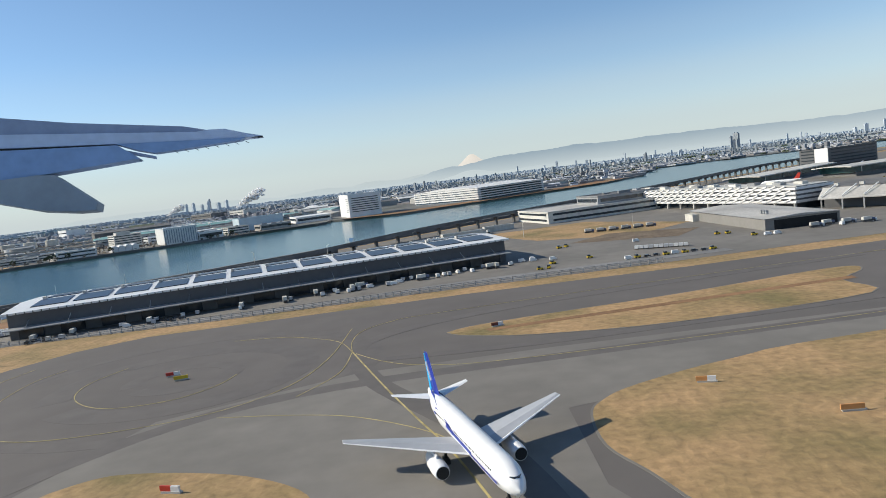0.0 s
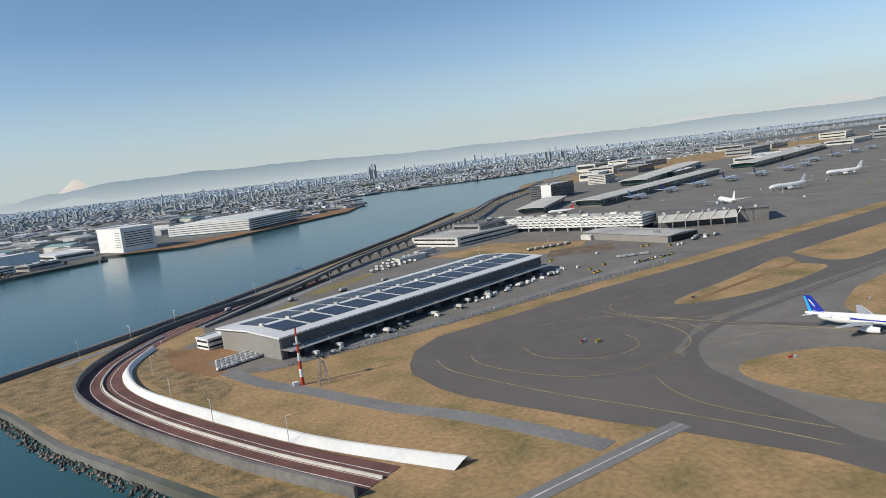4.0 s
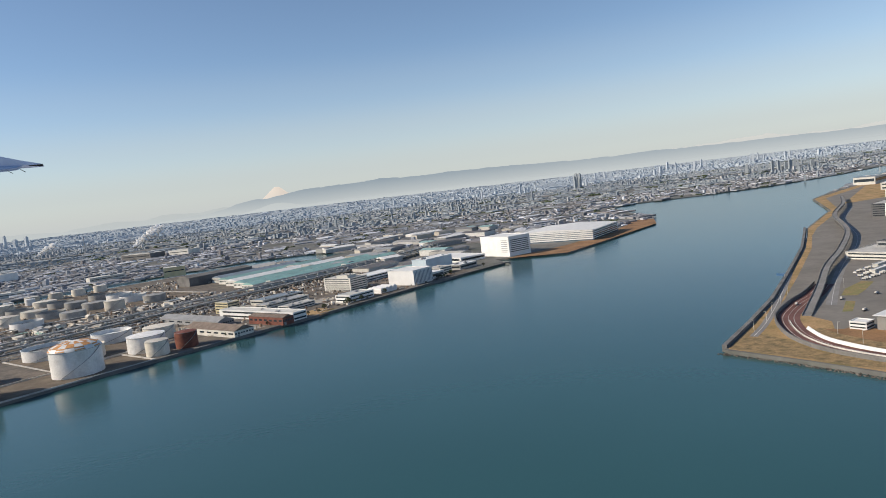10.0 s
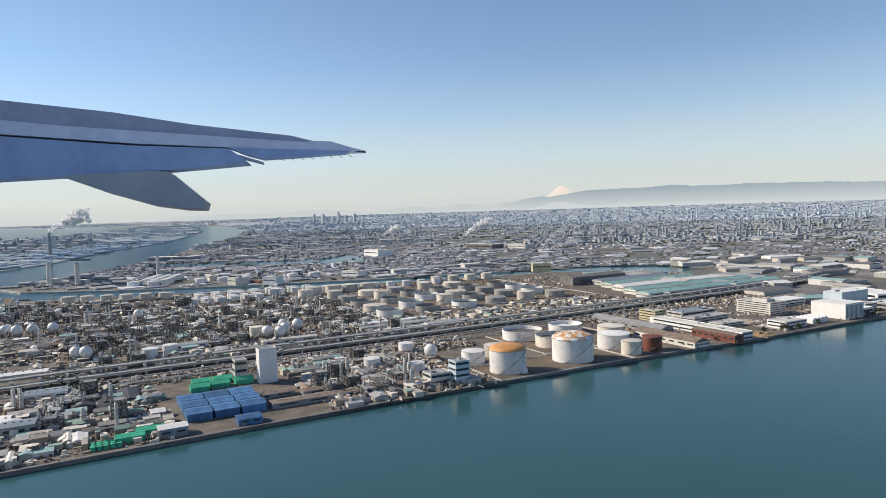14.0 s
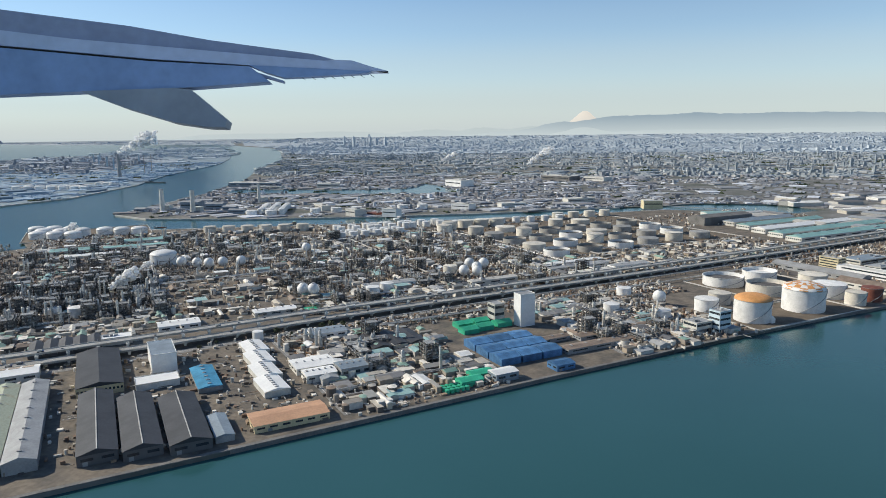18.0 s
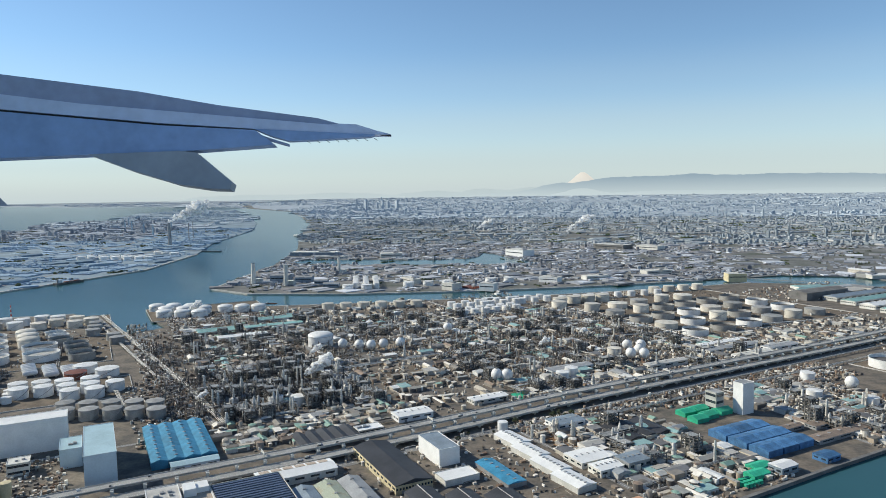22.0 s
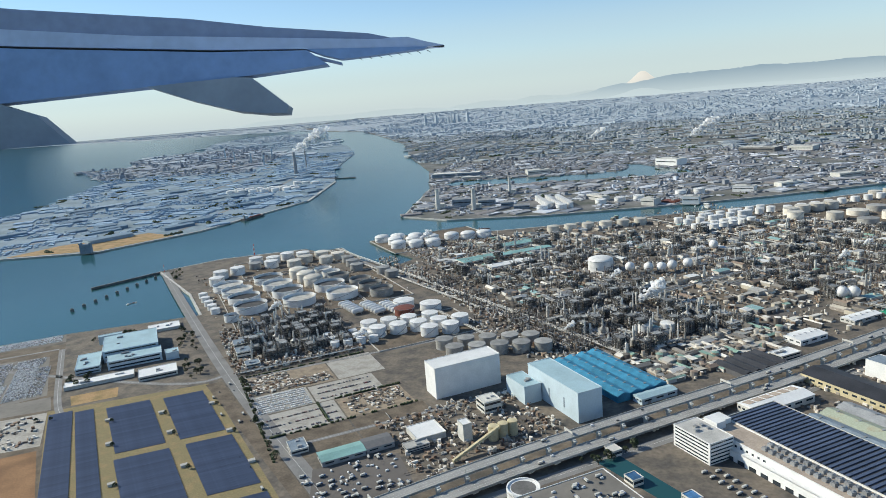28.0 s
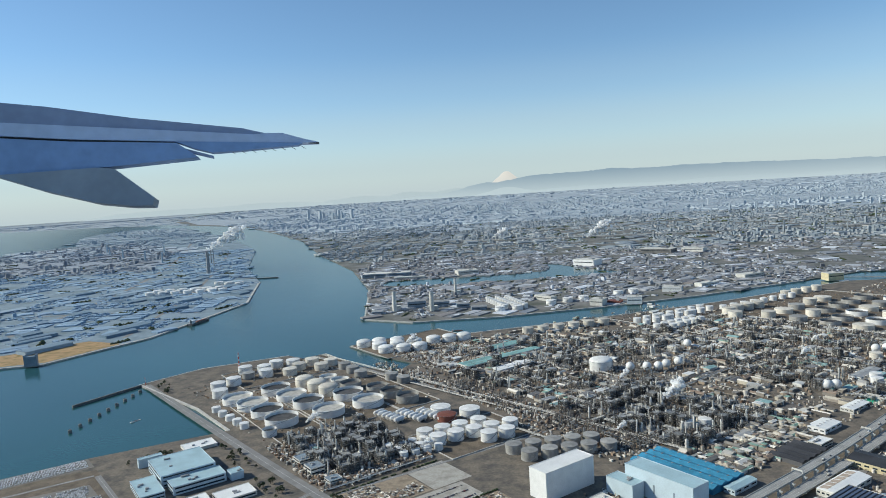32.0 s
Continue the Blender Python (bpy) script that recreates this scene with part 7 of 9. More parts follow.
# steam plumes
def plume(x, y, z, size, lean, label, seed):
    """A drifting cloud of steam, built of many small billows."""
    q, s = random.Random(seed), Shape()
    for k in range(110):
        f = (k / 110) ** 0.8
        rr = size * (0.05 + 0.15 * f) * q.uniform(0.6, 1.2)
        px, py, pz = lean[0] * size * f * 2.4, lean[1] * size * f * 2.4, size * (0.1 + 1.0 * f)
        sp = size * (0.10 + 0.36 * f)
        s.ball(px + q.uniform(-sp, sp), py + q.uniform(-sp, sp), pz + q.uniform(-sp, sp) * 0.8, rr, 8, q.uniform(0.75, 1.0))
    for i, (vx, vy, vz) in enumerate(s.v):
        w = Vector((vx, vy, vz)) / size * 4
        d = noise.noise_vector(w) * size * 0.09 + noise.noise_vector(w * 3) * size * 0.035
        s.v[i] = (vx + d.x, vy + d.y, vz + d.z)
    return single("steam_plume", s, STEAM, label, "steam", x, y, z, kind="stuff", smooth=True)


for (u, v), size, seed in (((-10, 88), 3.2, 1), ((-3, 108), 1.6, 2), ((20, 132), 1.6, 3), ((52, 86), 1.5, 4), ((-22, 192), 2.6, 5), ((-84, 138), 1.6, 6), ((-72, 104), 1.4, 7), ((-34, 82), 1.2, 8), ((70, 92), 1.3, 9)):
    plume(*Q(u, v), 1.2, size, (0.62, 0.25), "white steam cloud rising from the plant", seed)
plume(-557, 437, 19, 12, (0.8, 0.4), "long white steam plume from the chimney", 11)
plume(-240, 560, 4, 10, (0.8, 0.3), "white steam over the far town", 12)
plume(-330, 610, 4, 7, (0.8, 0.3), "white steam over the far town", 13)

# trees
def tree(h, seed):
    """A broad evergreen: forked trunk and a loose crown of leaf clumps."""
    q = random.Random(seed)
    tr = Shape().cyl(0, 0, 0, h * 0.45, h * 0.05, 7, h * 0.03)
    for k in range(4):
        a = k * 1.6 + q.uniform(-0.3, 0.3)
        tr.bar((0, 0, h * 0.35), (h * 0.28 * math.cos(a), h * 0.28 * math.sin(a), h * q.uniform(0.6, 0.8)), h * 0.02, 5)
    cr = Shape()
    for k in range(170):
        a, e, f = q.uniform(0, 6.283), q.uniform(-0.6, 1.5), q.uniform(0.35, 1.0) ** 0.5
        x, y, z = h * 0.42 * f * math.cos(a) * math.cos(e), h * 0.42 * f * math.sin(a) * math.cos(e), h * (0.62 + 0.36 * f * math.sin(e))
        rr = h * q.uniform(0.04, 0.085)
        k0 = len(cr.v)
        cr.v += [(x + rr * q.uniform(0.6, 1.2) * i, y + rr * q.uniform(0.6, 1.2) * j, z + rr * q.uniform(0.5, 1) * l) for i, j, l in ((1, 0, 0), (-1, 0, 0), (0, 1, 0), (0, -1, 0), (0, 0, 1), (0, 0, -1))]
        cr.f += [(k0 + i, k0 + j, k0 + l) for i, j, l in ((0, 2, 4), (2, 1, 4), (1, 3, 4), (3, 0, 4), (2, 0, 5), (1, 2, 5), (3, 1, 5), (0, 3, 5))]
    ob = base("tree", tr, BARK, "dark green broad-leaved evergreen tree", "tree")
    part("crown", cr, LEAF, ob)
    return ob


TREES = [tree(1.0, 1), tree(0.8, 2), tree(1.35, 3)]
r = random.Random(31)
for ua, ub, va, vb, n in ((-106, -102.5, 104, 140, 30), (-128, -122, 113, 119, 10), (-104, -100, 196, 212, 12), (130, 212, 2.6, 5, 24), (-61, -50, 37.5, 40, 10), (0, 30, 38.5, 41, 12), (-96.8, -95.6, 62, 98, 20), (-104, -92, 28, 35, 16), (-125, -115, 140, 146, 14)):
    for k in range(n):
        drop(r.choice(TREES), r.uniform(ua, ub), r.uniform(va, vb), r.uniform(0, 360))

for u, v in ((-118.8, 91), (-118.4, 81), (-117.7, 67), (-116.9, 57.4), (-110.4, 89), (-109.4, 80), (-108.1, 67), (-107.4, 55.8), (-102.0, 88), (-100.6, 75.4), (-128.6, 98), (-131, 99)):
    drop(TREES[1], u + 0.4, v, 30 * u)
GROVE = [tree(1.9, 14), tree(1.5, 15), tree(2.2, 16)]
for k in range(95):
    u, v = r.uniform(-87.5, -75.8), r.uniform(21, 36)
    if (u + 84) ** 2 + (v - 25) ** 2 > 9:
        drop(GROVE[k % 3], u, v, r.uniform(0, 360))
# ---- east bank of the river ----
ukw = block(0, 8.4, 0, 13, 5.8, WHITE, WHITE, "large white windowless block with louvre bands on the river bank", "storage_building", 0, frame_of=25, plant=False)
ukw.matrix_basis = pose(-42.2, 175.6, 0, 0, 0, 25)
for k in range(7):
    part("louvre_band", Shape().box(0, -6.52, 1.3 + 0.56 * k, 7.0, 0.05, 0.2), GLASS, ukw)
    part("louvre_band", Shape().box(-4.22, -4.4, 1.3 + 0.56 * k, 0.05, 2.6, 0.16), MID_GREY, ukw)
lw = block(0, 9, 0, 16, 1.5, WHITE, WHITE, "low white wing beside the river block", "storage_building", 1, frame_of=25, plant=False)
lw.matrix_basis = pose(-57, 178, 0, 0, 0, 25)
lbb = thing("terraced_warehouse", "very large white warehouse with stepped floor bands", "warehouse", -12, 201, 0, 48)
part("wall", Shape().box(0, 0, 0, 27, 27, 3.4), BLUE_GREY_ROOF, lbb)
for k in range(5):
    part("floor_band", Shape().box(-0.2, 0, 0.45 + 0.62 * k, 27.2, 27.1, 0.42), WHITE, lbb)
    part("end_band", Shape().box(0, -13.6, 0.2 + 0.62 * k, 25, 0.1, 0.34), GLASS, lbb)
part("roof", Shape().gable(0, 0, 3.42, 27.6, 27.6, 0.7), WHITE, lbb)
r = random.Random(12)
block(175.2, 181.0, 17.4, 27.0, 3.1, OFFWHITE, CONCRETE, "tall cream-white factory block with window bands", "factory_building", 6, seed=2)
block(176.0, 179.0, 19, 23, 3.7, OFFWHITE, CONCRETE, "upper block of the cream-white factory", "factory_building", 0, seed=3)
wbx = block(0, 7.0, 0, 8.4, 3.5, WHITE, WHITE, "bright white factory block near the river", "factory_building", 0, frame_of=40, plant=False)
at_q(wbx, 186.6, 8.0)
for k in range(14):
    part("wall_rib", Shape().box(-3.3 + 0.5 * k, -4.23, 0.3, 0.14, 0.06, 2.9), BLUE_GREY_ROOF, wbx)
for u0, u1, v0, v1, h, w_, rf_, rise, lab in ((131.7, 135.8, 1.7, 18.2, 1.2, OFFWHITE, RUST_ROOF, 0.8, "long grey shed with a brown-grey pitched roof near the quay"), (137.6, 141.2, 16, 38.6, 1.1, MID_GREY, MID_GREY, 0.7, "long grey shed with a pitched roof"), (141.6, 144.2, 0.6, 11.4, 1.5, RUST, RUST_ROOF, 0.4, "dark brown rusty hall near the quay")):
    shed(u0, u1, v0, v1, h, w_, rf_, lab, 1, rise, along="v", windows=7)
for u0, u1, v0, v1, h, w_, rf_, f, lab in ((144.8, 148.0, 1.4, 26.6, 1.7, WHITE, OFFWHITE, 2, "long white factory building end-on to the river"), (148.2, 151.2, 28.4, 33.4, 2.5, CREAM, CONCRETE, 4, "cream office block behind the river works"), (162.6, 169.9, 4.4, 9.0, 1.5, WHITE, OFFWHITE, 2, "low white works building on the river bank"), (203.6, 215, 17.2, 22.4, 3.2, PALE_BLUE, WHITE, 0, "pale blue and white factory hall"), (190.6, 196, 5.0, 9.5, 1.6, WHITE, WHITE, 1, "low white wing of the factory"), (152.8, 160, 13, 16.6, 1.0, OFFWHITE, CONCRETE, 2, "low off-white works building"), (153, 165, 21, 25, 1.1, OFFWHITE, MID_GREY, 2, "long off-white works building"), (183.6, 200, 25, 31, 1.4, WHITE, WHITE, 2, "long white works hall"), (198, 203, 8, 13, 1.7, OFFWHITE, CONCRETE, 3, "off-white works block near the river"), (205.4, 213, 7, 11.4, 1.3, CONCRETE, WHITE, 1, "low concrete works building"), (158, 170, 29, 34, 1.0, OFFWHITE, BLUE_GREY_ROOF, 1, "long low works building")):
    block(u0, u1, v0, v1, h, w_, rf_, lab, "factory_building", f, seed=int(u0))
for k in range(4):
    cr = at_q(thing("works_hall", "white hall with a curved roof near the quay", "works hall"), 173.4 + 1.35 * k, 7.0)
    part("wall", Shape().box(0, 0, 0, 1.25, 4.2, 0.9), WHITE, cr)
    s = Shape()
    s.v = [(0.64 * math.cos(a_ * math.pi / 8), y_, 0.9 + 0.4 * math.sin(a_ * math.pi / 8)) for y_ in (-2.15, 2.15) for a_ in range(9)]
    s.f = [(i, i + 1, i + 10, i + 9) for i in range(8)] + [tuple(range(8, -1, -1)), tuple(range(9, 18))]
    part("curved_roof", s, WHITE, cr, smooth=True)
sheet("grass_plot", [Q(150.6, 0.6), Q(157, 1.6), Q(156.4, 8.2), Q(150.8, 7)], 0.02, DRY_GRASS, label="bare tan plot on the river bank", category="field")
for k in range(60):
    u, v = r.uniform(206, 330), r.uniform(20, 140)
    x, y = Q(u, v)
    if y > 160 and inside((x, y), MAINLAND) and not inside((x, y), [(-60, 155), (20, 165), (50, 245), (-20, 215), (-60, 180)]):
        w, d, h = r.uniform(6, 18), r.uniform(4, 8), r.uniform(0.8, 2.0)
        ob = thing("factory_building", "long dark-roofed factory hall in the works district", "factory", x, y, 0, r.choice((40, 40, 130, 20)))
        part("wall", Shape().box(0, 0, 0, w, d, h), WALL_MIX, ob)
        part("roof", Shape().gable(0, 0, h + 0.004, w + 0.2, d + 0.2, 0.5), ROOF_MIX, ob)

# scrap and containers between the ramps, and low bunds round the tanks
clutter("yard_goods", ((-137, -129.5, 89, 102), (-170, -160, 126, 135), (-164, -156, 77, 94)), 260, 0.3, PLANT_MIX, "containers, scrap and vehicles in the harbour yards", 17)
for u0, u1, v0, v1 in ((-93, -80.5, 130, 180), (-79.5, -60, 132, 180), (-59.5, -47.5, 132, 168), (-84, -46, 184, 207), (-34, 6, 183, 211), (-69, -44.4, 96, 114), (100.5, 172, 75, 107), (100.5, 172, 107.6, 142), (88, 117, 2.4, 14), (106, 130, 15, 37)):
    bund = Shape()
    for (a, b), (c, d) in (((u0, v0), (u1, v0)), ((u1, v0), (u1, v1)), ((u1, v1), (u0, v1)), ((u0, v1), (u0, v0))):
        bund.ribbon([Q(a, b), Q(c, d)], 0.16, 0.0, 0.22)
    single("bund_wall", bund, CONCRETE, "low concrete bund wall round the tanks", "wall", kind="structure")
    sheet("bund_floor", [Q(u0 + 0.2, v0 + 0.2), Q(u1 - 0.2, v0 + 0.2), Q(u1 - 0.2, v1 - 0.2), Q(u0 + 0.2, v1 - 0.2)], 0.011, BROWN_LOT, label="dark gravel inside the tank bund", category="ground")

# small tanks, sheds and gear along the canal quay
farm(1.5, 2.0, TANK_WHITE, TANK_WHITE, "cone", "small white tank on the canal quay", [(64 + 4.4 * i + (i % 3), 152 + 4.6 * j - 0.3 * i) for i in range(9) for j in range(2)] + [(106 + 6 * i, 146.4 - 0.9 * i) for i in range(8)], 18)
farm(2.2, 2.3, TANK_CREAM, TANK_CREAM, "cone", "cream tank on the canal quay", [(24 + 6 * i, 176 - 2.2 * i) for i in range(6)] + [(150 + 7 * i, 144 - i) for i in range(4)], 20)
clutter("harbour_gear", ((6, 100, 146, 178), (100, 175, 142, 149), (-26, 8, 168, 184), (168, 236, 98, 128), (-46, -34, 60, 104)), 2600, 0.55, PLANT_MIX, "pipes, sheds and gear along the canal quay", 29)

# The town, the works and the hills are laid out on a plan of their own; this sets it beside the airfield.
PLAN = Matrix.Translation((-2.8, 2.2, 0)) @ Matrix.Scale(0.84, 4)
for ob in [o for o in bpy.data.objects if o.parent is None and o.type in ("MESH", "EMPTY")]:
    ob.matrix_basis = PLAN @ ob.matrix_basis

# ---- airport ----
sheet("airport_grass", [(-47.7, 41.3), (-40.6, 47.7), (-30.5, 57.2), (-17.9, 70.6), (1.4, 91.4), (14.0, 106.2), (23.2, 117.4), (55.2, 147.7), (83.7, 188.7), (165.2, 247.5), (420, 330), (420, -70), (-11.2, -46.5), (-40.1, -22.2), (-50.7, -7.9), (-46, 0.5), (-36.9, 7.6), (-31.9, 10), (-34.4, 13.3), (-37.7, 19.5), (-41.5, 26.6), (-44.5, 34.1)], 0.006, DRY_GRASS, label="dry tan winter grass of the airfield", category="grass")
sheet("taxiway", [(-14, -20), (-18.2, 6), (-20.4, 10.7), (-21.4, 12.4), (-23.4, 16.6), (-24.5, 19.1), (-25.0, 21.1), (-25.1, 24.2), (-24.6, 25.8), (-23.3, 28.2), (-20.9, 30.1), (-15.3, 31.2), (-6.2, 33.0), (4.6, 34.4), (34.8, 40.1), (120, 56), (420, 110), (420, -40), (60, -20)], 0.014, ASPHALT, label="dark worn asphalt taxiways", category="taxiway")
sheet("taxiway_patch", [(-16, 6), (-13.5, 17.5), (-8.5, 20.6), (-2.5, 21.6), (10, 23), (40, 28), (40, 20.8), (6, 19.4), (-2.4, 16), (-2, 12), (2, 5), (0, -10), (-12, -10)], 0.018, ASPHALT_NEW, label="paler asphalt band across the taxiway", category="taxiway")
for outline in ([(-6.2, 25.0), (-4.6, 26), (2.8, 28), (8.6, 30.0), (10.4, 30.2), (10.2, 29.2), (8.8, 27.6), (8.6, 25), (1.8, 23.4), (-2.9, 23.5), (-5.4, 24.3)], [(12.4, 31), (30, 34.2), (70, 42), (70, 34), (30, 28.6), (14, 25.4), (11, 26.2), (11.4, 28.6)], [(-0.8, 11.4), (-1.2, 12.4), (-1.8, 13.7), (-1.9, 15.4), (-1.6, 16.3), (-0.6, 17.3), (2.2, 18.8), (6.6, 20.2), (30, 25), (70, 30), (70, 4), (6, 4), (1.5, 8)], [(-13.6, 13.3), (-12.6, 14), (-10.5, 13.8), (-8.9, 13.3), (-7.6, 12.4), (-7.2, 11.2), (-7.5, 9.3), (-9, 6.4), (-10.6, 5.8), (-12, 6), (-12.9, 7.4), (-13.8, 9.8), (-14, 12.2)]):
    closed = smooth_line(outline + outline[:1], 4)[:-1]
    isl = sheet("grass_island", closed, 0.026, DRY_GRASS, label="dry grass island between the taxiways", category="grass")
    part("edge", Shape().ribbon(closed + closed[:1], 0.12, 0.014, 0.022), ASPHALT_NEW, isl)
sheet("green_patch", smooth_line([(4, 15), (6, 16.4), (9, 16.2), (8, 14.8), (5.4, 14.2), (4, 15)], 4)[:-1], 0.030, mat("thin_green_grass", (0.16, 0.17, 0.06), 0.95, var=0.2, size=2, fine=5, second=(0.30, 0.22, 0.10)), label="patch of greener grass", category="grass")
sheet("drain_strip", [(-4.8, 25.0), (9.4, 28.2), (9.4, 27.7), (-4.6, 24.6)], 0.030, RED_EARTH, label="bare earth drain strip along the island", category="ground")
sheet("apron", [(-32.6, 31.6), (-30.4, 31.0), (-18.5, 32.6), (-9, 34.4), (4, 36.4), (34, 42.2), (90, 53), (420, 120), (420, 300), (165.2, 242.4), (86.2, 186.2), (56.6, 146.4), (24.8, 116.6), (15.0, 106.2), (2.3, 90.9), (-16.9, 70.2), (-29.5, 56.9), (-33.2, 53.4), (-33.4, 44.5), (-36, 41), (-35, 36)], 0.014, ASPHALT_NEW, label="grey aprons and yards round the airport buildings", category="apron")
for outline in ([(-7, 64), (3, 66.5), (10, 56), (5, 50.6), (-2, 54)], [(70, 160), (160, 245), (300, 270), (300, 210), (170, 180)]):
    sheet("grass_strip", outline, 0.022, DRY_GRASS, label="dry grass plot between the yards", category="grass")
for outline in ([(-23.6, 54.4), (-20.4, 57.4), (-15.4, 60.2), (-14.8, 58.8), (-19.4, 55.2), (-22.4, 53.2)], [(-29.6, 47.4), (-25.4, 51.6), (-24.8, 50.8), (-28.8, 46.8)]):
    sheet("yard_grass", outline, 0.024, mat("thin_yard_grass", (0.17, 0.165, 0.065), 0.95, var=0.25, size=1.5, fine=5, second=(0.28, 0.20, 0.10), patch=0.5), label="thin green and tan grass behind the hall", category="grass")
sheet("turned_earth", [(0.2, 49.6), (3.4, 53.6), (9.6, 51.2), (7.2, 47.2)], 0.024, mat("dark_turned_earth", (0.12, 0.088, 0.06), 0.95, var=0.25, size=1.5, fine=4, bump=0.4, second=(0.20, 0.15, 0.10)), label="dark turned earth plot beside the hall", category="ground")
sheet("earth_lot", [(-34.9, 41.2), (-33.4, 41.5), (-32.0, 38.6), (-32.3, 36.9), (-34.3, 36.2), (-33.3, 33.2), (-34.2, 32.4), (-36.1, 35.8), (-36.4, 39.5), (-36.2, 42.5)], 0.022, RED_EARTH, label="bare orange earth beside the hall", category="ground")
sheet("rough_mound", smooth_line([(-38.2, 36.4), (-38.1, 39.6), (-37.0, 42.4), (-36.0, 42.8), (-36.0, 39.2), (-35.7, 35.4), (-33.6, 30.0), (-35.0, 27.8), (-36.6, 31.0), (-38.2, 36.4)], 4)[:-1], 0.018, ROUGH_GRASS, label="brown tussocky grass inside the road bend", category="grass")
sheet("seaward_bank", [(-47.5, 41.2), (-42.3, 45.9), (-41.4, 40.8), (-41.9, 35.8), (-39.3, 27.4), (-35.8, 19.8), (-32.7, 13.5), (-33.4, 12.3), (-37.2, 19), (-41.1, 26.6), (-44, 34.1)], 0.012, ROUGH_GRASS, label="brown grass bank towards the water", category="bank")


def lines(name, pts, w=0.03, z=0.024, material=LINE_YELLOW, label="faded yellow taxi line", steps=8):
    single(name, Shape().ribbon(smooth_line(pts, steps), w, z - 0.004, z), material, label, "line marking", kind="structure")


C0 = (-15.0, 22.0)
for pts in ([(-18.3, 24.2), (-18.7, 22.3), (-18.0, 20.5), (-16.2, 19.2), (-14.2, 19.4), (-13.2, 20.6), (-13.0, 21.8)], [(-10.4, 27.4), (-10.1, 22.9), (-10.5, 19.9), (-12.0, 17.9), (-14.7, 16.9), (-17.2, 16.8), (-19.3, 17.9), (-20.9, 20.5), (-21.6, 23.2), (-21.3, 24.8)], [(-23.1, 25.4), (-23.3, 23.1), (-22.4, 20.0), (-21.2, 16.5), (-19.7, 13.2), (-18.2, 9.6), (-17, 6)], [(-16.6, 15.4), (-17.3, 13.6), (-17.5, 11.9), (-17.1, 10.0), (-16, 7)], [(-9.4, 23.4), (-10.3, 25.1), (-11.6, 26.2), (-13.2, 27.0), (-15.4, 27.2)], [(-9.4, 23.4), (-9.8, 25.0), (-9.8, 26.7), (-9.0, 28.0), (-7.0, 29.0), (4, 31.6), (20, 34.8)], [(-9.2, 23.1), (-7.9, 21.7), (-6.5, 20.9), (-4.0, 20.6), (4, 21.6), (20, 24.6)], [(-9.9, 18.7), (-9.2, 20.8), (-9.4, 23.4)], [(-11.7, 17.4), (-9.4, 17.1), (-7.5, 16.5), (-5.4, 15.0), (-4.4, 13.4)]):
    lines("taxi_line", pts)
lines("taxi_line", [(-9.4, 23.4), (-7.3, 18.8), (-6.0, 16.1), (-4.8, 13.6), (-3, 9)], 0.05, label="bright yellow taxi centre line")
WORN = mat("polished_dark_asphalt", (0.118, 0.106, 0.098), 0.8, var=0.1, size=2, fine=1.5, second=(0.133, 0.119, 0.109), patch=0.5)
for rad, w_ in ((4.1, 1.1), (1.7, 0.7), (6.6, 0.6)):
    single("worn_ring", Shape().ribbon([(C0[0] + rad * math.cos(a / 9), C0[1] + 0.9 * rad * math.sin(a / 9)) for a in range(-20, 34)], w_, 0.010, 0.0165), WORN, "worn darker ring on the turning pad", "taxiway", kind="structure")
for e_, (pts, w_) in enumerate((([(-17, 4), (-15.6, 12), (-11, 18.4), (0, 20.9), (20, 24)], 0.7), ([(-2, 8), (-4, 14), (-8, 20), (-9, 25), (-3, 29), (12, 33)], 0.7), ([(-8, 22), (-2, 22.4), (9, 24.4)], 0.5))):
    single("worn_track", Shape().ribbon(smooth_line(pts, 8), w_, 0.012, 0.0192 + 0.0007 * e_), WORN, "darker worn wheel track", "taxiway", kind="structure")
r = random.Random(5)
# service road, fence, marks of the airfield
road([(-33.7, 33.8), (-32.1, 29.0), (-30.0, 25.0), (-28.7, 22.2), (-27.4, 19.7), (-26.0, 17.6), (-24.8, 15.3), (-23.8, 13.0), (-22.9, 10.8)], 1.0, "grey airfield service road", 0.02, marked=False)
road([(-31.6, 31.6), (-22, 33.0), (-13.8, 34.6), (-5.6, 36.8), (8, 38.8)], 1.1, "grey service road in front of the hall", 0.022, marked=False)
fence = thing("fence", "pale grey mesh fence along the service road", "fence")
pm = Shape().box(0, 0, 0, 0.04, 0.04, 0.26).mesh("post", CONCRETE)
fl = smooth_line([(-30.2, 31.25), (-24.5, 31.9), (-18.5, 32.8), (-13, 33.75), (-8.6, 34.7), (-2, 35.7), (4, 36.6)], 11)
for x, y in fl:
    part("post", pm, None, fence, at=pose(x, y, 0.014))
for z_ in (0.06, 0.15, 0.23):
    part("rail", Shape().ribbon(fl, 0.012, z_, z_ + 0.02), MID_GREY, fence)


def mark_board(x, y, turn, m1, m2, label):
    ob = thing("airfield_sign", label, "sign", x, y, 0.026, turn)
    part("board", Shape().box(-0.13, 0, 0.04, 0.26, 0.05, 0.11, bottom=True), m1, ob)
    part("board", Shape().box(0.1, 0, 0.04, 0.2, 0.05, 0.11, bottom=True), m2, ob)
    part("foot", Shape().box(0, 0, 0, 0.46, 0.09, 0.04), CONCRETE, ob)


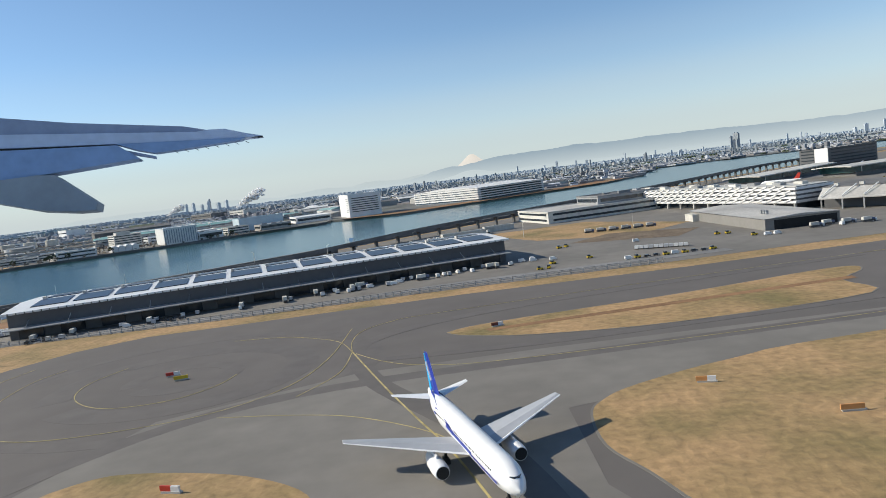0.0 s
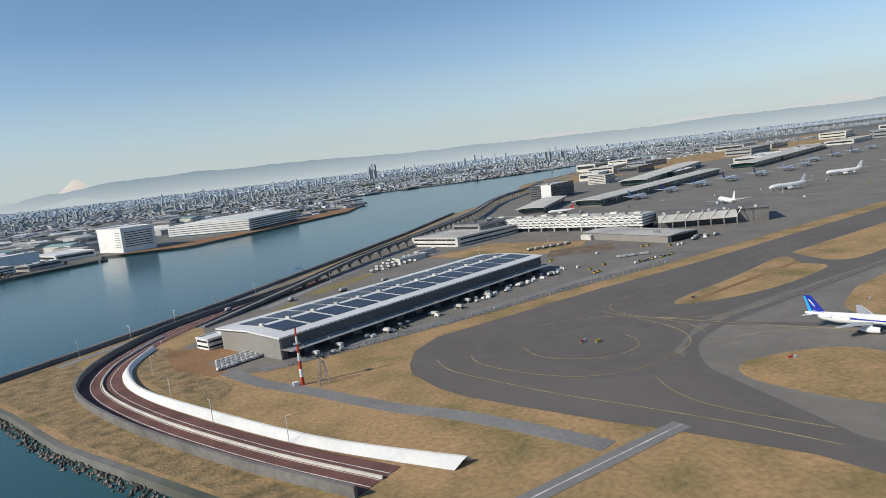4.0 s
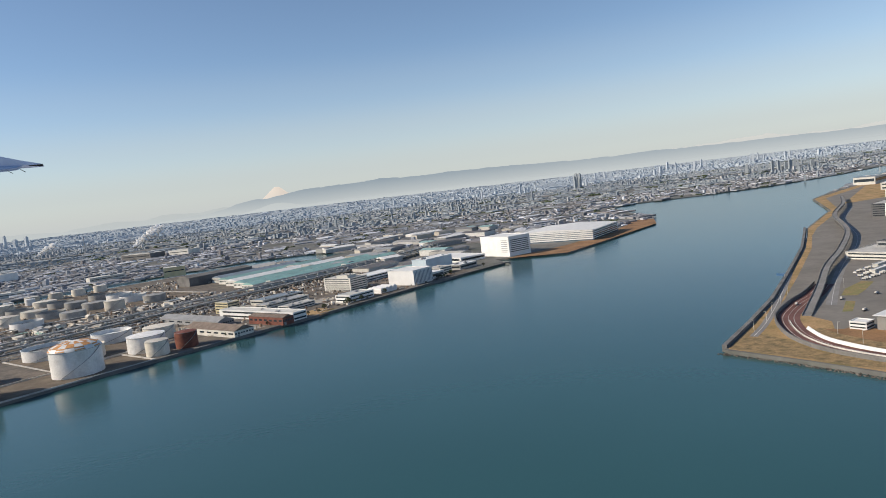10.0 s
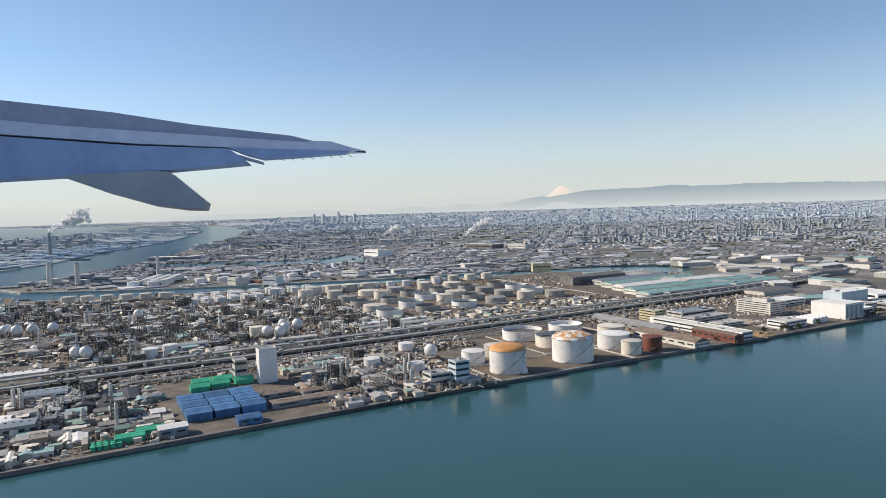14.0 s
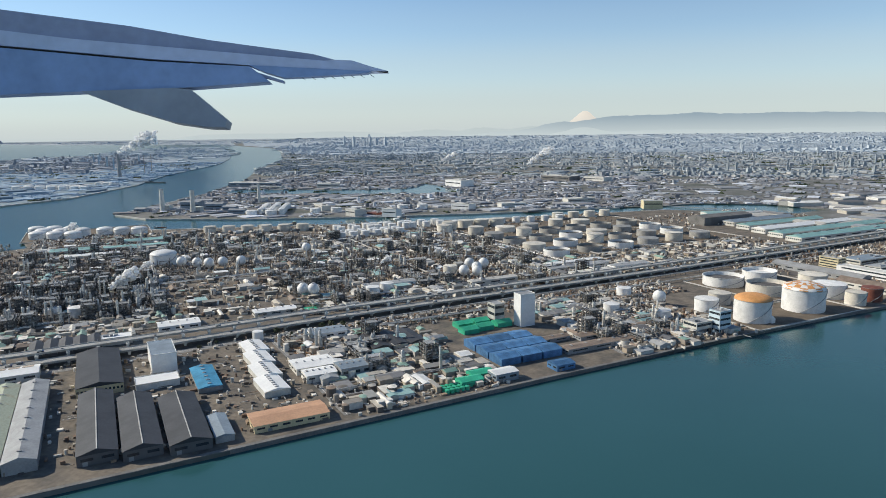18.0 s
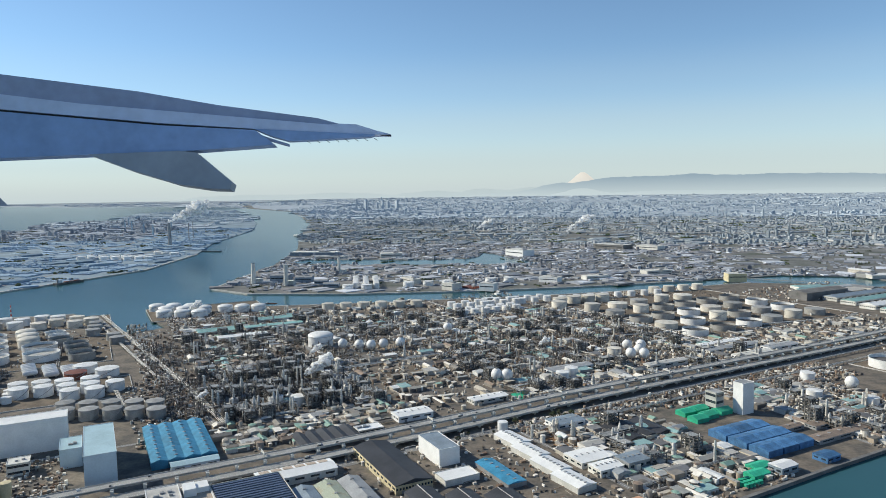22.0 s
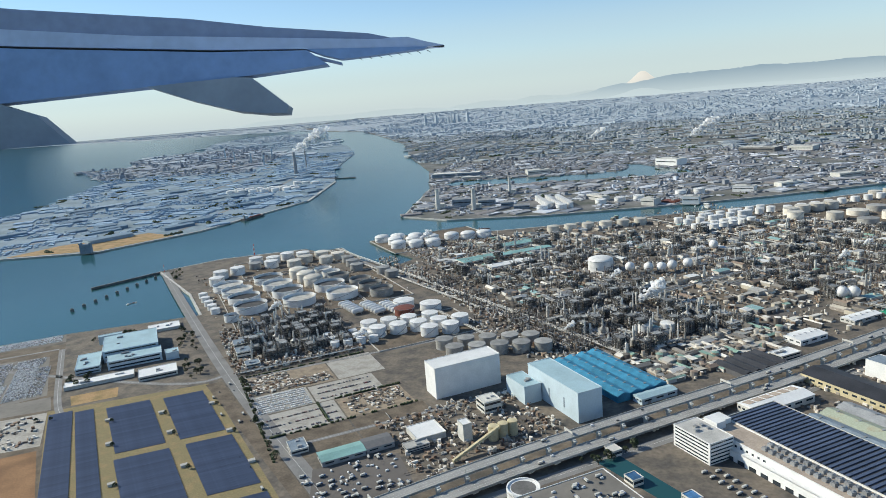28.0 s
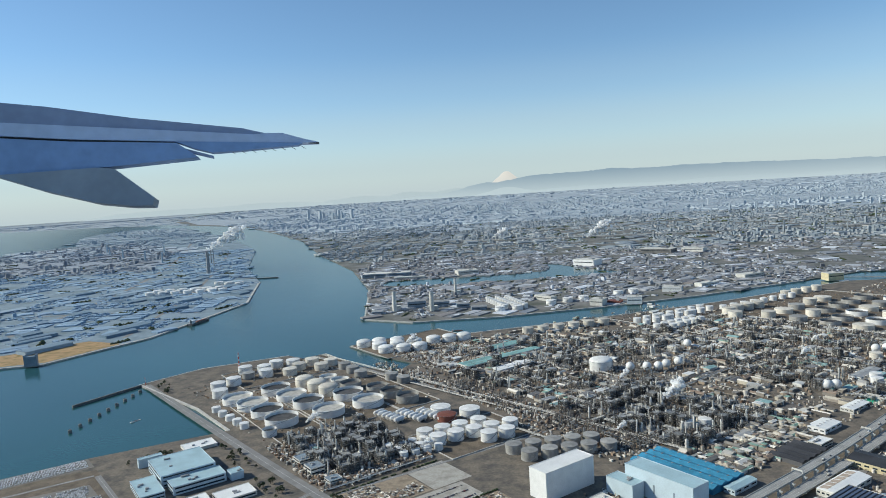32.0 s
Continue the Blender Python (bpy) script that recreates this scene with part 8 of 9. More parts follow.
for x, y, t_, a, b in ((-4.3, 25.3, 20, RUST, WHITE), (1.0, 17.0, -10, ORANGE, WHITE), (-10.6, 12.9, -10, BRIGHT_RED, WHITE), (-15.5, 22.3, 18, BRIGHT_RED, WHITE), (-14.9, 21.7, 18, YELLOW, YELLOW), (3.2, 14.5, 0, ORANGE, ORANGE)):
    mark_board(x, y, t_, a, b, "low %s airfield sign board" % ("yellow" if a == YELLOW else "red and white" if b == WHITE else "orange"))
# striped mast and lattice tower
mast = banded_mast(3.1, 0.11, "red and white striped radio mast on the airfield", 7)
mast.matrix_basis = pose(-30.3, 26.9, 0.006)
part("equipment_hut", Shape().box(-0.35, 0.1, 0, 0.3, 0.25, 0.22), WHITE, mast)
lat = thing("lattice_tower", "grey steel lattice mast beside the striped mast", "mast", -29.3, 26.3, 0.006)
for sx, sy in ((-1, -1), (1, -1), (1, 1), (-1, 1)):
    part("leg", Shape().bar((sx * 0.28, sy * 0.28, 0), (sx * 0.08, sy * 0.08, 1.3), 0.02), MID_GREY, lat)
br = Shape()
for k in range(5):
    e0, e1 = 0.28 - 0.04 * k, 0.28 - 0.04 * (k + 1)
    for (ax, ay), (bx, by) in zip(((-1, -1), (1, -1), (1, 1), (-1, 1)), ((1, -1), (1, 1), (-1, 1), (-1, -1))):
        br.bar((ax * e0, ay * e0, 0.26 * k), (bx * e1, by * e1, 0.26 * (k + 1)), 0.012)
part("bracing", br, MID_GREY, lat)

# long cargo hall with solar roof
HALL_T = 22.7
hall = thing("cargo_hall", "long dark grey hall with a white-edged solar roof", "hall", -30.1, 32.8, 0.014, HALL_T)
HL, HD, HH = 28.0, 7.0, 1.46
part("wall", Shape().box(HL / 2, HD / 2, 0, HL, HD, HH), GREY_WALL, hall)
part("end_wall", Shape().box(-0.02, HD / 2, 0, 0.06, HD * 0.98, HH - 0.01), mat("grey_brown_cladding", (0.26, 0.25, 0.235), 0.6, var=0.06, size=3, fine=4), hall, "paler grey gable end wall")
rf = Shape()
for y0, z0, y1, z1 in ((-0.25, HH, HD * 0.5, HH + 0.16), (HD * 0.5, HH + 0.16, HD + 0.25, HH)):
    k = len(rf.v)
    rf.v += [(-0.25, y0, z0), (HL + 0.25, y0, z0), (HL + 0.25, y1, z1), (-0.25, y1, z1), (-0.25, y0, z0 - 0.1), (HL + 0.25, y0, z0 - 0.1), (HL + 0.25, y1, z1 - 0.1), (-0.25, y1, z1 - 0.1)]
    rf.f += [(k, k + 1, k + 2, k + 3), (k, k + 4, k + 5, k + 1), (k + 3, k + 2, k + 6, k + 7), (k, k + 3, k + 7, k + 4), (k + 1, k + 5, k + 6, k + 2), (k + 4, k + 7, k + 6, k + 5)]
hroof = part("roof", rf, mat("pale_metal_roof", (0.74, 0.74, 0.735), 0.5, 0.1, var=0.05, size=3, fine=4), hall, "pale ribbed metal roof")
ribs = Shape()
for k in range(70):
    ribs.box(0.1 + 0.4 * k, -0.262, HH - 0.1, 0.05, 0.02, 0.1)
part("eaves_ribs", ribs, GREY_WALL, hroof, "ribbed grey roof edge")
sl = 0.16 / (HD * 0.5 + 0.25)
for i in range(13):
    for side in (0, 1):
        x0, x1 = 0.9 + i * 2.08, 0.9 + i * 2.08 + 1.75
        ya, yb = (0.85, 3.1) if side == 0 else (HD - 3.1, HD - 0.85)
        za = HH + ((ya + 0.25) * sl if side == 0 else (HD + 0.25 - ya) * sl) + 0.012
        zb = HH + ((yb + 0.25) * sl if side == 0 else (HD + 0.25 - yb) * sl) + 0.012
        s = Shape()
        s.v, s.f = [(x0, ya, za), (x1, ya, za), (x1, yb, zb), (x0, yb, zb), (x0, ya, za + 0.03), (x1, ya, za + 0.03), (x1, yb, zb + 0.03), (x0, yb, zb + 0.03)], [(4, 5, 6, 7), (0, 1, 5, 4), (1, 2, 6, 5), (2, 3, 7, 6), (3, 0, 4, 7)]
        part("solar_panel", s, SOLAR_DARK, hroof)
    part("roof_vent", Shape().box(1.0 + i * 2.08, HD * 0.5, HH + 0.14, 0.16, 0.4, 0.16), CONCRETE, hroof)
can = part("canopy", Shape().box(HL / 2, -0.55, 0.62, HL, 1.1, 0.05, bottom=True), MID_GREY, hall, "grey loading canopy")
for i in range(14):
    part("canopy_strut", Shape().bar((1 + i * 2.0, -0.02, 1.02), (1 + i * 2.0, -1.0, 0.67), 0.02), MID_GREY, can)
    part("loading_door", Shape().box(1 + i * 2.0, -0.012, 0.02, 1.2, 0.03, 0.5), GLASS, hall)
block(0, 1.6, 0, 1.6, 0.7, WHITE, WHITE, "small white office at the hall's end", "gatehouse", 2, frame_of=HALL_T, plant=False).matrix_basis = pose(-33.3, 40.6, 0.014, 0, 0, HALL_T)

# apron vehicles, cargo dollies
def drop_xy(proto, x, y, turn, z=0.024):
    m = pose(x, y, z, 0, 0, turn)
    if proto in used:
        return copy_thing(proto, m)
    used.add(proto)
    proto.matrix_basis = m
    return proto


dolly = base("cargo_container", Shape().box(0, 0, 0.05, 0.24, 0.2, 0.17, bottom=True), palette_mat("container_metal", [(0.6, 0.6, 0.6), (0.5, 0.5, 0.52), (0.68, 0.68, 0.66), (0.4, 0.41, 0.43)], 0.4, False), "pale metal air cargo container on a dolly", "container")
part("dolly", Shape().box(0, 0, 0.015, 0.3, 0.22, 0.03, bottom=True), RUBBER, dolly)
tug = thing("tow_tractor", "small yellow apron tow tractor", "tractor")
part("body", Shape().box(0, 0, 0.03, 0.34, 0.2, 0.09, bottom=True), YELLOW, tug)
part("cab", Shape().box(-0.06, 0, 0.12, 0.14, 0.17, 0.09), GLASS, tug)
for x in (-0.1, 0.1):
    part("axle", Shape().box(x, 0, 0, 0.08, 0.21, 0.07), RUBBER, tug)
r = random.Random(41)
hd = (math.cos(radians(HALL_T)), math.sin(radians(HALL_T)))
for k in range(58):
    s, o = r.uniform(0.5, 30), r.choice((-1.35, -1.75, -2.1))
    drop_xy(r.choice((dolly, dolly, van0, truck0, car0)), -30.1 + hd[0] * s - hd[1] * o, 32.8 + hd[1] * s + hd[0] * o, HALL_T + r.choice((0, 90, 90)))
for k in range(11):
    drop_xy(dolly, 3.7 + 0.27 * k, 42.7 - 0.09 * k, -18)
for k in range(10):
    drop_xy((van0, tug, car0, car0, tug)[k % 5], 2.6 + 0.52 * k, 38.9 + 0.04 * k + 0.12 * (k % 2), 10)
for k in range(6):
    drop_xy(truck0, 2.2 + 0.95 * k, 55.7 - 0.06 * k, 8)
for k in range(8):
    drop_xy((truck0, van0)[k % 2], 14.6 + 0.5 * k, 44.0 + 0.35 * (k % 3), 10 + 80 * (k % 2))
for x, y, a_ in ((-0.7, 47.4, 20), (-0.2, 47.8, 60), (0.7, 41.0, 10), (-2.3, 38.4, 10), (-1.8, 38.6, 80), (9.3, 45.8, 15), (9.9, 45.6, 15), (10.8, 43.4, 0), (-1.5, 40.2, 30)):
    drop_xy(tug, x, y, a_)
for x, y in ((4.3, 46.6), (-2.6, 42.4), (-1.4, 42.0), (11.4, 42.9), (12.0, 43.0)):
    drop_xy(van0, x, y, 14)
for k in range(40):
    i, j = k % 10, k // 10
    drop_xy(dolly, -33.8 + 0.31 * i + 0.05 * j, 33.6 + 0.13 * i + 0.62 * j, HALL_T)
for row, (x0, y0, n) in enumerate(((-14.8, 60.6, 9), (-13.4, 62.9, 10), (-11.6, 65.6, 9))):
    for k in range(n):
        drop_xy((truck0, truck0, van0)[(k + row) % 3], x0 + hd[0] * 0.85 * k, y0 + hd[1] * 0.85 * k + r.uniform(-0.12, 0.12), HALL_T + 84)
for x, y, a_ in ((-15.8, 53.6, HALL_T), (-20.4, 52.4, HALL_T), (-25.2, 52.6, 50), (-30.6, 53.4, 45), (-27.8, 46.2, HALL_T), (-22.6, 48.4, HALL_T)):
    drop_xy(truck0, x, y, a_)
for k in range(30):
    drop_xy(r.choice((truck0, van0, tug)), r.uniform(16, 90), r.uniform(56, 84), r.uniform(0, 90))
# other airport buildings
def xy_block(x, y, turn, w, d, h, wall, roof, label, name, floors, seed=1, plant=True):
    ob = block(0, w, 0, d, h, wall, roof, label, name, floors, frame_of=0, plant=plant, seed=seed)
    ob.matrix_basis = pose(x, y, 0.014, 0, 0, turn)
    return ob


xy_block(4.2, 74.8, 20.5, 13, 8.4, 1.1, OFFWHITE, CONCRETE, "two-storey grey-white cargo office", "cargo_office", 2, 3)
xy_block(7.6, 76.2, 20.5, 7.5, 5, 1.9, MID_GREY, CONCRETE_DK, "dark grey upper block of the cargo office", "cargo_office", 2, 4)
for x, y, w in ((-8.6, 64.4, 4.2), (-5.4, 67.6, 3.0)):
    xy_block(x, y, HALL_T, w, 0.8, 0.45, OFFWHITE, WHITE, "long low white loading shelter among the trucks", "loading_shelter", 0, 5, plant=False)
lb2 = thing("parking_block", "long white building with a woven lattice facade", "building", 14.3, 67.6, 0.014, -67.3)
LBL = 25.2
part("body", Shape().box(0, 0.5, 0.5, LBL, 3.6, 1.3, bottom=True), GREY_WALL, lb2)
part("ground_floor", Shape().box(0, 0.7, 0, LBL * 0.97, 3.0, 0.5), GLASS, lb2, "dark open ground floor")
for row in range(4):
    fr_ = part("facade_band", Shape().box(0, -1.36, 0.54 + 0.34 * row, LBL, 0.06, 0.19, bottom=True), WHITE, lb2, "white facade band")
    for k in range(25):
        x = -LBL / 2 + 0.1 + 1.0 * k + 0.45 * (row % 2)
        if x < LBL / 2 - 0.8:
            part("facade_panel", Shape().bar((x, -1.42, 0.64 + 0.34 * row), (x + 0.7, -1.42, 0.86 + 0.34 * row), 0.075), WHITE, fr_)
for row in range(4):
    part("end_band", Shape().box(LBL / 2 + 0.02, 0.5, 0.56 + 0.34 * row, 0.05, 3.6, 0.2, bottom=True), WHITE, lb2, "white band of the end wall")
for k in range(13):
    part("column", Shape().box(-LBL / 2 + 0.3 + 2.05 * k, -1.2, 0, 0.16, 0.16, 0.52), CONCRETE, lb2)
part("roof", Shape().box(0, 0.5, 1.802, LBL - 0.3, 3.3, 0.05), OFFWHITE, lb2)
for k in range(14):
    part("roof_unit", Shape().box(-11.6 + 1.75 * k, 0.6 + 0.5 * ((k * 7) % 3 - 1), 1.852, 0.9, 0.6, 0.22), (MID_GREY, OFFWHITE)[k % 2], lb2)
low_h = thing("hangar", "low grey hangar with a wide pale roof", "hangar", 13.55, 51.4, 0.014, -82.5)
part("wall", Shape().box(0, 0, 0, 12.3, 4.75, 0.72), mat("brown_grey_cladding", (0.24, 0.23, 0.215), 0.6, var=0.06, size=3, fine=4), low_h, "grey-brown metal wall")
part("roof", Shape().gable(0, 0, 0.724, 12.5, 4.95, 0.14), CONCRETE, low_h, "pale grey roof")
part("hangar_door", Shape().box(6.16, 0.2, 0, 0.03, 4.0, 0.6), RUBBER, low_h, "dark open hangar front")
part("annexe", Shape().box(-5.2, -2.6, 0, 1.6, 0.5, 0.55), OFFWHITE, low_h)
for k in range(3):
    part("roof_vent", Shape().box(3.4 + 0.35 * k, -1.2, 0.8, 0.16, 0.16, 0.26), MID_GREY, low_h)
dk_h = thing("hangar", "dark grey hangar with white trusses before its roof", "hangar", 24.2, 50.7, 0.014, -40.7)
part("wall", Shape().box(0, 3.4, 0, 12.2, 6.6, 1.5), GREY_WALL, dk_h)
part("roof", Shape().box(0, 3.4, 1.504, 12.4, 6.8, 0.08), CONCRETE_DK, dk_h)
sf = Shape()
sf.v = [(-6.1, -1.2, 0.85), (2.6, -1.2, 0.85), (2.6, 0.08, 1.58), (-6.1, 0.08, 1.58), (-6.1, -1.2, 0.77), (2.6, -1.2, 0.77), (2.6, 0.08, 1.5), (-6.1, 0.08, 1.5)]
sf.f = [(0, 1, 2, 3), (7, 6, 5, 4), (0, 4, 5, 1), (1, 5, 6, 2), (2, 6, 7, 3), (3, 7, 4, 0)]
part("sloped_roof", sf, CONCRETE, dk_h, "pale sloping front roof")
for k in range(7):
    part("truss", Shape().bar((-5.9 + 1.4 * k, -1.15, 0.98), (-5.2 + 1.4 * k, -0.1, 1.72), 0.045), WHITE, dk_h, "white diagonal truss")
    part("post", Shape().box(-5.9 + 1.4 * k, -1.1, 0, 0.1, 0.1, 0.8), MID_GREY, dk_h)
    part("roof_vent", Shape().box(-5.4 + 1.7 * k, 0.8, 1.584, 0.3, 0.25, 0.2), OFFWHITE, dk_h)
for k in range(2):
    part("hangar_door", Shape().box(3.6 + 1.7 * k, 0.08, 0, 1.5, 0.04, 1.2), CONCRETE_DK, dk_h)
# passenger terminal: glass halls under long curved white roofs
for (ax, ay), (bx, by), w, h, lab in (((26, 93), (41, 108), 4.4, 1.1, "glass terminal hall under a curved grey roof"), ((36, 90), (96, 120), 5, 1.2, "glass terminal pier under a grey roof"), ((70, 118), (130, 160), 6, 1.5, "glass terminal hall under a grey roof"), ((110, 122), (190, 160), 6, 1.4, "glass terminal pier under a grey roof")):
    L = math.hypot(bx - ax, by - ay)
    ob = thing("terminal", lab, "terminal", (ax + bx) / 2, (ay + by) / 2, 0.014, math.degrees(math.atan2(by - ay, bx - ax)))
    part("glass_wall", Shape().box(0, 0, 0.5, L, w, h - 0.5, bottom=True), GREEN_GLASS, ob)
    part("ground_floor", Shape().box(0, 0, 0, L * 0.99, w * 0.94, 0.5), CONCRETE_DK, ob)
    s = Shape()
    n = 10
    for i in range(n + 1):
        f = i / n
        y, z = (f - 0.5) * (w + 0.6), h + 0.22 * math.sin(math.pi * (0.15 + 0.75 * f))
        s.v += [(-L / 2 - 1, y, z), (L / 2 + 1, y, z), (-L / 2 - 1, y, z - 0.12), (L / 2 + 1, y, z - 0.12)]
    for i in range(n):
        k = 4 * i
        s.f += [(k, k + 1, k + 5, k + 4), (k + 2, k + 6, k + 7, k + 3), (k, k + 4, k + 6, k + 2), (k + 1, k + 3, k + 7, k + 5)]
    s.f += [(0, 2, 3, 1), (4 * n, 4 * n + 1, 4 * n + 3, 4 * n + 2)]
    part("roof", s, OFFWHITE, ob, smooth=True)
    for k in range(int(L / 5)):
        part("mullion", Shape().box(-L / 2 + 5 * k + 1, -w / 2 - 0.03, 0.5, 0.12, 0.08, h - 0.5), OFFWHITE, ob)
hot = xy_block(50.6, 122.6, 30, 11.7, 5.4, 3.06, GREY_WALL, CONCRETE, "dark airport hotel block with white end walls", "hotel", 6, 2)
part("end_wall", Shape().box(-5.91, -1.4, 0, 0.2, 2.4, 3.15), WHITE, hot, "white end wall")
xy_block(82, 145, 30, 7, 5, 2.2, OFFWHITE, CONCRETE, "plain white airport office block", "office_building", 5, 7)
for x, y, w, d, h in ((120, 190, 18, 9, 2.5), (150, 205, 20, 10, 2.0), (190, 190, 22, 10, 2.6), (230, 215, 24, 12, 2.0), (260, 180, 20, 10, 2.8), (170, 240, 16, 9, 2.4), (300, 230, 30, 12, 3.0)):
    xy_block(x, y, 30 + r.uniform(-8, 8), w, d, h, r.choice((OFFWHITE, MID_GREY, CONCRETE)), r.choice((CONCRETE, WHITE, MID_GREY)), "pale airport building beyond the terminal", "airport_building", 2, int(x))

for x, y, t_, w, d, h, m_ in ((150, 150, 24, 26, 9, 1.4, OFFWHITE), (185, 162, 24, 24, 9, 1.6, CONCRETE), (225, 172, 22, 30, 10, 1.5, OFFWHITE), (265, 150, 20, 26, 12, 2.2, MID_GREY), (300, 175, 18, 34, 12, 2.4, OFFWHITE), (210, 140, 22, 22, 8, 1.2, CONCRETE), (250, 250, 30, 30, 14, 2.4, CONCRETE), (330, 200, 16, 36, 14, 2.6, MID_GREY), (370, 240, 16, 30, 14, 3.0, OFFWHITE), (140, 225, 30, 14, 8, 3.0, OFFWHITE), (120, 175, 30, 16, 7, 2.0, GREY_WALL), (95, 165, 36, 12, 6, 2.2, OFFWHITE), (100, 135, 30, 18, 5, 1.3, GREEN_GLASS), (145, 138, 26, 22, 5, 1.3, GREEN_GLASS)):
    xy_block(x, y, t_, w, d, h, m_, r.choice((CONCRETE, WHITE, BLUE_GREY_ROOF)), "pale airport building of the far terminal area", "airport_building", 1, int(x) + 1)

# river wall, viaduct, road cutting at the airfield's end
single("sea_wall", Shape().ribbon([(-47.8, 41.8), (-40.6, 48.3), (-30.5, 57.9), (-17.9, 71.3), (1.4, 92.3), (13.9, 107.2), (23.2, 118.5)], 0.45, -0.6, 0.32), CONCRETE_DK, "dark concrete river wall", "wall", kind="structure")
rk, q = Shape(), random.Random(3)
shore = smooth_line([(-48.1, 41.5), (-45.1, 35), (-42.1, 27.4), (-38.4, 20), (-34.9, 13.6), (-32.2, 9.8)], 40)
for x, y in shore:
    for k in range(3):
        a = q.uniform(0.07, 0.17)
        px, py = x - q.uniform(-0.1, 0.7), y - q.uniform(-0.1, 0.4)
        k0 = len(rk.v)
        rk.v += [(px + a * q.uniform(0.6, 1.2) * i, py + a * q.uniform(0.6, 1.2) * j, -0.36 + a * 0.7 * l) for i, j, l in ((1, 0, 0), (-1, 0, 0), (0, 1, 0), (0, -1, 0), (0.2, 0.1, 1), (0, 0, -1))]
        rk.f += [(k0 + i, k0 + j, k0 + l) for i, j, l in ((0, 2, 4), (2, 1, 4), (1, 3, 4), (3, 0, 4), (2, 0, 5), (1, 2, 5), (3, 1, 5), (0, 3, 5))]
single("shore_rocks", rk, ROCK, "dark armour stones along the shore", "rocks", kind="stuff")
CUT = smooth_line([(-19.6, 61.8), (-25.5, 56.8), (-30, 53.6), (-35.1, 49), (-38.3, 44), (-40, 39.4), (-40.1, 34.4), (-37.7, 27.1), (-34, 19.3), (-30.7, 13.6)], 6)
cutting = single("cutting_road", Shape().ribbon(CUT, 2.3, 0.0, 0.024), TRACK_RED, "sunken reddish motorway approach", "road", kind="structure")
for d in (-0.55, 0.0, 0.55):
    part("lane_line", Shape().ribbon(offset(CUT, d), 0.04, 0.024, 0.030), LINE_WHITE if d else CONCRETE, cutting)
part("outer_wall", Shape().ribbon(offset(CUT, -1.3), 0.16, 0.0, 0.42), CONCRETE_DK, cutting, "dark retaining wall")
part("median_wall", Shape().ribbon(offset(CUT[20:], 0.1), 0.07, 0.024, 0.14), OFFWHITE, cutting)
inner = smooth_line([(-37.2, 43.4), (-38.6, 39.6), (-38.8, 36.6), (-38.1, 32.4), (-35.7, 26.6), (-31.7, 18.5), (-27.7, 12.8)], 8)
low = smooth_line([(-37.4, 43.4), (-38.8, 39.6), (-39.1, 36.6), (-38.4, 32.5), (-36.2, 26.7), (-32.3, 18.7), (-28.3, 12.6)], 8)
s = Shape()
n = len(inner)
s.v = [(x, y, 0.28) for x, y in inner] + [(x, y, 0.03) for x, y in low] + [(x + 0.12, y + 0.05, 0.28) for x, y in inner] + [(x + 0.3, y + 0.1, 0.0) for x, y in inner]
s.f = [(n + i, n + i + 1, i + 1, i)[::-1] for i in range(n - 1)] + [(i, i + 1, 2 * n + i + 1, 2 * n + i)[::-1] for i in range(n - 1)] + [(2 * n + i, 2 * n + i + 1, 3 * n + i + 1, 3 * n + i)[::-1] for i in range(n - 1)]
part("white_slope_wall", s, WHITE, cutting, "long white concrete slope wall")
road([(-16.2, 72.9), (-28.8, 58.6), (-38.1, 48.6), (-43.1, 43.9)], 0.8, "narrow road behind the river wall", 0.02)
VL = smooth_line([(-33.5, 48.1, 0.05), (-23.3, 58.3, 0.5), (-12.9, 69.1, 0.95), (0.1, 81.2, 1.15), (18.2, 100.3, 1.25), (38, 126.5, 1.3), (62, 151, 1.3), (80, 172, 1.3)], 8)
vd = tagged(new("viaduct"), "long dark elevated roadway along the river on many piers", "viaduct", kind="structure")
part("deck", Shape().ribbon([p[:2] for p in VL], 1.0, -0.16, 0.0, [p[2] for p in VL]), CONCRETE_DK, vd)
part("road_surface", Shape().ribbon([p[:2] for p in VL], 0.84, 0.0, 0.006, [p[2] for p in VL]), ROAD, vd)
for d in (-0.47, 0.47):
    part("parapet", Shape().ribbon(offset([p[:2] for p in VL], d), 0.06, 0.0, 0.12, [p[2] for p in VL]), CONCRETE_DK, vd)
VLEN = [0.0]
for a, b in zip(VL, VL[1:]):
    VLEN.append(VLEN[-1] + math.hypot(b[0] - a[0], b[1] - a[1]))
for k in range(5, 60):
    x, y, a = along([p[:2] for p in VL], VLEN, k * 2.6)
    h = min(VL, key=lambda p: math.hypot(p[0] - x, p[1] - y))[2]
    part("pier", Shape().box(0, 0, 0, 0.25, 0.3, h - 0.15).box(0, 0, h - 0.31, 0.3, 0.94, 0.16, bottom=True), CONCRETE_DK, vd, at=pose(x, y, 0, 0, 0, a))
road([(-28, 50.9), (-17.9, 61.8), (-6.2, 73.6), (7.3, 86.2), (20, 100), (40, 126), (64, 150)], 1.2, "ground road under the viaduct", 0.022)
road([(-37.6, 6.1), (-33, 7.8), (-29.8, 8.8), (-26.7, 9.4), (-19.6, 10.6)], 0.8, "grey airfield perimeter road", 0.021)
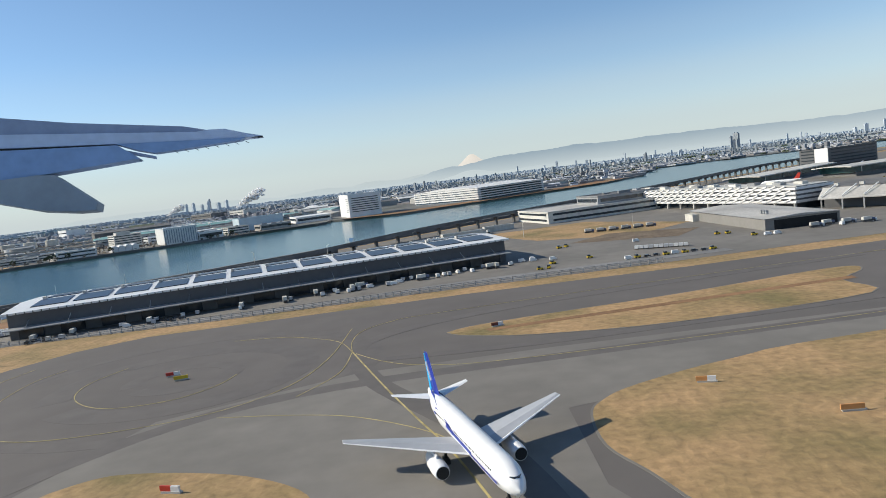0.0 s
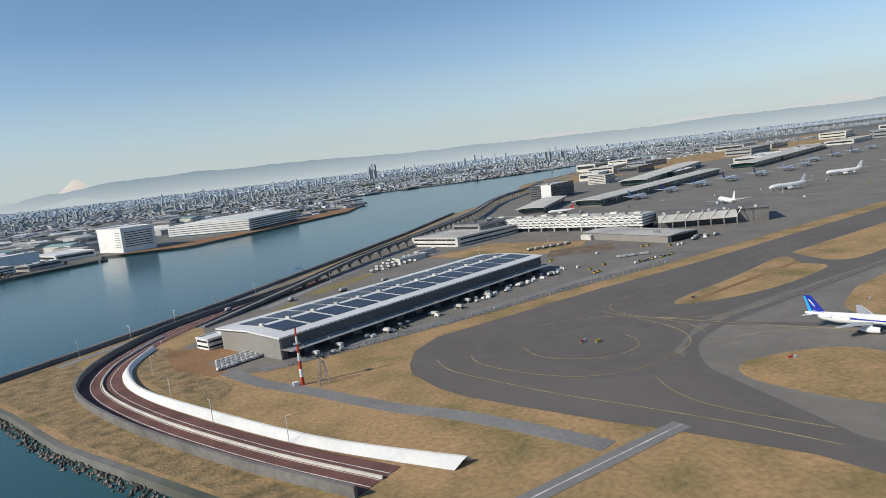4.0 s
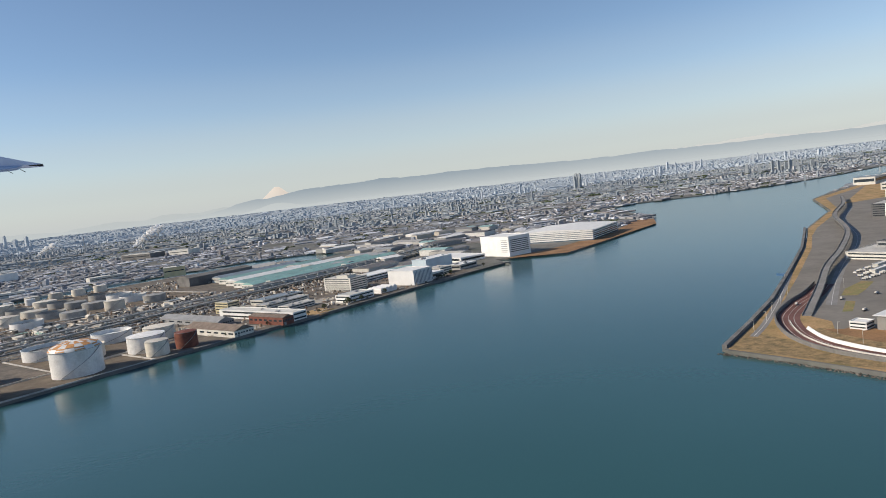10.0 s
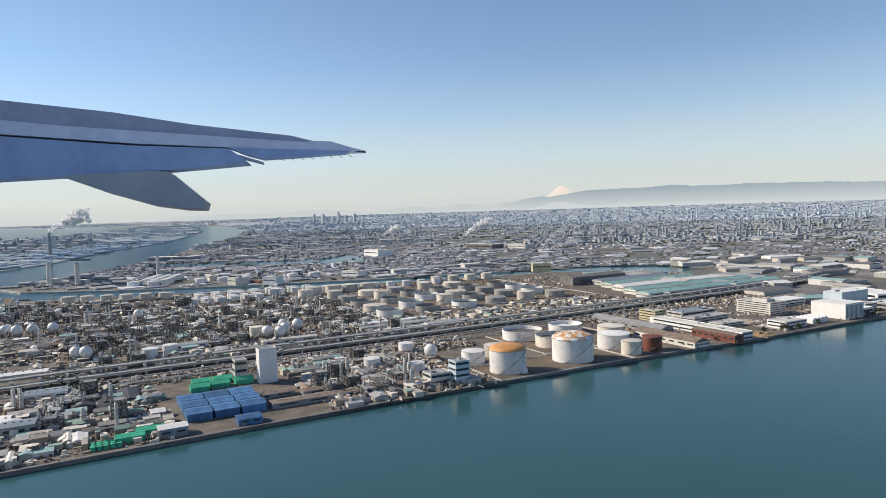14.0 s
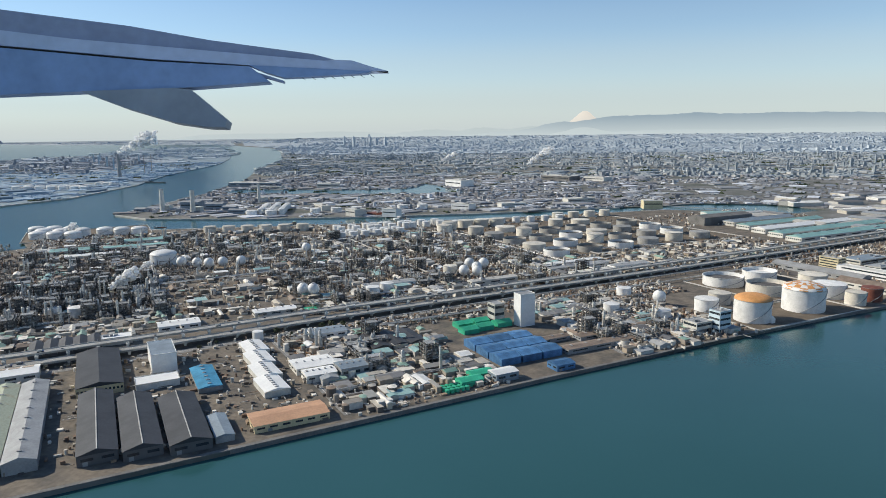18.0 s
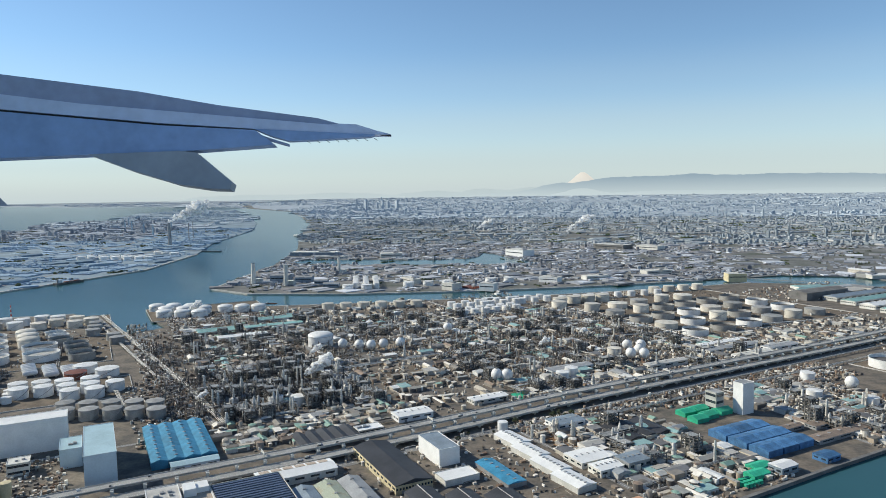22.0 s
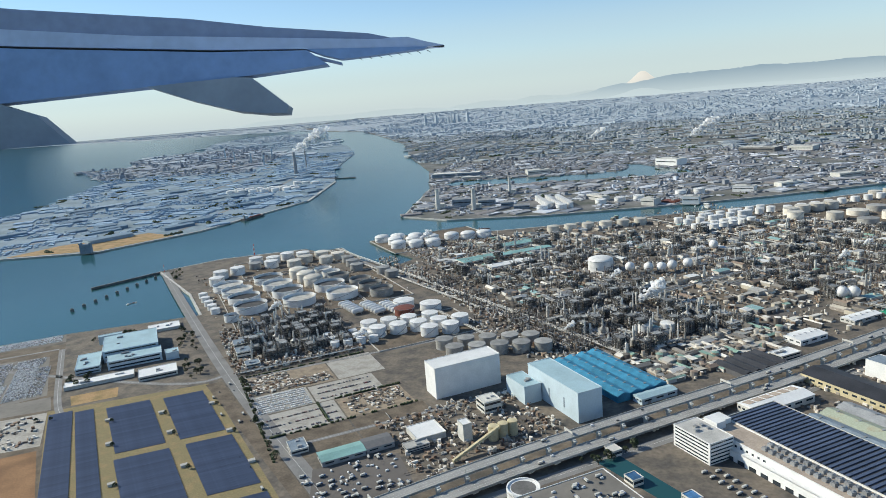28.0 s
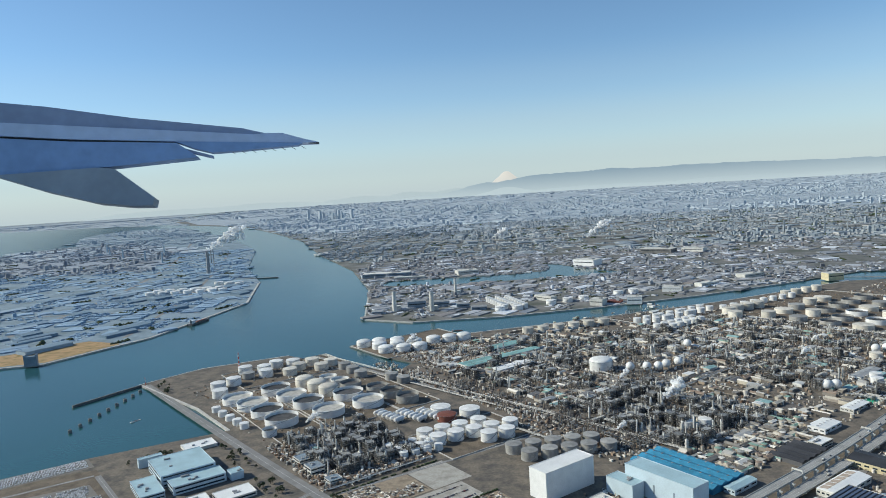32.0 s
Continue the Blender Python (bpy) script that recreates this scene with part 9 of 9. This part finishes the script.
# lamp posts
lp = thing("lamp_post", "slim pale street lighting mast", "lamp post")
part("pole", Shape().bar((0, 0, 0), (0, 0, 1.2), 0.02), OFFWHITE, lp)
part("lamp_arm", Shape().bar((0, 0, 1.2), (0.25, 0, 1.24), 0.02), OFFWHITE, lp)
for x, y in ((-41.9, 45.5), (-38.5, 48.1), (-35.1, 51.8), (-31.4, 55.1), (-27.2, 59.3), (-37.4, 36), (-36.6, 40), (-36.7, 29.9), (-35.2, 24), (-32.7, 19.3), (-13, 62), (-3, 58), (6, 58), (14, 60), (-20, 58), (40, 62), (55, 66), (70, 72), (90, 80)):
    drop_xy(lp, x, y, r.uniform(0, 360), 0.01)
blue_sign = thing("road_sign", "blue motorway direction sign over the river road", "sign", -20.6, 69.2, 0.02, 130)
part("post", Shape().box(-0.5, 0, 0, 0.06, 0.06, 0.7), MID_GREY, blue_sign)
part("panel", Shape().box(0, 0, 0.45, 1.1, 0.05, 0.35, bottom=True), BLUE_ROOF, blue_sign)

# ---- airliners ----
def loft(sections):
    """A skin through rounded sections (x, half width, half height, centre z)."""
    s, n = Shape(), 20
    for x, w, h, z in sections:
        s.v += [(x, w * math.cos(2 * math.pi * i / n), z + h * math.sin(2 * math.pi * i / n)) for i in range(n)]
    for j in range(len(sections) - 1):
        a, b = j * n, (j + 1) * n
        s.f += [(a + i, b + i, b + (i + 1) % n, a + (i + 1) % n) for i in range(n)]
    s.f += [tuple(range(n)), tuple(len(s.v) - 1 - i for i in range(n))]
    return s


def blade(root, tip, thick):
    """A wing or fin from a root chord to a tip chord; each is a (leading, trailing) pair of points."""
    s = Shape()
    (al, at), (bl, bt) = [tuple(Vector(p) for p in q) for q in (root, tip)]
    nrm = (bl - al).cross(at - al).normalized()
    for le, te, k in ((al, at, thick), (bl, bt, thick * 0.4)):
        mid = le.lerp(te, 0.35)
        s.v += [tuple(le), tuple(mid + nrm * k), tuple(te), tuple(mid - nrm * k)]
    s.f = [(0, 1, 5, 4), (1, 2, 6, 5), (2, 3, 7, 6), (3, 0, 4, 7), (4, 5, 6, 7), (3, 2, 1, 0)]
    return s


def airliner(tail, label, belly=None, detail=True):
    ob = thing("airliner", label, "airliner")
    sec = [(2.75, 0.03, 0.03, 0.47), (2.66, 0.12, 0.13, 0.48), (2.5, 0.19, 0.2, 0.5), (2.2, 0.25, 0.265, 0.53), (1.9, 0.255, 0.275, 0.54), (-1.2, 0.255, 0.275, 0.54), (-1.9, 0.2, 0.21, 0.6), (-2.4, 0.11, 0.12, 0.68), (-2.74, 0.03, 0.05, 0.72)]
    part("fuselage", loft(sec), PLANE_WHITE, ob, smooth=True)
    for sgn in (1, -1):
        side = "left" if sgn > 0 else "right"
        w = part("wing", blade(((0.75, sgn * 0.2, 0.42), (-0.35, sgn * 0.2, 0.40)), ((-0.62, sgn * 2.38, 0.66), (-0.86, sgn * 2.38, 0.66)), 0.06), PLANE_GREY, ob, "pale grey wing")
        part("wing_edge", blade(((0.80, sgn * 0.2, 0.425), (0.70, sgn * 0.2, 0.43)), ((-0.60, sgn * 2.39, 0.665), (-0.65, sgn * 2.39, 0.667)), 0.02), PLANE_WHITE, w)
        part("tailplane", blade(((-2.0, sgn * 0.08, 0.70), (-2.5, sgn * 0.06, 0.70)), ((-2.55, sgn * 0.93, 0.78), (-2.75, sgn * 0.93, 0.78)), 0.025), PLANE_WHITE, ob)
        e = part("engine", loft([(0.82, 0.135, 0.135, 0.22), (0.74, 0.155, 0.155, 0.22), (0.55, 0.165, 0.165, 0.22), (0.2, 0.15, 0.15, 0.22), (-0.05, 0.10, 0.10, 0.23), (-0.2, 0.05, 0.05, 0.23)]), PLANE_WHITE, ob, "white engine nacelle", smooth=True)
        e.location.y = sgn * 0.79
        part("intake", loft([(0.826, 0.125, 0.125, 0.22), (0.822, 0.02, 0.02, 0.22)]), RUBBER, e)
        part("pylon", Shape().box(0.25, 0, 0.32, 0.5, 0.03, 0.12, bottom=True), PLANE_WHITE, e)
        part("main_gear", Shape().box(-0.1, sgn * 0.46, 0, 0.24, 0.1, 0.11).box(-0.1, sgn * 0.46, 0.1, 0.05, 0.05, 0.3), RUBBER, ob)
    fin = part("fin", blade(((-1.75, 0, 0.76), (-2.55, 0, 0.76)), ((-2.45, 0, 1.66), (-2.78, 0, 1.66)), 0.03), tail, ob, "coloured tail fin")
    part("nose_gear", Shape().box(2.1, 0, 0, 0.12, 0.07, 0.09).box(2.1, 0, 0.08, 0.04, 0.04, 0.22), RUBBER, ob)
    if detail:
        band = Shape()
        for sgn in (1, -1):
            for x0, x1, z0, z1 in ((-2.35, -1.5, 0.60, 0.86), (-1.5, -0.3, 0.56, 0.70), (-0.3, 1.0, 0.53, 0.60), (1.0, 2.3, 0.49, 0.53)):
                k = len(band.v)
                for x, za, zb in ((x0, z0, z0 + (z1 - z0)), (x1, z0 - 0.03, z0 + (z1 - z0) * 0.55)):
                    hw = 0.2575 if x > -1.3 else 0.2575 - (-1.3 - x) * 0.115
                    for z in (za, zb):
                        f = max(-0.98, min(0.98, (z - (0.54 if x > -1.3 else 0.54 + (-1.3 - x) * 0.115)) / (hw + 0.018)))
                        band.v.append((x, sgn * (hw * math.sqrt(1 - f * f) + 0.004), z))
                band.f.append((k, k + 2, k + 3, k + 1) if sgn < 0 else (k, k + 1, k + 3, k + 2))
        part("livery_band", band, PLANE_BLUE, ob, "deep blue side band", smooth=False)
        for sgn in (1, -1):
            part("fin_stripe", blade(((-2.38, sgn * 0.012, 0.76), (-2.56, sgn * 0.012, 0.76)), ((-2.70, sgn * 0.012, 1.60), (-2.79, sgn * 0.012, 1.60)), 0.03), PLANE_CYAN, fin, "light blue stripe")
            for k in range(3):
                part("fin_mark", Shape().bar((-2.24 - 0.09 * k, sgn * 0.038, 1.08 + 0.12 * k), (-2.38 - 0.09 * k, sgn * 0.034, 1.20 + 0.12 * k), 0.022), PLANE_WHITE, fin)
            wn = Shape()
            for k in range(44):
                x = 2.0 - 0.078 * k
                f = 0.08 / 0.275
                wn.box(x, sgn * (0.255 * math.sqrt(1 - f * f) + 0.002), 0.60, 0.028, 0.008, 0.03)
            part("cabin_windows", wn, GLASS, ob)
        part("cockpit_window", Shape().poly([(2.52, -0.11), (2.60, -0.05), (2.60, 0.05), (2.52, 0.11)], 0.60, 0.66), GLASS, ob)
    return ob


ana = airliner(PLANE_BLUE, "white airliner with blue tail and side band on the taxiway")
ana.matrix_basis = pose(-4.55, 13.5, 0.02, 0, 0, -67)
proto = airliner(PLANE_BLUE, "white airliner with a blue tail parked at the terminal", detail=False)
sky_p = airliner(PLANE_CYAN, "white airliner with a light blue tail parked at the terminal", detail=False)
red_p = airliner(BRIGHT_RED, "white airliner with a red tail parked at the terminal", detail=False)
wht_p = airliner(PLANE_WHITE, "all-white airliner parked on the apron", detail=False)
for pr, x, y, t_ in ((red_p, 28.4, 87.4, 150), (sky_p, 47, 90, 20), (proto, 58, 93.6, 20), (proto, 67.8, 95.5, 20), (proto, 77, 96.2, 20), (proto, 86.8, 97, 20), (wht_p, 109, 103, 20), (wht_p, 60, 69, 170), (wht_p, 41, 64, 60), (wht_p, 38.6, 93.0, 200), (wht_p, 98, 99, 20), (sky_p, 124, 112, 20), (proto, 138, 116, 20), (proto, 152, 120, 20), (wht_p, 166, 124, 20), (proto, 182, 128, 20), (wht_p, 198, 126, 20), (red_p, 216, 130, 20), (wht_p, 140, 92, 200), (proto, 176, 104, 200), (wht_p, 240, 132, 20), (wht_p, 106, 80, 200), (wht_p, 84, 76, 160)):
    big = pose(x, y, 0.02, 0, 0, t_) @ Matrix.Scale(0.8 if x < 40 else 1.15, 4)
    if pr in used:
        copy_thing(pr, big)
    else:
        used.add(pr)
        pr.matrix_basis = big

# ---- the aircraft's own wing, which keeps its bearing against the sky all along the flight ----
WING_EYE = Vector((-245.7, -72.3, 46.9))
WING_M = look(WING_EYE, WING_EYE + Vector((-0.514, 1.906, -0.317)), -1.8)
WING_M = WING_M @ Matrix.Translation((0, 24, -3500))
wing = new("aircraft_wing")
wing.matrix_basis = PLAN @ WING_M
tagged(wing, "blue-grey airliner wing with lowered flaps and flap fairings", "aircraft wing")
K = 3500 / 1209.6


def wing_part(name, pts, z0, z1, material, parent, label=""):
    """A slab cut to an outline in the plane of the wing's silhouette, from z0 to z1 in depth."""
    pts = [((x - 784) * K, (441 - y) * K) for x, y in pts]
    if sum(a[0] * b[1] - b[0] * a[1] for a, b in zip(pts, pts[1:] + pts[:1])) < 0:
        pts = pts[::-1]
    return part(name, Shape().poly(pts, z0, z1, True), material, parent, label)


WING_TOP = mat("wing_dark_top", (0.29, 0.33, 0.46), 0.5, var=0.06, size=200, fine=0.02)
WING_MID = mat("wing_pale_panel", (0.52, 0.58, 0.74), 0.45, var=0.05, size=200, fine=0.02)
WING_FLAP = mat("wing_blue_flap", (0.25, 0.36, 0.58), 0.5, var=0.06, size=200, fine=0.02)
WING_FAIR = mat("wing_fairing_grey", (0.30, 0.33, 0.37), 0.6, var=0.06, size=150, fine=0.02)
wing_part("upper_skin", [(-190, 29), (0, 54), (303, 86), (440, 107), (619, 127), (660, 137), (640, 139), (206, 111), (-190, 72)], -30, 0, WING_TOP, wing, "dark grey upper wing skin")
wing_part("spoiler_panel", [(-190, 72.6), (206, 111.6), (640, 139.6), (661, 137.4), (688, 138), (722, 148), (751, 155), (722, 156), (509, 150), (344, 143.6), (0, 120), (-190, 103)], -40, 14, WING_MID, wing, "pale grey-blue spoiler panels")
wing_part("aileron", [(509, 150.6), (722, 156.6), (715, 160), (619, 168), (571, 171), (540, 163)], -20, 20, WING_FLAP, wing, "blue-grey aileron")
# Black strip painted in for the shade inside the slot; no gap is cut.
wing_part("slot_shadow_gap", [(-190, 103.6), (0, 120.6), (344, 144.2), (509, 150.8), (512, 153), (344, 148), (0, 124.6), (-190, 107.6)], -40, 6, RUBBER, wing, "black strip painted as the shaded slot above the flap")
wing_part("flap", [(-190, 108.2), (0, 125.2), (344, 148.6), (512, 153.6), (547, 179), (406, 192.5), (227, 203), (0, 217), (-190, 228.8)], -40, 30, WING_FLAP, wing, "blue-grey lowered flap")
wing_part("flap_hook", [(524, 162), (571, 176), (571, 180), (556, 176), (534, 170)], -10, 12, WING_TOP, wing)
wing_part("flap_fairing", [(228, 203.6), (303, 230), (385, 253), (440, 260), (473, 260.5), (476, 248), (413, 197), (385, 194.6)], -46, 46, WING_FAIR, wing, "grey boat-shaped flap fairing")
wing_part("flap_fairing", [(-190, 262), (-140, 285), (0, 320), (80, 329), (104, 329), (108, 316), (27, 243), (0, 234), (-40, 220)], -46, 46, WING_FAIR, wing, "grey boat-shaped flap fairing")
wing_part("tip_lamp", [(735, 151.5), (751, 155), (750, 157), (732, 156)], -6, 6, RUBBER, wing)
for k in range(8):
    x = 600 + 17 * k
    wing_part("static_wick", [(x, 168.5 - 1.1 * k), (x + 1.2, 168.3 - 1.1 * k), (x + 8, 173 - 1.1 * k), (x + 7, 173.2 - 1.1 * k)], -1, 1, RUBBER, wing)
